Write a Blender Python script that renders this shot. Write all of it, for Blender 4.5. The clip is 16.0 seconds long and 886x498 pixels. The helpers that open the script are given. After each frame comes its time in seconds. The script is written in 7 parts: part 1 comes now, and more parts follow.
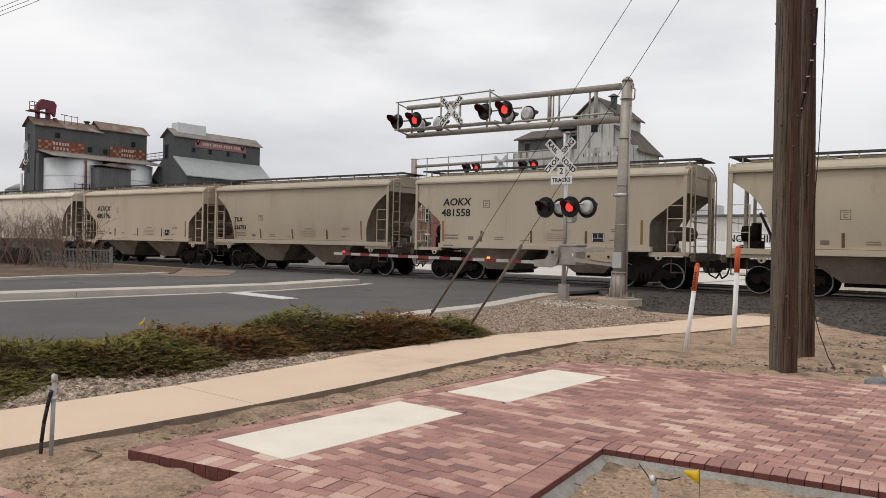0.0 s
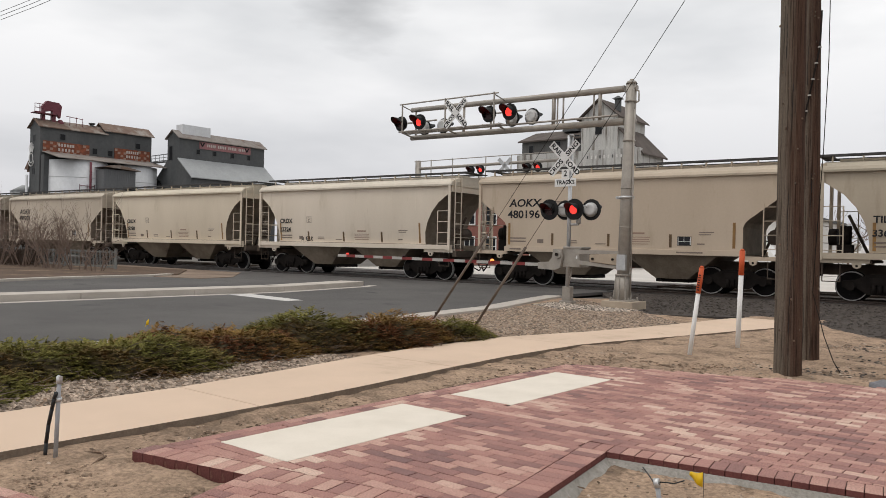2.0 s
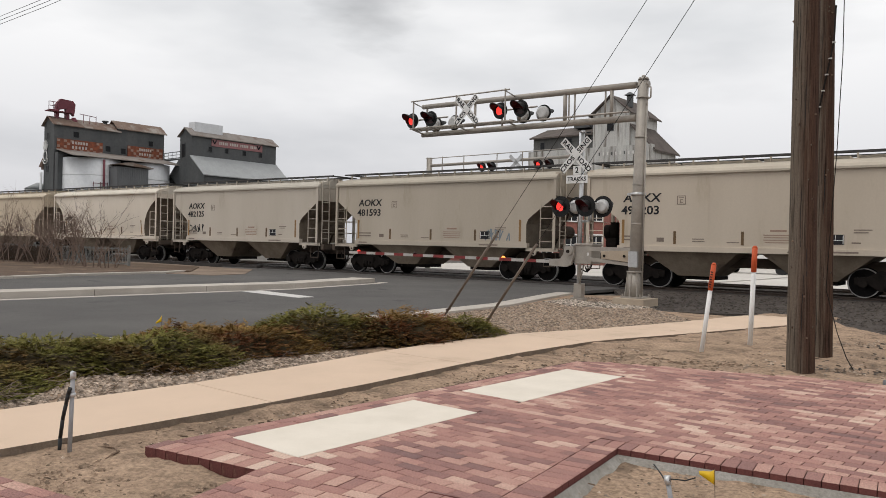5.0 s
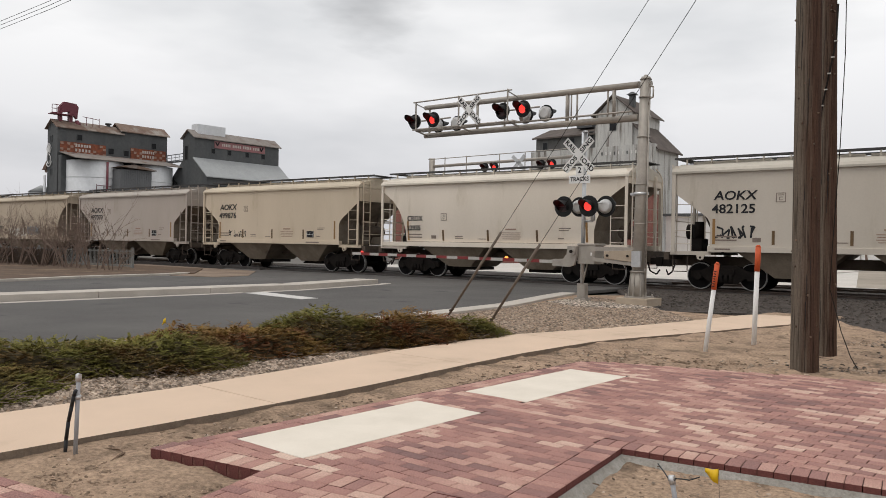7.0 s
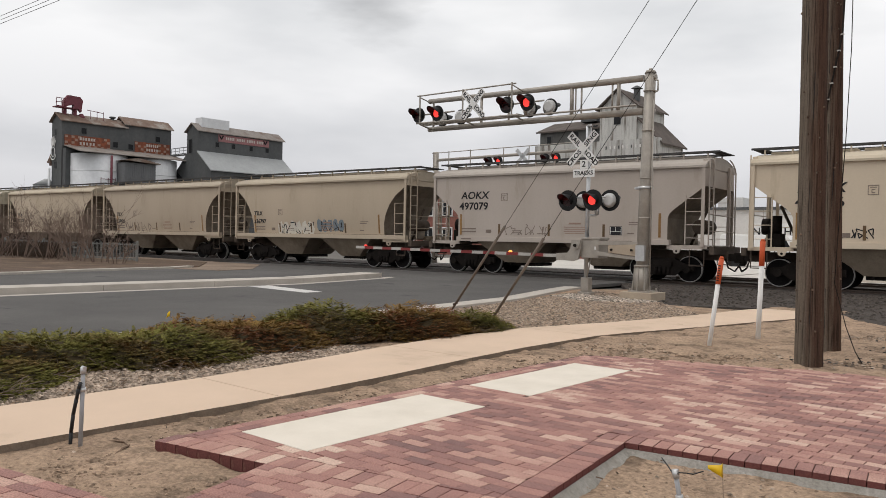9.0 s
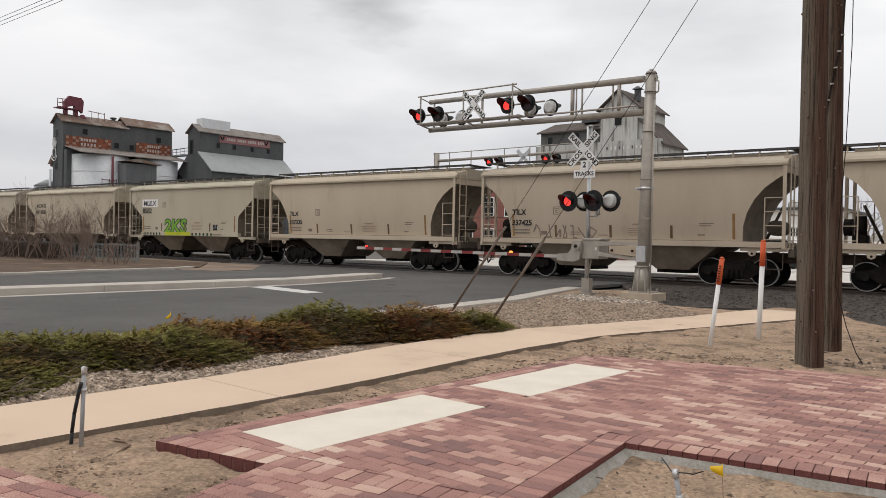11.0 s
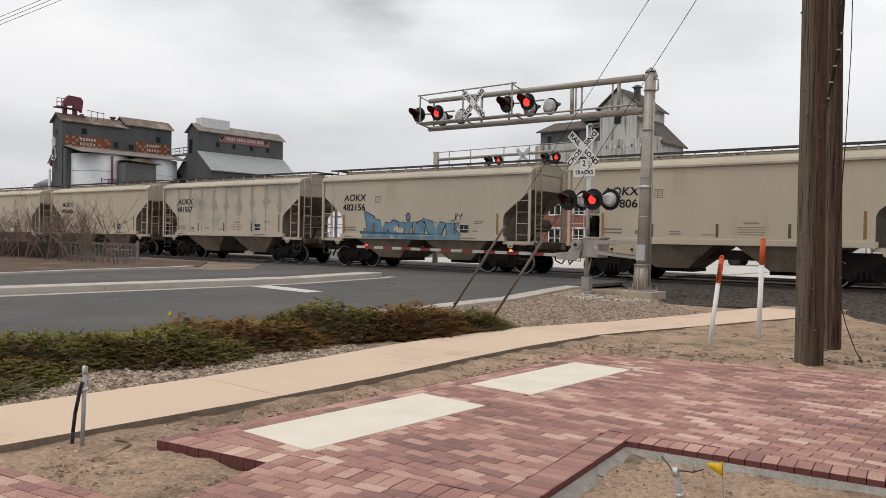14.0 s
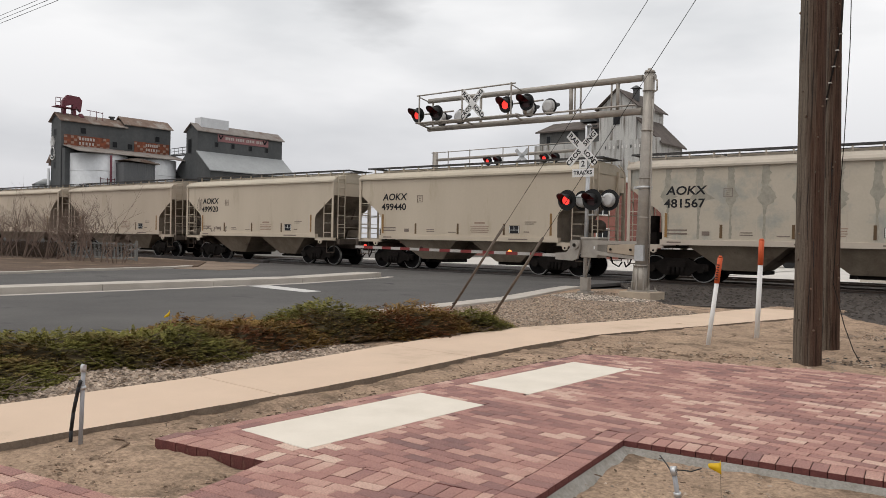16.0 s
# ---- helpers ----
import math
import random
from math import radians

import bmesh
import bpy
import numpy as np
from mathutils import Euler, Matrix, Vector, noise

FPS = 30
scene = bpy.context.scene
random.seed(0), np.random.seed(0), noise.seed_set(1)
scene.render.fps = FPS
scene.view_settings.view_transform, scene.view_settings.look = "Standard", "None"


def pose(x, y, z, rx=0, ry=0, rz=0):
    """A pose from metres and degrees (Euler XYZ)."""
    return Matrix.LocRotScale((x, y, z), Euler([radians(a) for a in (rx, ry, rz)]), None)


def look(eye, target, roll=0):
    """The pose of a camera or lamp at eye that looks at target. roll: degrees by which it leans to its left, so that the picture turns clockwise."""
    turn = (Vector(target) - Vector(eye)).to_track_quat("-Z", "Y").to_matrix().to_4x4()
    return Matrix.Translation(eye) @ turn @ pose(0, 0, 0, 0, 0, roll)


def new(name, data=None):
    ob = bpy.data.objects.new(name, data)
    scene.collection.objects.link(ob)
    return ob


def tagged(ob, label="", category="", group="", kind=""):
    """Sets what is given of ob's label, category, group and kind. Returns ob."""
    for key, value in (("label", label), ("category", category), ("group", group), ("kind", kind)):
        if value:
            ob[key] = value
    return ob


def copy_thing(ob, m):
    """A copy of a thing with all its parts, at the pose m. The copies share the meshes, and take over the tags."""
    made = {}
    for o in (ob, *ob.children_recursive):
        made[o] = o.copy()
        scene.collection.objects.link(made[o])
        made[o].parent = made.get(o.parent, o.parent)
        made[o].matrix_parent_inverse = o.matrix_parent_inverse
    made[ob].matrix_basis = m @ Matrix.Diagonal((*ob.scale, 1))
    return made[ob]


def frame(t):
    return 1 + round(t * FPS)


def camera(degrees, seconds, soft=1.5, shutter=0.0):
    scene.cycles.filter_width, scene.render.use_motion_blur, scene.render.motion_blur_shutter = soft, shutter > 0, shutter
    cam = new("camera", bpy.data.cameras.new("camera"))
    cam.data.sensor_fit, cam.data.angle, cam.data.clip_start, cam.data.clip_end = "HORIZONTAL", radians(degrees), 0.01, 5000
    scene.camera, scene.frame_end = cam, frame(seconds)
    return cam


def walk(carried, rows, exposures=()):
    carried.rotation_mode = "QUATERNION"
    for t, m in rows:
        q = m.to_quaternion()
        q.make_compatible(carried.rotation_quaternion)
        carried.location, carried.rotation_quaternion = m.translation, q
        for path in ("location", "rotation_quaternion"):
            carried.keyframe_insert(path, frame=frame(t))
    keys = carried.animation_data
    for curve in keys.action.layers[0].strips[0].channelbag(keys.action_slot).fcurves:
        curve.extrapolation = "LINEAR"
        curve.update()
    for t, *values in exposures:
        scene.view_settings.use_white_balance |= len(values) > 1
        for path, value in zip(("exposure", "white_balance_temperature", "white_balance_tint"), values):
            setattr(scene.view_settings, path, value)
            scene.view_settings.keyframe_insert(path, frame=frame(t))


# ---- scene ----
cam = camera(59.6, 16.0, soft=0.7)
PATH = [
    (0, (-0.003, 0.01, 1.384), (-1.262, 1.564, 1.376), 1.2),
    (0.5, (-0.005, 0.007, 1.391), (-1.264, 1.56, 1.383), 1.3),
    (1, (-0.011, 0.009, 1.389), (-1.271, 1.562, 1.383), 1.3),
    (1.5, (0.005, 0.006, 1.391), (-1.259, 1.556, 1.387), 1.2),
    (2, (-0.002, 0.007, 1.388), (-1.269, 1.555, 1.385), 1.3),
    (2.5, (0.007, 0.009, 1.386), (-1.267, 1.551, 1.382), 1.4),
    (3, (0.005, 0.01, 1.387), (-1.274, 1.547, 1.382), 1.4),
    (3.5, (0.002, 0.007, 1.388), (-1.281, 1.541, 1.38), 1.5),
    (4, (0.004, 0.009, 1.386), (-1.281, 1.541, 1.376), 1.5),
    (6.5, (0.005, -0.002, 1.386), (-1.289, 1.523, 1.375), 1.0),
    (7, (0.011, -0.004, 1.388), (-1.284, 1.52, 1.378), 1.0),
    (7.5, (0.015, -0.003, 1.385), (-1.282, 1.519, 1.375), 1.0),
    (8, (0.009, -0.01, 1.383), (-1.289, 1.512, 1.369), 1.0),
    (8.5, (0.002, -0.002, 1.381), (-1.298, 1.518, 1.361), 1.0),
    (9, (0.006, -0.002, 1.386), (-1.296, 1.516, 1.36), 1.1),
    (11.5, (0.014, -0.005, 1.381), (-1.29, 1.511, 1.357), 1.1),
    (12, (0.005, 0.004, 1.379), (-1.299, 1.519, 1.352), 1.1),
    (12.5, (0.006, -0.001, 1.38), (-1.298, 1.515, 1.349), 1.1),
    (13, (0.012, -0.002, 1.377), (-1.293, 1.513, 1.345), 1.1),
    (13.5, (0.017, -0.008, 1.375), (-1.287, 1.508, 1.347), 1.0),
    (14, (0.016, -0.012, 1.384), (-1.287, 1.505, 1.357), 1.0),
    (14.5, (0.02, -0.013, 1.381), (-1.282, 1.505, 1.358), 1.0),
    (15, (0.025, -0.01, 1.38), (-1.277, 1.508, 1.357), 0.9),
    (15.5, (0.023, -0.012, 1.378), (-1.278, 1.507, 1.354), 1.0),
    (16, (0.019, -0.013, 1.376), (-1.282, 1.506, 1.35), 1.1),
]
walk(cam, [(t, look(eye, target, roll)) for t, eye, target, roll in PATH])

# ---- light ----
world = bpy.data.worlds.new("overcast_sky")
scene.world = world
world.use_nodes = True
wn, wl = world.node_tree.nodes, world.node_tree.links
sky = wn.new("ShaderNodeTexSky")
sky.sky_type, sky.sun_disc = "NISHITA", False
sky.sun_elevation, sky.sun_rotation = radians(50), radians(200)
dim = wn.new("ShaderNodeVectorMath")
dim.operation = "SCALE"
dim.inputs["Scale"].default_value = 0.10
wl.new(sky.outputs[0], dim.inputs[0])
where = wn.new("ShaderNodeTexCoord")
flat = wn.new("ShaderNodeMapping")
flat.inputs["Scale"].default_value = (1.0, 1.0, 3.2)
wl.new(where.outputs["Generated"], flat.inputs["Vector"])
puff = wn.new("ShaderNodeTexNoise")
puff.inputs["Scale"].default_value, puff.inputs["Detail"].default_value, puff.inputs["Roughness"].default_value = 2.1, 5.0, 0.5
wl.new(flat.outputs[0], puff.inputs["Vector"])
cloud = wn.new("ShaderNodeValToRGB")
cloud.color_ramp.elements[0].position, cloud.color_ramp.elements[0].color = 0.33, (0.77, 0.775, 0.785, 1)
cloud.color_ramp.elements[1].position, cloud.color_ramp.elements[1].color = 0.57, (1.045, 1.035, 1.03, 1)
wl.new(puff.outputs["Fac"], cloud.inputs["Fac"])
bank = wn.new("ShaderNodeVectorMath")
bank.operation = "DISTANCE"
bank.inputs[1].default_value = (-0.684, 0.660, 0.310)
wl.new(where.outputs["Generated"], bank.inputs[0])
torn = wn.new("ShaderNodeTexNoise")
torn.inputs["Scale"].default_value, torn.inputs["Detail"].default_value = 14.0, 4.0
wl.new(flat.outputs[0], torn.inputs["Vector"])
reach = wn.new("ShaderNodeMath")
reach.operation = "MULTIPLY_ADD"
reach.inputs[1].default_value = -0.09
wl.new(torn.outputs["Fac"], reach.inputs[0])
wl.new(bank.outputs["Value"], reach.inputs[2])
shade = wn.new("ShaderNodeMapRange")
shade.inputs["From Min"].default_value, shade.inputs["From Max"].default_value = -0.03, 0.035
shade.inputs["To Min"].default_value, shade.inputs["To Max"].default_value = 0.68, 1.0
wl.new(reach.outputs[0], shade.inputs["Value"])
darker = wn.new("ShaderNodeVectorMath")
darker.operation = "SCALE"
wl.new(cloud.outputs["Color"], darker.inputs[0])
wl.new(shade.outputs[0], darker.inputs["Scale"])
cover = wn.new("ShaderNodeMix")
cover.data_type = "RGBA"
cover.inputs["Factor"].default_value = 0.93
wl.new(dim.outputs[0], cover.inputs["A"])
wl.new(darker.outputs[0], cover.inputs["B"])
# the cloud cover greys towards the horizon
height = wn.new("ShaderNodeSeparateXYZ")
wl.new(where.outputs["Generated"], height.inputs[0])
rise = wn.new("ShaderNodeMapRange")
rise.inputs["From Min"].default_value, rise.inputs["From Max"].default_value = 0.03, 0.26
wl.new(height.outputs["Z"], rise.inputs["Value"])
haze = wn.new("ShaderNodeMix")
haze.data_type = "RGBA"
haze.inputs["A"].default_value, haze.inputs["B"].default_value = (0.665, 0.668, 0.70, 1), (1, 1, 1, 1)
wl.new(rise.outputs[0], haze.inputs["Factor"])
blend = wn.new("ShaderNodeMix")
blend.data_type, blend.blend_type = "RGBA", "MULTIPLY"
blend.inputs["Factor"].default_value = 1.0
wl.new(cover.outputs["Result"], blend.inputs["A"])
wl.new(haze.outputs["Result"], blend.inputs["B"])
wl.new(blend.outputs["Result"], wn["Background"].inputs["Color"])
wn["Background"].inputs["Strength"].default_value = 1.0
sun = new("sun", bpy.data.lights.new("sun", "SUN"))
sun.data.energy, sun.data.angle, sun.data.color = 0.9, radians(25), (1.0, 0.96, 0.90)
sun.matrix_basis = look((0, 0, 30), (6, 12, 0))

# ---- tools ----
AZ = 3.754                      # the railway runs at this angle to the x axis
TRACK_N = 27.8                  # distance of the near track's middle
RAIL_Z = 0.03
SPEED = 14.345                  # the train's speed, m/s
TURN = Matrix.Rotation(radians(AZ), 4, "Z")


def rail_point(s, n, z):
    return TURN @ Vector((s, n, z))


def rail_pose(s, n, z, rz=0):
    return TURN @ pose(s, n, z, 0, 0, rz)


def box(bm, x0, x1, y0, y1, z0, z1, m=None):
    vs = [bm.verts.new((x, y, z)) for z in (z0, z1) for y in (y0, y1) for x in (x0, x1)]
    if m is not None:
        for v in vs:
            v.co = m @ v.co
    for f in ((0, 2, 3, 1), (4, 5, 7, 6), (0, 1, 5, 4), (2, 6, 7, 3), (0, 4, 6, 2), (1, 3, 7, 5)):
        bm.faces.new([vs[i] for i in f])
    return vs


def rod(bm, a, b, r, seg=8, r2=None, caps=True):
    a, b = Vector(a), Vector(b)
    r2 = r if r2 is None else r2
    q = (b - a).to_track_quat("Z", "Y")
    rings = []
    for p, rad in ((a, r), (b, r2)):
        rings.append([bm.verts.new(p + q @ Vector((rad * math.cos(2 * math.pi * i / seg), rad * math.sin(2 * math.pi * i / seg), 0))) for i in range(seg)])
    for i in range(seg):
        f = bm.faces.new((rings[0][i], rings[0][(i + 1) % seg], rings[1][(i + 1) % seg], rings[1][i]))
        f.smooth = seg > 6
    if caps:
        bm.faces.new(rings[0][::-1])
        bm.faces.new(rings[1])


def pipe(bm, pts, r, seg=6):
    for a, b in zip(pts, pts[1:]):
        rod(bm, a, b, r, seg)


def prism(bm, pts, a, b, axis="y"):
    """A flat outline swept along one axis from a to b."""
    def at(u, v, w):
        return {"y": (u, w, v), "x": (w, u, v), "z": (u, v, w)}[axis]
    lo = [bm.verts.new(at(u, v, a)) for u, v in pts]
    hi = [bm.verts.new(at(u, v, b)) for u, v in pts]
    n = len(pts)
    bm.faces.new(lo)
    bm.faces.new(hi[::-1])
    for i in range(n):
        bm.faces.new((lo[i], hi[i], hi[(i + 1) % n], lo[(i + 1) % n]))


def frustum(bm, c0, s0, c1, s1):
    """A four-sided funnel between two level rectangles (centre, size)."""
    vs = []
    for (cx, cy, cz), (sx, sy) in ((c0, s0), (c1, s1)):
        vs.append([bm.verts.new((cx + i * sx / 2, cy + j * sy / 2, cz)) for i, j in ((-1, -1), (1, -1), (1, 1), (-1, 1))])
    for i in range(4):
        bm.faces.new((vs[0][i], vs[0][(i + 1) % 4], vs[1][(i + 1) % 4], vs[1][i]))
    bm.faces.new(vs[0][::-1])
    bm.faces.new(vs[1])


def finish(bm, name, material, bevel=0.0):
    if bevel:
        bmesh.ops.bevel(bm, geom=list(bm.edges), offset=bevel, segments=2, affect="EDGES", profile=0.6, clamp_overlap=True)
    bmesh.ops.recalc_face_normals(bm, faces=bm.faces)
    me = bpy.data.meshes.new(name)
    bm.to_mesh(me)
    bm.free()
    for m in (material if isinstance(material, (list, tuple)) else [material]):
        me.materials.append(m)
    return me


def part(name, bm, material, parent, label="", bevel=0.0):
    ob = new(name, finish(bm, name, material, bevel))
    ob.parent = parent
    return tagged(ob, label)


def thing(name, label, category, m=None, group="", kind=""):
    ob = new(name)
    ob.empty_display_size = 0.2
    if m is not None:
        ob.matrix_basis = m
    return tagged(ob, label, category, group, kind)


def solid(name, bm, material, label, category, m=None, group="", kind="", bevel=0.0):
    ob = new(name, finish(bm, name, material, bevel))
    if m is not None:
        ob.matrix_basis = m
    return tagged(ob, label, category, group, kind)


def lettering(name, text, size, material, parent, m, label="", squeeze=1.0, thick=0.003, shear=0.0, bold=0.0):
    cu = bpy.data.curves.new(name, "FONT")
    cu.body, cu.size, cu.extrude, cu.offset, cu.shear = text, size, thick, bold, shear
    cu.resolution_u = 3
    cu.materials.append(material)
    ob = new(name, cu)
    ob.parent = parent
    ob.matrix_basis = m @ Matrix.Diagonal((squeeze, 1, 1, 1))
    return tagged(ob, label)


# ---- materials ----
def surface(name, colour, rough=0.8, metal=0.0, second=None, scale=3.0, grain=40.0, grain_amount=0.12, bump=0.15, bump_scale=None,
            spread=0.0, per_island=0.0, stain=None, stain_scale=1.0, stain_cut=0.6, streak=(1, 1, 1), emit=0.0, emit_colour=None, tinted=False, gloss=None):
    """A painted or natural surface: slow drift between two colours, fine grain, relief, and optional stains."""
    m = bpy.data.materials.new(name)
    m.use_nodes = True
    nt = m.node_tree
    p = nt.nodes["Principled BSDF"]
    p.inputs["Roughness"].default_value, p.inputs["Metallic"].default_value = rough, metal
    p.inputs["Specular IOR Level"].default_value = gloss if gloss is not None else (0.15 if rough >= 0.7 else 0.4)
    link = nt.links.new

    def node(kind, **values):
        n = nt.nodes.new(kind)
        for k, v in values.items():
            n.inputs[k].default_value = v
        return n

    co = node("ShaderNodeTexCoord")
    mp = node("ShaderNodeMapping", Scale=streak)
    link(co.outputs["Object"], mp.inputs["Vector"])
    slow = node("ShaderNodeTexNoise", Scale=scale, Detail=5.0, Roughness=0.6)
    fine = node("ShaderNodeTexNoise", Scale=grain, Detail=3.0, Roughness=0.7)
    link(mp.outputs[0], slow.inputs["Vector"])
    link(co.outputs["Object"], fine.inputs["Vector"])
    ramp = node("ShaderNodeMapRange")
    ramp.inputs["From Min"].default_value, ramp.inputs["From Max"].default_value = 0.32, 0.68
    link(slow.outputs["Fac"], ramp.inputs["Value"])
    mix = node("ShaderNodeMix")
    mix.data_type = "RGBA"
    mix.inputs["A"].default_value = (*colour, 1)
    mix.inputs["B"].default_value = (*(second or tuple(c * 0.8 for c in colour)), 1)
    link(ramp.outputs[0], mix.inputs["Factor"])
    out = mix.outputs["Result"]
    if stain:
        sn = node("ShaderNodeTexNoise", Scale=stain_scale, Detail=6.0, Roughness=0.65)
        link(mp.outputs[0], sn.inputs["Vector"])
        cut = node("ShaderNodeMapRange")
        cut.inputs["From Min"].default_value, cut.inputs["From Max"].default_value = stain_cut, stain_cut + 0.14
        link(sn.outputs["Fac"], cut.inputs["Value"])
        smix = node("ShaderNodeMix")
        smix.data_type = "RGBA"
        smix.inputs["B"].default_value = (*stain, 1)
        link(cut.outputs[0], smix.inputs["Factor"])
        link(out, smix.inputs["A"])
        out = smix.outputs["Result"]
    value = node("ShaderNodeMapRange")
    value.inputs["To Min"].default_value, value.inputs["To Max"].default_value = 1 - grain_amount * 2, 1 + grain_amount * 2
    link(fine.outputs["Fac"], value.inputs["Value"])
    hsv = node("ShaderNodeHueSaturation")
    link(out, hsv.inputs["Color"])
    bright = value.outputs[0]
    if tinted:
        tint = node("ShaderNodeMix")
        tint.data_type, tint.blend_type = "RGBA", "MULTIPLY"
        tint.inputs["Factor"].default_value = 1.0
        link(out, tint.inputs["A"])
        link(node("ShaderNodeObjectInfo").outputs["Color"], tint.inputs["B"])
        link(tint.outputs["Result"], hsv.inputs["Color"])
    for amount, kind, socket in ((spread, "ShaderNodeObjectInfo", "Random"), (per_island, "ShaderNodeNewGeometry", "Random Per Island")):
        if amount:
            src = node(kind)
            r = node("ShaderNodeMapRange")
            r.inputs["To Min"].default_value, r.inputs["To Max"].default_value = 1 - amount, 1 + amount
            link(src.outputs[socket], r.inputs["Value"])
            mul = node("ShaderNodeMath")
            mul.operation = "MULTIPLY"
            link(bright, mul.inputs[0])
            link(r.outputs[0], mul.inputs[1])
            bright = mul.outputs[0]
    link(bright, hsv.inputs["Value"])
    link(hsv.outputs[0], p.inputs["Base Color"])
    if bump:
        bn = node("ShaderNodeBump", Strength=bump, Distance=0.02)
        if bump_scale:
            b2 = node("ShaderNodeTexNoise", Scale=bump_scale, Detail=4.0, Roughness=0.65)
            link(mp.outputs[0], b2.inputs["Vector"])
            link(b2.outputs["Fac"], bn.inputs["Height"])
        else:
            link(fine.outputs["Fac"], bn.inputs["Height"])
        link(bn.outputs[0], p.inputs["Normal"])
    if emit:
        p.inputs["Emission Color"].default_value = (*(emit_colour or colour), 1)
        p.inputs["Emission Strength"].default_value = emit
    return m


ASPHALT = surface("asphalt", (0.088, 0.083, 0.080), 0.9, second=(0.122, 0.115, 0.109), scale=0.35, grain=90, grain_amount=0.25, bump=0.3, stain=(0.045, 0.045, 0.047), stain_scale=0.8)
FAR_GROUND = surface("far_ground", (0.13, 0.12, 0.11), 0.95, gloss=0.05, second=(0.18, 0.17, 0.155), scale=0.06, grain=3, grain_amount=0.15, bump=0.0)
BALLAST = surface("ballast", (0.056, 0.047, 0.042), 0.95, second=(0.088, 0.075, 0.066), scale=1.2, grain=28, grain_amount=0.5, bump=0.8)
DIRT = surface("dirt", (0.43, 0.305, 0.212), 0.95, second=(0.30, 0.212, 0.148), scale=1.6, grain=30, grain_amount=0.45, bump=1.0, bump_scale=38, stain=(0.19, 0.135, 0.095), stain_scale=2.2, stain_cut=0.5)
CONCRETE = surface("pavement_concrete", (0.645, 0.49, 0.37), 0.85, second=(0.58, 0.44, 0.33), scale=0.9, grain=120, grain_amount=0.08, bump=0.12, stain=(0.50, 0.375, 0.28), stain_scale=0.9, stain_cut=0.57)
# slab sides: soil stain and side shade both put into this darker colour
FORMED_EDGE_SHADE = surface("formed_edge_shade", (0.24, 0.19, 0.145), 0.9, second=(0.17, 0.13, 0.10), scale=6, grain=60, grain_amount=0.2, bump=0.4)
PLINTH = surface("plinth_concrete", (0.46, 0.38, 0.29), 0.9, second=(0.38, 0.31, 0.24), scale=3, grain=60, grain_amount=0.1, bump=0.2)
MORTAR = surface("rough_mortar", (0.34, 0.32, 0.29), 0.95, second=(0.24, 0.22, 0.19), scale=7, grain=50, grain_amount=0.25, bump=0.6)
KERB = surface("kerb_concrete", (0.50, 0.455, 0.405), 0.88, second=(0.42, 0.38, 0.335), scale=1.5, grain=70, grain_amount=0.12, bump=0.2)
SLAB = surface("slab_concrete", (0.735, 0.668, 0.575), 0.8, second=(0.66, 0.595, 0.505), scale=2.5, grain=90, grain_amount=0.06, bump=0.1)
def brick_material(name, source, socket):
    """Clay pavers: each one takes its own tone, from pale pink to dark mauve, in loose clusters."""
    m = surface(name, (0.30, 0.13, 0.11), 0.85, grain=85, grain_amount=0.42, bump=0.5)
    nt = m.node_tree
    own = nt.nodes.new(source)
    place = nt.nodes.new("ShaderNodeNewGeometry")
    drift = nt.nodes.new("ShaderNodeTexNoise")
    drift.inputs["Scale"].default_value, drift.inputs["Detail"].default_value = 1.1, 2.0
    nt.links.new(place.outputs["Position"], drift.inputs["Vector"])
    add = nt.nodes.new("ShaderNodeMath")
    add.operation = "MULTIPLY_ADD"
    add.inputs[1].default_value, add.inputs[2].default_value = 1.1, -0.55
    nt.links.new(drift.outputs["Fac"], add.inputs[0])
    total = nt.nodes.new("ShaderNodeMath")
    total.operation = "ADD"
    calm = nt.nodes.new("ShaderNodeMapRange")
    calm.inputs["To Min"].default_value, calm.inputs["To Max"].default_value = 0.15, 0.89
    nt.links.new(own.outputs[socket], calm.inputs["Value"])
    nt.links.new(calm.outputs[0], total.inputs[0])
    nt.links.new(add.outputs[0], total.inputs[1])
    ramp = nt.nodes.new("ShaderNodeValToRGB")
    stops = ((0.0, (0.215, 0.13, 0.122)), (0.22, (0.285, 0.157, 0.14)), (0.55, (0.40, 0.218, 0.183)), (0.80, (0.51, 0.32, 0.26)), (1.0, (0.62, 0.45, 0.365)))
    ramp.color_ramp.elements[0].position, ramp.color_ramp.elements[0].color = stops[0][0], (*stops[0][1], 1)
    ramp.color_ramp.elements[1].position, ramp.color_ramp.elements[1].color = stops[-1][0], (*stops[-1][1], 1)
    for pos, col in stops[1:-1]:
        e = ramp.color_ramp.elements.new(pos)
        e.color = (*col, 1)
    nt.links.new(total.outputs[0], ramp.inputs["Fac"])
    hsv = next(n for n in nt.nodes if n.bl_idname == "ShaderNodeHueSaturation")
    nt.links.new(ramp.outputs["Color"], hsv.inputs["Color"])
    return m


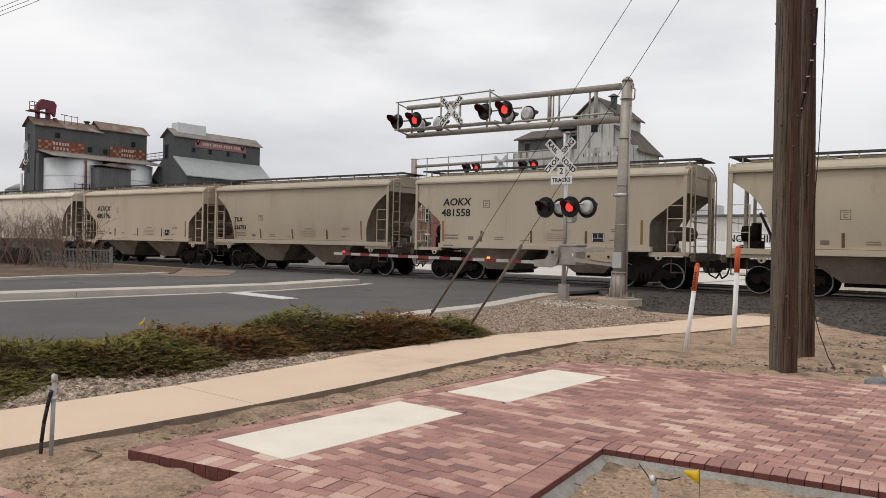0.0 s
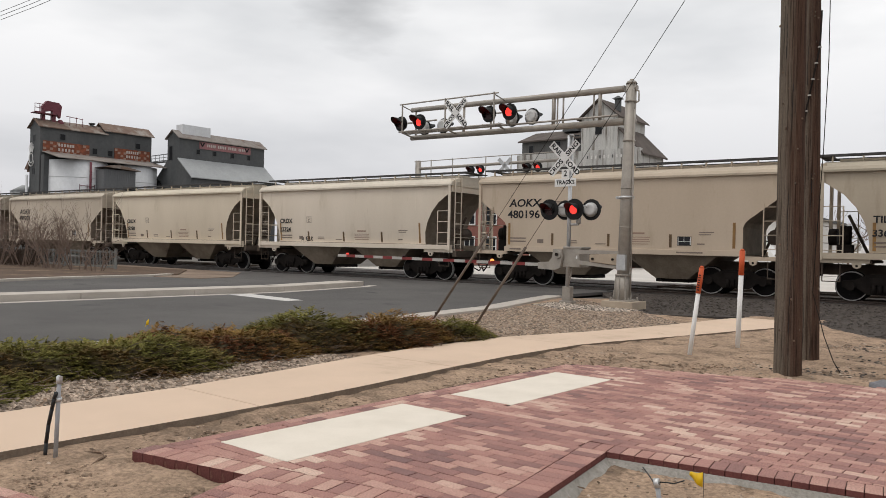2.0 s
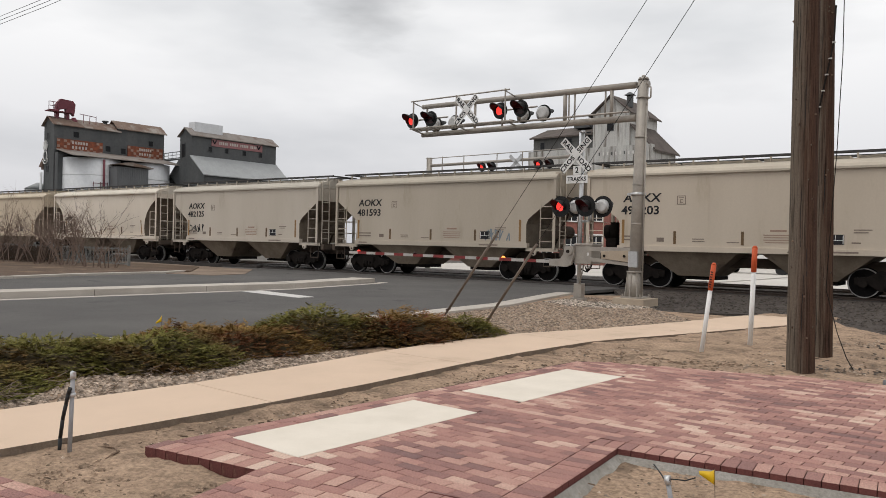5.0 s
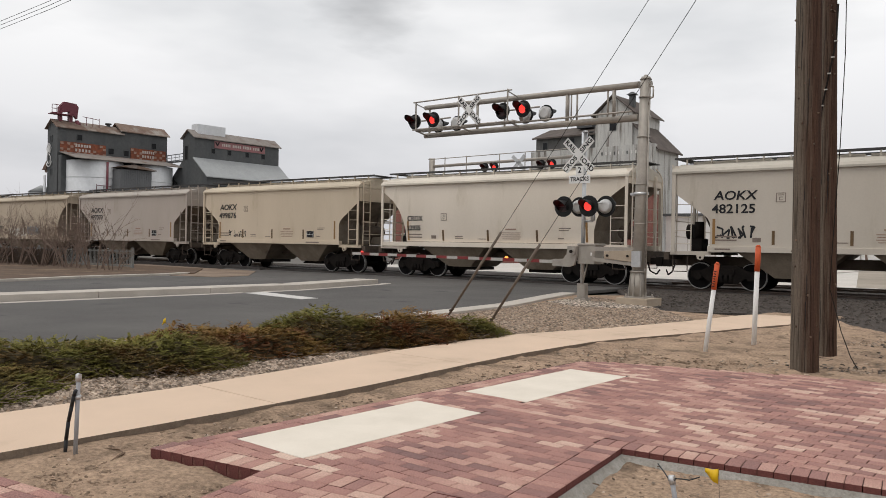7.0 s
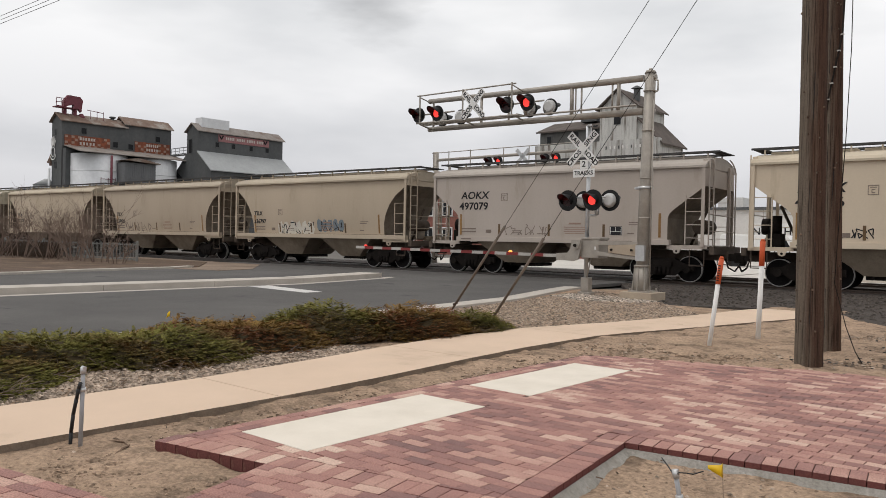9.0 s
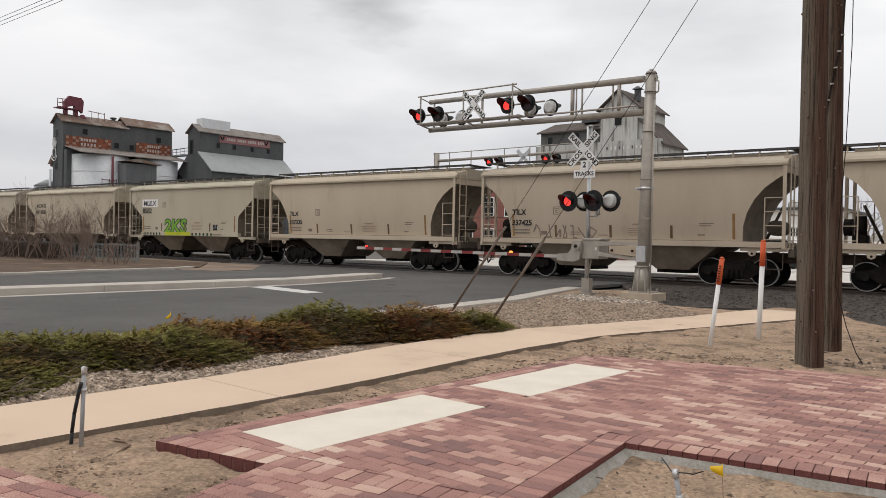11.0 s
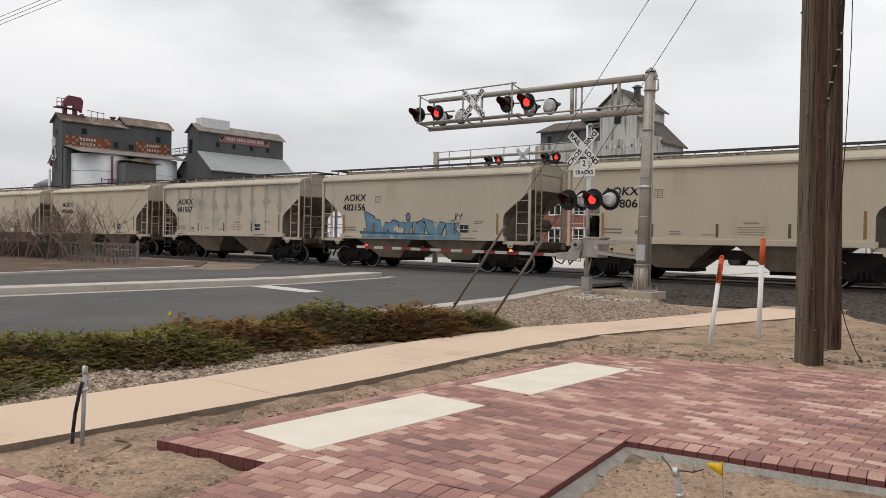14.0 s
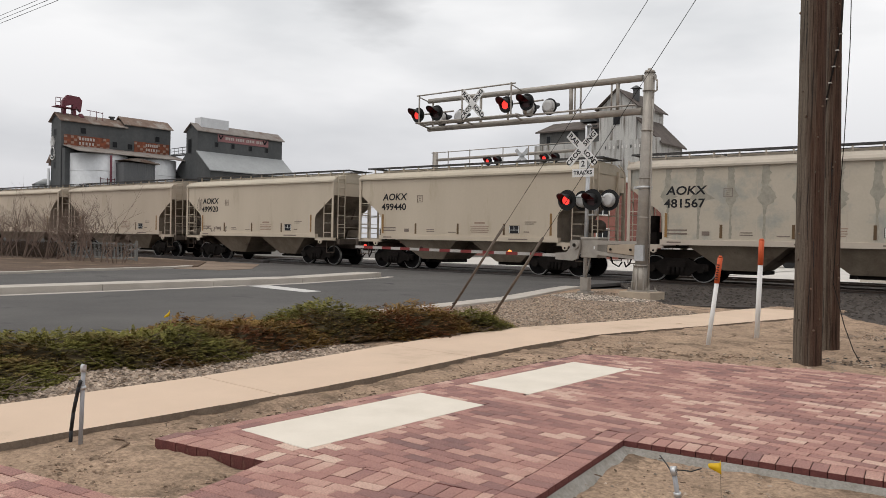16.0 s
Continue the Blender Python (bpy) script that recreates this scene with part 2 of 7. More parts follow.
BRICK = brick_material("paver_brick", "ShaderNodeObjectInfo", "Random")
BRICK_FIELD = brick_material("paver_brick_field", "ShaderNodeNewGeometry", "Random Per Island")
# darker red for paver sides: their shade is painted in, over soil stains
PAVER_SIDE_SHADE = surface("paver_side_shade", (0.17, 0.062, 0.055), 0.9, second=(0.12, 0.046, 0.042), scale=9, grain=90, grain_amount=0.2, bump=0.3, stain=(0.20, 0.12, 0.085), stain_scale=6, stain_cut=0.62)
JOINT_SAND = surface("joint_sand", (0.11, 0.068, 0.056), 0.95, grain=80, grain_amount=0.2, bump=0.2)
HOPPER_PAINT = surface("hopper_paint", (0.60, 0.516, 0.43), 0.7, gloss=0.12, second=(0.535, 0.457, 0.374), scale=0.5, grain=14, grain_amount=0.03, bump=0.03, streak=(1, 1, 0.25), stain=(0.45, 0.375, 0.29), stain_scale=0.9, stain_cut=0.6, tinted=True)
ROOF_PAINT = surface("hopper_roof_paint", (0.53, 0.465, 0.385), 0.7, gloss=0.12, second=(0.44, 0.385, 0.32), scale=0.8, grain=14, grain_amount=0.06, bump=0.03, stain=(0.36, 0.30, 0.24), stain_scale=1.1, stain_cut=0.6, tinted=True)
DARK_STEEL = surface("truck_steel", (0.013, 0.011, 0.010), 0.85, gloss=0.1, second=(0.026, 0.021, 0.018), scale=3, grain=30, grain_amount=0.25, bump=0.2)
WHEEL_STEEL = surface("wheel_steel", (0.011, 0.010, 0.010), 0.8, gloss=0.1, scale=5, grain=40, bump=0.1)
TREAD = surface("wheel_tread", (0.40, 0.385, 0.37), 0.45, metal=0.6, scale=5, grain=40, bump=0.05)
RAIL = surface("rail_steel", (0.09, 0.066, 0.054), 0.6, metal=0.3, scale=4, grain=40, bump=0.1)
GALVANISED = surface("galvanised_steel", (0.52, 0.50, 0.46), 0.5, metal=0.35, second=(0.42, 0.40, 0.37), scale=3, grain=25, grain_amount=0.1, bump=0.05)
SILVER = surface("silver_paint", (0.38, 0.345, 0.30), 0.5, metal=0.2, second=(0.29, 0.262, 0.23), scale=4, grain=30, grain_amount=0.08, bump=0.05)
def pole_wood():
    """Brown treated wood with long grain and dark checks, bleached grey where the weather strikes it."""
    m = surface("pole_wood", (0.098, 0.056, 0.038), 0.92, second=(0.062, 0.037, 0.027), scale=14, grain=70, grain_amount=0.3, bump=1.0, bump_scale=55, streak=(1, 1, 0.045), stain=(0.115, 0.07, 0.046), stain_scale=8, stain_cut=0.55)
    nt = m.node_tree
    link = nt.links.new
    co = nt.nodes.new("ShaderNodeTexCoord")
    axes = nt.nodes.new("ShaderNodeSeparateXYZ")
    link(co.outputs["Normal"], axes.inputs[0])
    grainy = nt.nodes.new("ShaderNodeMapping")
    grainy.inputs["Scale"].default_value = (1, 1, 0.05)
    link(co.outputs["Object"], grainy.inputs["Vector"])
    rough_edge = nt.nodes.new("ShaderNodeTexNoise")
    rough_edge.inputs["Scale"].default_value, rough_edge.inputs["Detail"].default_value = 26.0, 4.0
    link(grainy.outputs[0], rough_edge.inputs["Vector"])
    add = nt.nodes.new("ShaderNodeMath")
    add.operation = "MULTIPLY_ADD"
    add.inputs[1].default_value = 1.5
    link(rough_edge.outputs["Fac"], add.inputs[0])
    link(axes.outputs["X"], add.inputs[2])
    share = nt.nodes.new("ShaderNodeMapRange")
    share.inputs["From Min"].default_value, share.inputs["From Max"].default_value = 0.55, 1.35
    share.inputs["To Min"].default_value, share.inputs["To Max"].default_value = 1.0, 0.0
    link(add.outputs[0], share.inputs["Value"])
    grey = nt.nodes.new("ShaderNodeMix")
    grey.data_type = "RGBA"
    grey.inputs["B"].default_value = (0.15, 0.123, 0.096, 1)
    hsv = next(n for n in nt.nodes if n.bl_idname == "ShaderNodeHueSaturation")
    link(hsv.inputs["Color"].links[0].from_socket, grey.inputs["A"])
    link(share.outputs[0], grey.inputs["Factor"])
    # dark drying checks that run with the grain
    checks = nt.nodes.new("ShaderNodeTexNoise")
    checks.inputs["Scale"].default_value, checks.inputs["Detail"].default_value, checks.inputs["Roughness"].default_value = 60.0, 6.0, 0.65
    along_grain = nt.nodes.new("ShaderNodeMapping")
    along_grain.inputs["Scale"].default_value = (1, 1, 0.022)
    link(co.outputs["Object"], along_grain.inputs["Vector"])
    link(along_grain.outputs[0], checks.inputs["Vector"])
    depth = nt.nodes.new("ShaderNodeMapRange")
    depth.inputs["From Min"].default_value, depth.inputs["From Max"].default_value = 0.38, 0.50
    depth.inputs["To Min"].default_value, depth.inputs["To Max"].default_value = 0.38, 1.0
    link(checks.outputs["Fac"], depth.inputs["Value"])
    lined = nt.nodes.new("ShaderNodeMix")
    lined.data_type, lined.blend_type = "RGBA", "MULTIPLY"
    lined.inputs["Factor"].default_value = 1.0
    link(grey.outputs["Result"], lined.inputs["A"])
    link(depth.outputs[0], lined.inputs["B"])
    link(lined.outputs["Result"], hsv.inputs["Color"])
    return m


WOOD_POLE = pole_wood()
WHITE = surface("white_paint", (0.78, 0.77, 0.75), 0.6, scale=2, second=(0.70, 0.69, 0.67), grain=40, grain_amount=0.05, bump=0.03)
BLACK = surface("black_paint", (0.012, 0.012, 0.012), 0.6, gloss=0.3, grain=40, bump=0.05)
ORANGE = surface("orange_cap", (0.62, 0.105, 0.03), 0.6, second=(0.52, 0.085, 0.025), grain=40, grain_amount=0.08, bump=0.03)
METAL_WALL = surface("sheet_metal_wall", (0.088, 0.092, 0.094), 0.75, second=(0.115, 0.117, 0.118), scale=0.4, grain=2, grain_amount=0.12, bump=0.05, streak=(1, 1, 0.2))
PATCHED_PAINT = surface("patched_hopper_paint", (0.54, 0.475, 0.385), 0.7, second=(0.48, 0.42, 0.335), scale=0.6, grain=14, grain_amount=0.04, bump=0.03, stain=(0.36, 0.35, 0.31), stain_scale=0.55, stain_cut=0.5, streak=(1.4, 1, 1.6))
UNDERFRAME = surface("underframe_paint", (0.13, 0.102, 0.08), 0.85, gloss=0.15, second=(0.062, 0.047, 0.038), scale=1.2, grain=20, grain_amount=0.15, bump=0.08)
# stained brown for the wagon ends, with their underside shade put into the colour
SLOPE_SHADE = surface("slope_sheet_shade", (0.25, 0.21, 0.165), 0.85, second=(0.16, 0.13, 0.10), scale=1.4, grain=20, grain_amount=0.15, bump=0.05, stain=(0.12, 0.09, 0.07), stain_scale=1.2, stain_cut=0.6)
PATCH = surface("grey_patch_paint", (0.30, 0.28, 0.23), 0.7, second=(0.40, 0.365, 0.30), scale=4.5, grain=20, grain_amount=0.1, bump=0.0)
BOARD = surface("roof_walkway", (0.05, 0.049, 0.049), 0.8, second=(0.075, 0.072, 0.07), scale=3, grain=20, grain_amount=0.15, bump=0.05)
GUARD = surface("guard_tube", (0.20, 0.165, 0.135), 0.7, second=(0.15, 0.12, 0.10), grain=30, grain_amount=0.15, bump=0.1)
DULL_AMBER = surface("dulled_reflector", (0.17, 0.10, 0.045), 0.6, second=(0.10, 0.06, 0.03), scale=0.9, grain=40, grain_amount=0.08, bump=0.0)
AMBER = surface("amber_reflector", (0.33, 0.18, 0.055), 0.5, second=(0.20, 0.105, 0.04), scale=0.9, grain=40, grain_amount=0.08, bump=0.0)
STENCIL = surface("stencil_black", (0.03, 0.03, 0.032), 0.7, grain=40, bump=0.0)
FAINT = surface("faint_stencil", (0.24, 0.19, 0.16), 0.7, grain=40, bump=0.0)
RED_FAINT = surface("faint_red_stencil", (0.36, 0.245, 0.19), 0.7, grain=40, bump=0.0)
GRAFFITI_GREEN = surface("green_spray", (0.20, 0.42, 0.03), 0.6, second=(0.16, 0.34, 0.03), grain=30, bump=0.0)
GRAFFITI_YELLOW = surface("yellow_spray", (0.55, 0.58, 0.02), 0.6, grain=30, bump=0.0)
GRAFFITI_BLUE = surface("blue_spray", (0.17, 0.285, 0.37), 0.7, second=(0.09, 0.18, 0.265), scale=2.5, grain=30, bump=0.0)
GRAFFITI_DARK = surface("dark_green_spray", (0.015, 0.06, 0.03), 0.6, grain=30, bump=0.0)
GRAFFITI_PALE = surface("pale_spray", (0.66, 0.62, 0.54), 0.6, grain=30, bump=0.0)
GREY_SPRAY = surface("grey_spray", (0.20, 0.24, 0.27), 0.6, grain=30, bump=0.0)
RED = surface("red_reflective", (0.22, 0.028, 0.026), 0.6, second=(0.17, 0.024, 0.022), grain=40, bump=0.0)
ARM_WHITE = surface("gate_white", (0.47, 0.44, 0.41), 0.6, second=(0.38, 0.36, 0.33), grain=40, bump=0.0)
LENS = surface("dark_red_lens", (0.03, 0.003, 0.003), 0.4, grain=40, bump=0.0)
RED_LIGHT = surface("lit_red_lens", (0.9, 0.05, 0.03), 0.4, bump=0.0, emit=1.0, emit_colour=(1.0, 0.055, 0.045))
AMBER_LIGHT = surface("lit_amber_lens", (0.9, 0.25, 0.03), 0.4, bump=0.0, emit=2.5, emit_colour=(1.0, 0.22, 0.05))
ALUMINIUM = surface("aluminium", (0.55, 0.55, 0.55), 0.35, metal=0.6, second=(0.48, 0.48, 0.48), grain=20, bump=0.03)
RUST_ROOF = surface("rusty_sheet_roof", (0.22, 0.16, 0.125), 0.8, second=(0.15, 0.10, 0.08), scale=0.5, grain=3, grain_amount=0.15, bump=0.05, stain=(0.30, 0.27, 0.24), stain_scale=0.35, stain_cut=0.5)
PALE_ROOF = surface("pale_sheet_roof", (0.36, 0.37, 0.37), 0.6, second=(0.30, 0.31, 0.31), scale=0.4, grain=3, grain_amount=0.08, bump=0.03)
WHITE_SHEET = surface("white_sheet_metal", (0.70, 0.71, 0.725), 0.7, second=(0.62, 0.63, 0.64), scale=0.5, grain=2, grain_amount=0.08, bump=0.03, streak=(1, 1, 0.15))
MAROON = surface("maroon_paint", (0.17, 0.04, 0.055), 0.6, second=(0.13, 0.032, 0.044), grain=5, bump=0.0)
SIGN_ORANGE = surface("sign_orange", (0.30, 0.095, 0.05), 0.7, second=(0.13, 0.055, 0.04), scale=1.6, grain=6, bump=0.0)
SIGN_PALE = surface("sign_pale", (0.55, 0.50, 0.46), 0.7, grain=6, bump=0.0)
SIGN_RED = surface("sign_red", (0.36, 0.16, 0.16), 0.7, second=(0.26, 0.15, 0.15), scale=0.8, grain=6, bump=0.0)
OLD_WOOD = surface("weathered_wood_wall", (0.135, 0.135, 0.13), 0.9, second=(0.085, 0.083, 0.08), scale=0.5, grain=6, grain_amount=0.2, bump=0.1, streak=(1.5, 1.5, 0.15), stain=(0.28, 0.28, 0.27), stain_scale=0.4, stain_cut=0.64)
OLD_ROOF = surface("dark_sheet_roof", (0.125, 0.104, 0.092), 0.85, second=(0.088, 0.073, 0.065), scale=0.6, grain=3, grain_amount=0.15, bump=0.05)
GREY_RUST = surface("greyed_sheet_roof", (0.27, 0.245, 0.225), 0.8, second=(0.21, 0.18, 0.16), scale=0.6, grain=3, grain_amount=0.15, bump=0.05, stain=(0.16, 0.10, 0.075), stain_scale=0.6, stain_cut=0.56)
GREY_BIN = surface("grey_bin_sheet", (0.17, 0.174, 0.178), 0.75, second=(0.14, 0.144, 0.148), scale=0.6, grain=4, grain_amount=0.1, bump=0.03, streak=(1, 1, 0.2))
DEBRIS = surface("dark_litter", (0.21, 0.15, 0.108), 0.95, second=(0.12, 0.083, 0.06), scale=8, grain=50, grain_amount=0.2, bump=0.0, per_island=0.5)
CLOD = surface("clod_soil", (0.36, 0.258, 0.185), 0.95, second=(0.25, 0.178, 0.128), scale=8, grain=50, grain_amount=0.25, bump=0.2, per_island=0.45)
PEELING = surface("peeling_white_wall", (0.56, 0.55, 0.52), 0.9, second=(0.44, 0.43, 0.41), scale=0.5, grain=6, grain_amount=0.15, bump=0.1, streak=(2.2, 2.2, 0.16), stain=(0.17, 0.15, 0.13), stain_scale=0.55, stain_cut=0.5)
RED_BRICK_WALL = surface("red_brick_wall", (0.28, 0.125, 0.10), 0.9, second=(0.22, 0.095, 0.078), scale=1.5, grain=10, grain_amount=0.2, bump=0.1)
LAMP_BACK = surface("lamp_back_paint", (0.60, 0.595, 0.585), 0.6, second=(0.52, 0.515, 0.505), scale=6, grain=30, grain_amount=0.06, bump=0.03)
SHED_WALL = surface("pale_shed_wall", (0.70, 0.68, 0.65), 0.7, second=(0.64, 0.62, 0.59), scale=0.3, grain=4, grain_amount=0.06, bump=0.03)
DARK_GLASS = surface("dark_window", (0.014, 0.015, 0.017), 0.5, gloss=0.2, grain=4, bump=0.0)
FENCE_PAINT = surface("fence_paint", (0.23, 0.232, 0.22), 0.6, grain=20, bump=0.0)
BARK = surface("twig_bark", (0.27, 0.205, 0.17), 0.9, second=(0.19, 0.14, 0.115), scale=6, grain=40, grain_amount=0.2, bump=0.2)
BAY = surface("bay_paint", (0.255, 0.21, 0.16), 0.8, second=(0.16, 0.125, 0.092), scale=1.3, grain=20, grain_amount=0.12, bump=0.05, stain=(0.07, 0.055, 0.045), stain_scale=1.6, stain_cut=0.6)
DRY_SCRUB = surface("dry_scrub", (0.085, 0.06, 0.045), 0.95, second=(0.06, 0.043, 0.033), scale=3, grain=30, grain_amount=0.2, bump=0.0, per_island=0.3)
STONE = surface("river_gravel", (0.42, 0.335, 0.265), 0.9, second=(0.26, 0.205, 0.16), scale=9, grain=60, grain_amount=0.12, bump=0.1, per_island=0.55)
PALE_STONE = surface("pale_pebbles", (0.50, 0.44, 0.375), 0.9, second=(0.36, 0.30, 0.25), scale=9, grain=60, grain_amount=0.12, bump=0.1, per_island=0.75)
DARK_STONE = surface("ballast_stone", (0.072, 0.061, 0.054), 0.95, second=(0.11, 0.094, 0.082), scale=9, grain=60, grain_amount=0.15, bump=0.1, per_island=0.5)
YELLOW_FLAG = surface("yellow_plastic", (0.80, 0.50, 0.01), 0.45, grain=20, grain_amount=0.05, bump=0.0)
RUBBER = surface("black_rubber", (0.015, 0.015, 0.016), 0.5, grain=30, bump=0.05)
PVC = surface("grey_pvc", (0.34, 0.34, 0.35), 0.5, second=(0.28, 0.28, 0.29), grain=30, grain_amount=0.08, bump=0.03)
GREY_ROCK = surface("grey_rock", (0.22, 0.22, 0.23), 0.9, second=(0.15, 0.15, 0.16), scale=8, grain=60, grain_amount=0.2, bump=0.4)
TIMBER = surface("crossing_timber", (0.07, 0.062, 0.058), 0.9, second=(0.045, 0.04, 0.038), scale=3, grain=40, grain_amount=0.2, bump=0.3)
ROAD_WHITE = surface("road_paint", (0.62, 0.60, 0.57), 0.75, second=(0.50, 0.48, 0.46), scale=4, grain=60, grain_amount=0.12, bump=0.1)
APRON = surface("washed_dirt", (0.27, 0.205, 0.155), 0.95, second=(0.17, 0.128, 0.098), scale=0.5, grain=14, grain_amount=0.25, bump=0.3)
TAN_YARD = surface("tan_yard", (0.36, 0.315, 0.26), 0.95, second=(0.25, 0.215, 0.175), scale=0.12, grain=6, grain_amount=0.15, bump=0.1)
PALE_YARD = surface("pale_yard", (0.58, 0.545, 0.50), 0.9, second=(0.50, 0.47, 0.43), scale=0.2, grain=8, grain_amount=0.1, bump=0.05)
SHRUB_BARK = surface("shrub_bark", (0.23, 0.17, 0.138), 0.9, second=(0.145, 0.105, 0.085), scale=3, grain=30, grain_amount=0.2, bump=0.1)
BROWN_BED = surface("brown_bed", (0.085, 0.058, 0.042), 0.95, stain=(0.25, 0.18, 0.125), stain_scale=0.5, stain_cut=0.56, second=(0.14, 0.098, 0.07), scale=0.8, grain=12, grain_amount=0.3, bump=0.3)


def foliage():
    m = surface("juniper_needles", (0.19, 0.178, 0.052), 0.9, gloss=0.08, second=(0.108, 0.112, 0.036), scale=2.2, grain=22, grain_amount=0.3, bump=0.0,
                per_island=0.45, stain=(0.165, 0.105, 0.05), stain_scale=1.2, stain_cut=0.5, tinted=True)
    return m


JUNIPER = foliage()
# dark brown core colour that stands for the shade between the sprays
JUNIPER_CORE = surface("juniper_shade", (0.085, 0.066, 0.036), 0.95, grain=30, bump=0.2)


# ---- ground ----
def sheet(name, pts, z, material, label, category, thick=0.0, parent=None):
    bm = bmesh.new()
    if thick:
        prism(bm, pts, z - thick, z, "z")
    else:
        bm.faces.new([bm.verts.new((x, y, z)) for x, y in pts])
    if parent:
        return part(name, bm, material, parent)
    return solid(name, bm, material, label, category, kind="structure")


def inside(x, y, poly):
    hit = False
    for (x0, y0), (x1, y1) in zip(poly, poly[1:] + poly[:1]):
        if (y0 > y) != (y1 > y) and x < (x1 - x0) * (y - y0) / (y1 - y0) + x0:
            hit = not hit
    return hit


def edge_distance(x, y, poly):
    best = 1e9
    for (x0, y0), (x1, y1) in zip(poly, poly[1:] + poly[:1]):
        dx, dy = x1 - x0, y1 - y0
        t = max(0, min(1, ((x - x0) * dx + (y - y0) * dy) / (dx * dx + dy * dy)))
        best = min(best, math.hypot(x - x0 - t * dx, y - y0 - t * dy))
    return best


WALK_NEAR = [(-5.36, -14), (-5.37, 1), (-5.38, 4.1), (-5.45, 5.5), (-5.62, 7.1), (-5.70, 8.4), (-5.68, 10.3), (-5.18, 12.3), (-4.8, 14.0), (-4.42, 15.6), (-4.2, 17.4)]
WALK_FAR = [(-6.60, -14), (-6.58, 1), (-6.62, 4.15), (-6.74, 5.5), (-6.98, 7.13), (-7.06, 8.5), (-7.0, 10.15), (-6.5, 12.0), (-6.1, 14.2), (-5.8, 17.0), (-5.2, 17.9)]
PAVED = [(-4.81, 2.68), (-3.84, 2.88), (-3.72, 2.48), (-3.63, 2.15), (-3.88, 1.94), (-4.92, 1.75), (-5.2, 1.70), (-5.2, -1.2), (3, -1.2), (3, 10.2), (-0.6, 9.55), (-1.5, 9.40), (-2.4, 9.25), (-3.3, 8.88), (-4.88, 8.36)]
PLANTER = [(-2.50, 4.90), (-0.33, 5.245), (0.015, 3.075), (-2.155, 2.73)]
SLABS = [(-4.60, -3.885, 3.22, 5.112), (-4.575, -3.876, 5.757, 7.677)]

sheet("ground", [(-2500, -2500), (2500, -2500), (2500, 2500), (-2500, 2500)], -0.20, FAR_GROUND, "flat pale gravel and asphalt yard ground", "ground")
sheet("road", [(-27.0, -60), (-10.2, -60), (-10.35, 9), (-10.75, 12.2), (-11.1, 15), (-12.3, 19.3), (-12.75, 21), (-12.9, 26.5), (-13.4, 27), (-16, 130), (-38, 130), (-37.5, 27), (-34, 22.3), (-28.8, 18.4), (-27.7, 12.6), (-26.8, 10)], -0.03, ASPHALT, "dark grey asphalt road across the railway", "road", 0.1)
sheet("yard", [(-12.9, 33.4), (70, 38.5), (110, 120), (-15, 120)], -0.06, PALE_YARD, "pale concrete yard beyond the rails", "yard", 0.1)
sheet("yard", [(-80, 31.5), (-38.2, 34), (-38, 100), (-130, 100)], -0.06, FAR_GROUND, "pale concrete yard beyond the rails", "yard", 0.1)
sheet("yard", [(-7.6, 35.2), (70, 40), (110, 160), (-34, 160)], -0.05, TAN_YARD, "tan packed dirt yard beyond the rails", "yard", 0.1)
sheet("road", [(-12.95, 35.0), (-15.5, 120), (-38, 120), (-37.6, 34.6)], -0.022, PALE_YARD, "pale concrete road beyond the rails", "road", 0.1)
sheet("ballast_bed", [(-12.8, 24.5), (-11.0, 21.5), (-9.3, 18.9), (-7.7, 17.0), (-6, 18.1), (-4.3, 17.9), (-3.6, 16.4), (-2.6, 15.3), (0, 14.2), (9, 13.2), (40, 14), (80, 26), (80, 39), (-13.2, 33.3)], -0.055, BALLAST, "dark crushed stone beside the rails", "ballast", 0.1)
sheet("ballast_bed", [(-37.9, 22.2), (-37.9, 33.8), (-190, 24), (-190, 12)], -0.10, BALLAST, "dark crushed stone under the rails", "ballast", 0.1)
sheet("brown_bed", [(-26.9, -40), (-27.0, 10), (-28.0, 12.6), (-29.3, 18.2), (-34, 21.6), (-60, 19.5), (-160, 12), (-160, -40)], 0.02, BROWN_BED, "brown bare planting bed behind the kerb", "planting bed", 0.2)
sheet("gravel_bed", [(-10.28, -14), (-6.4, -14), (-6.4, 4), (-6.9, 8), (-6.9, 10.1), (-5.9, 14.5), (-5.7, 17.1), (-7.7, 17.0), (-9.3, 18.9), (-11.0, 21.5), (-12.2, 19.9), (-11.0, 16), (-10.3, 12.5), (-10.2, 9)], -0.045, DIRT, "sandy planting strip between the path and the kerb", "planting bed", 0.1)


STONY = [(-4.3, 19.5), (-4.3, 17.9), (-3.6, 16.4), (-2.6, 15.3), (0, 14.2), (9.5, 13.2), (9.5, 19.5)]


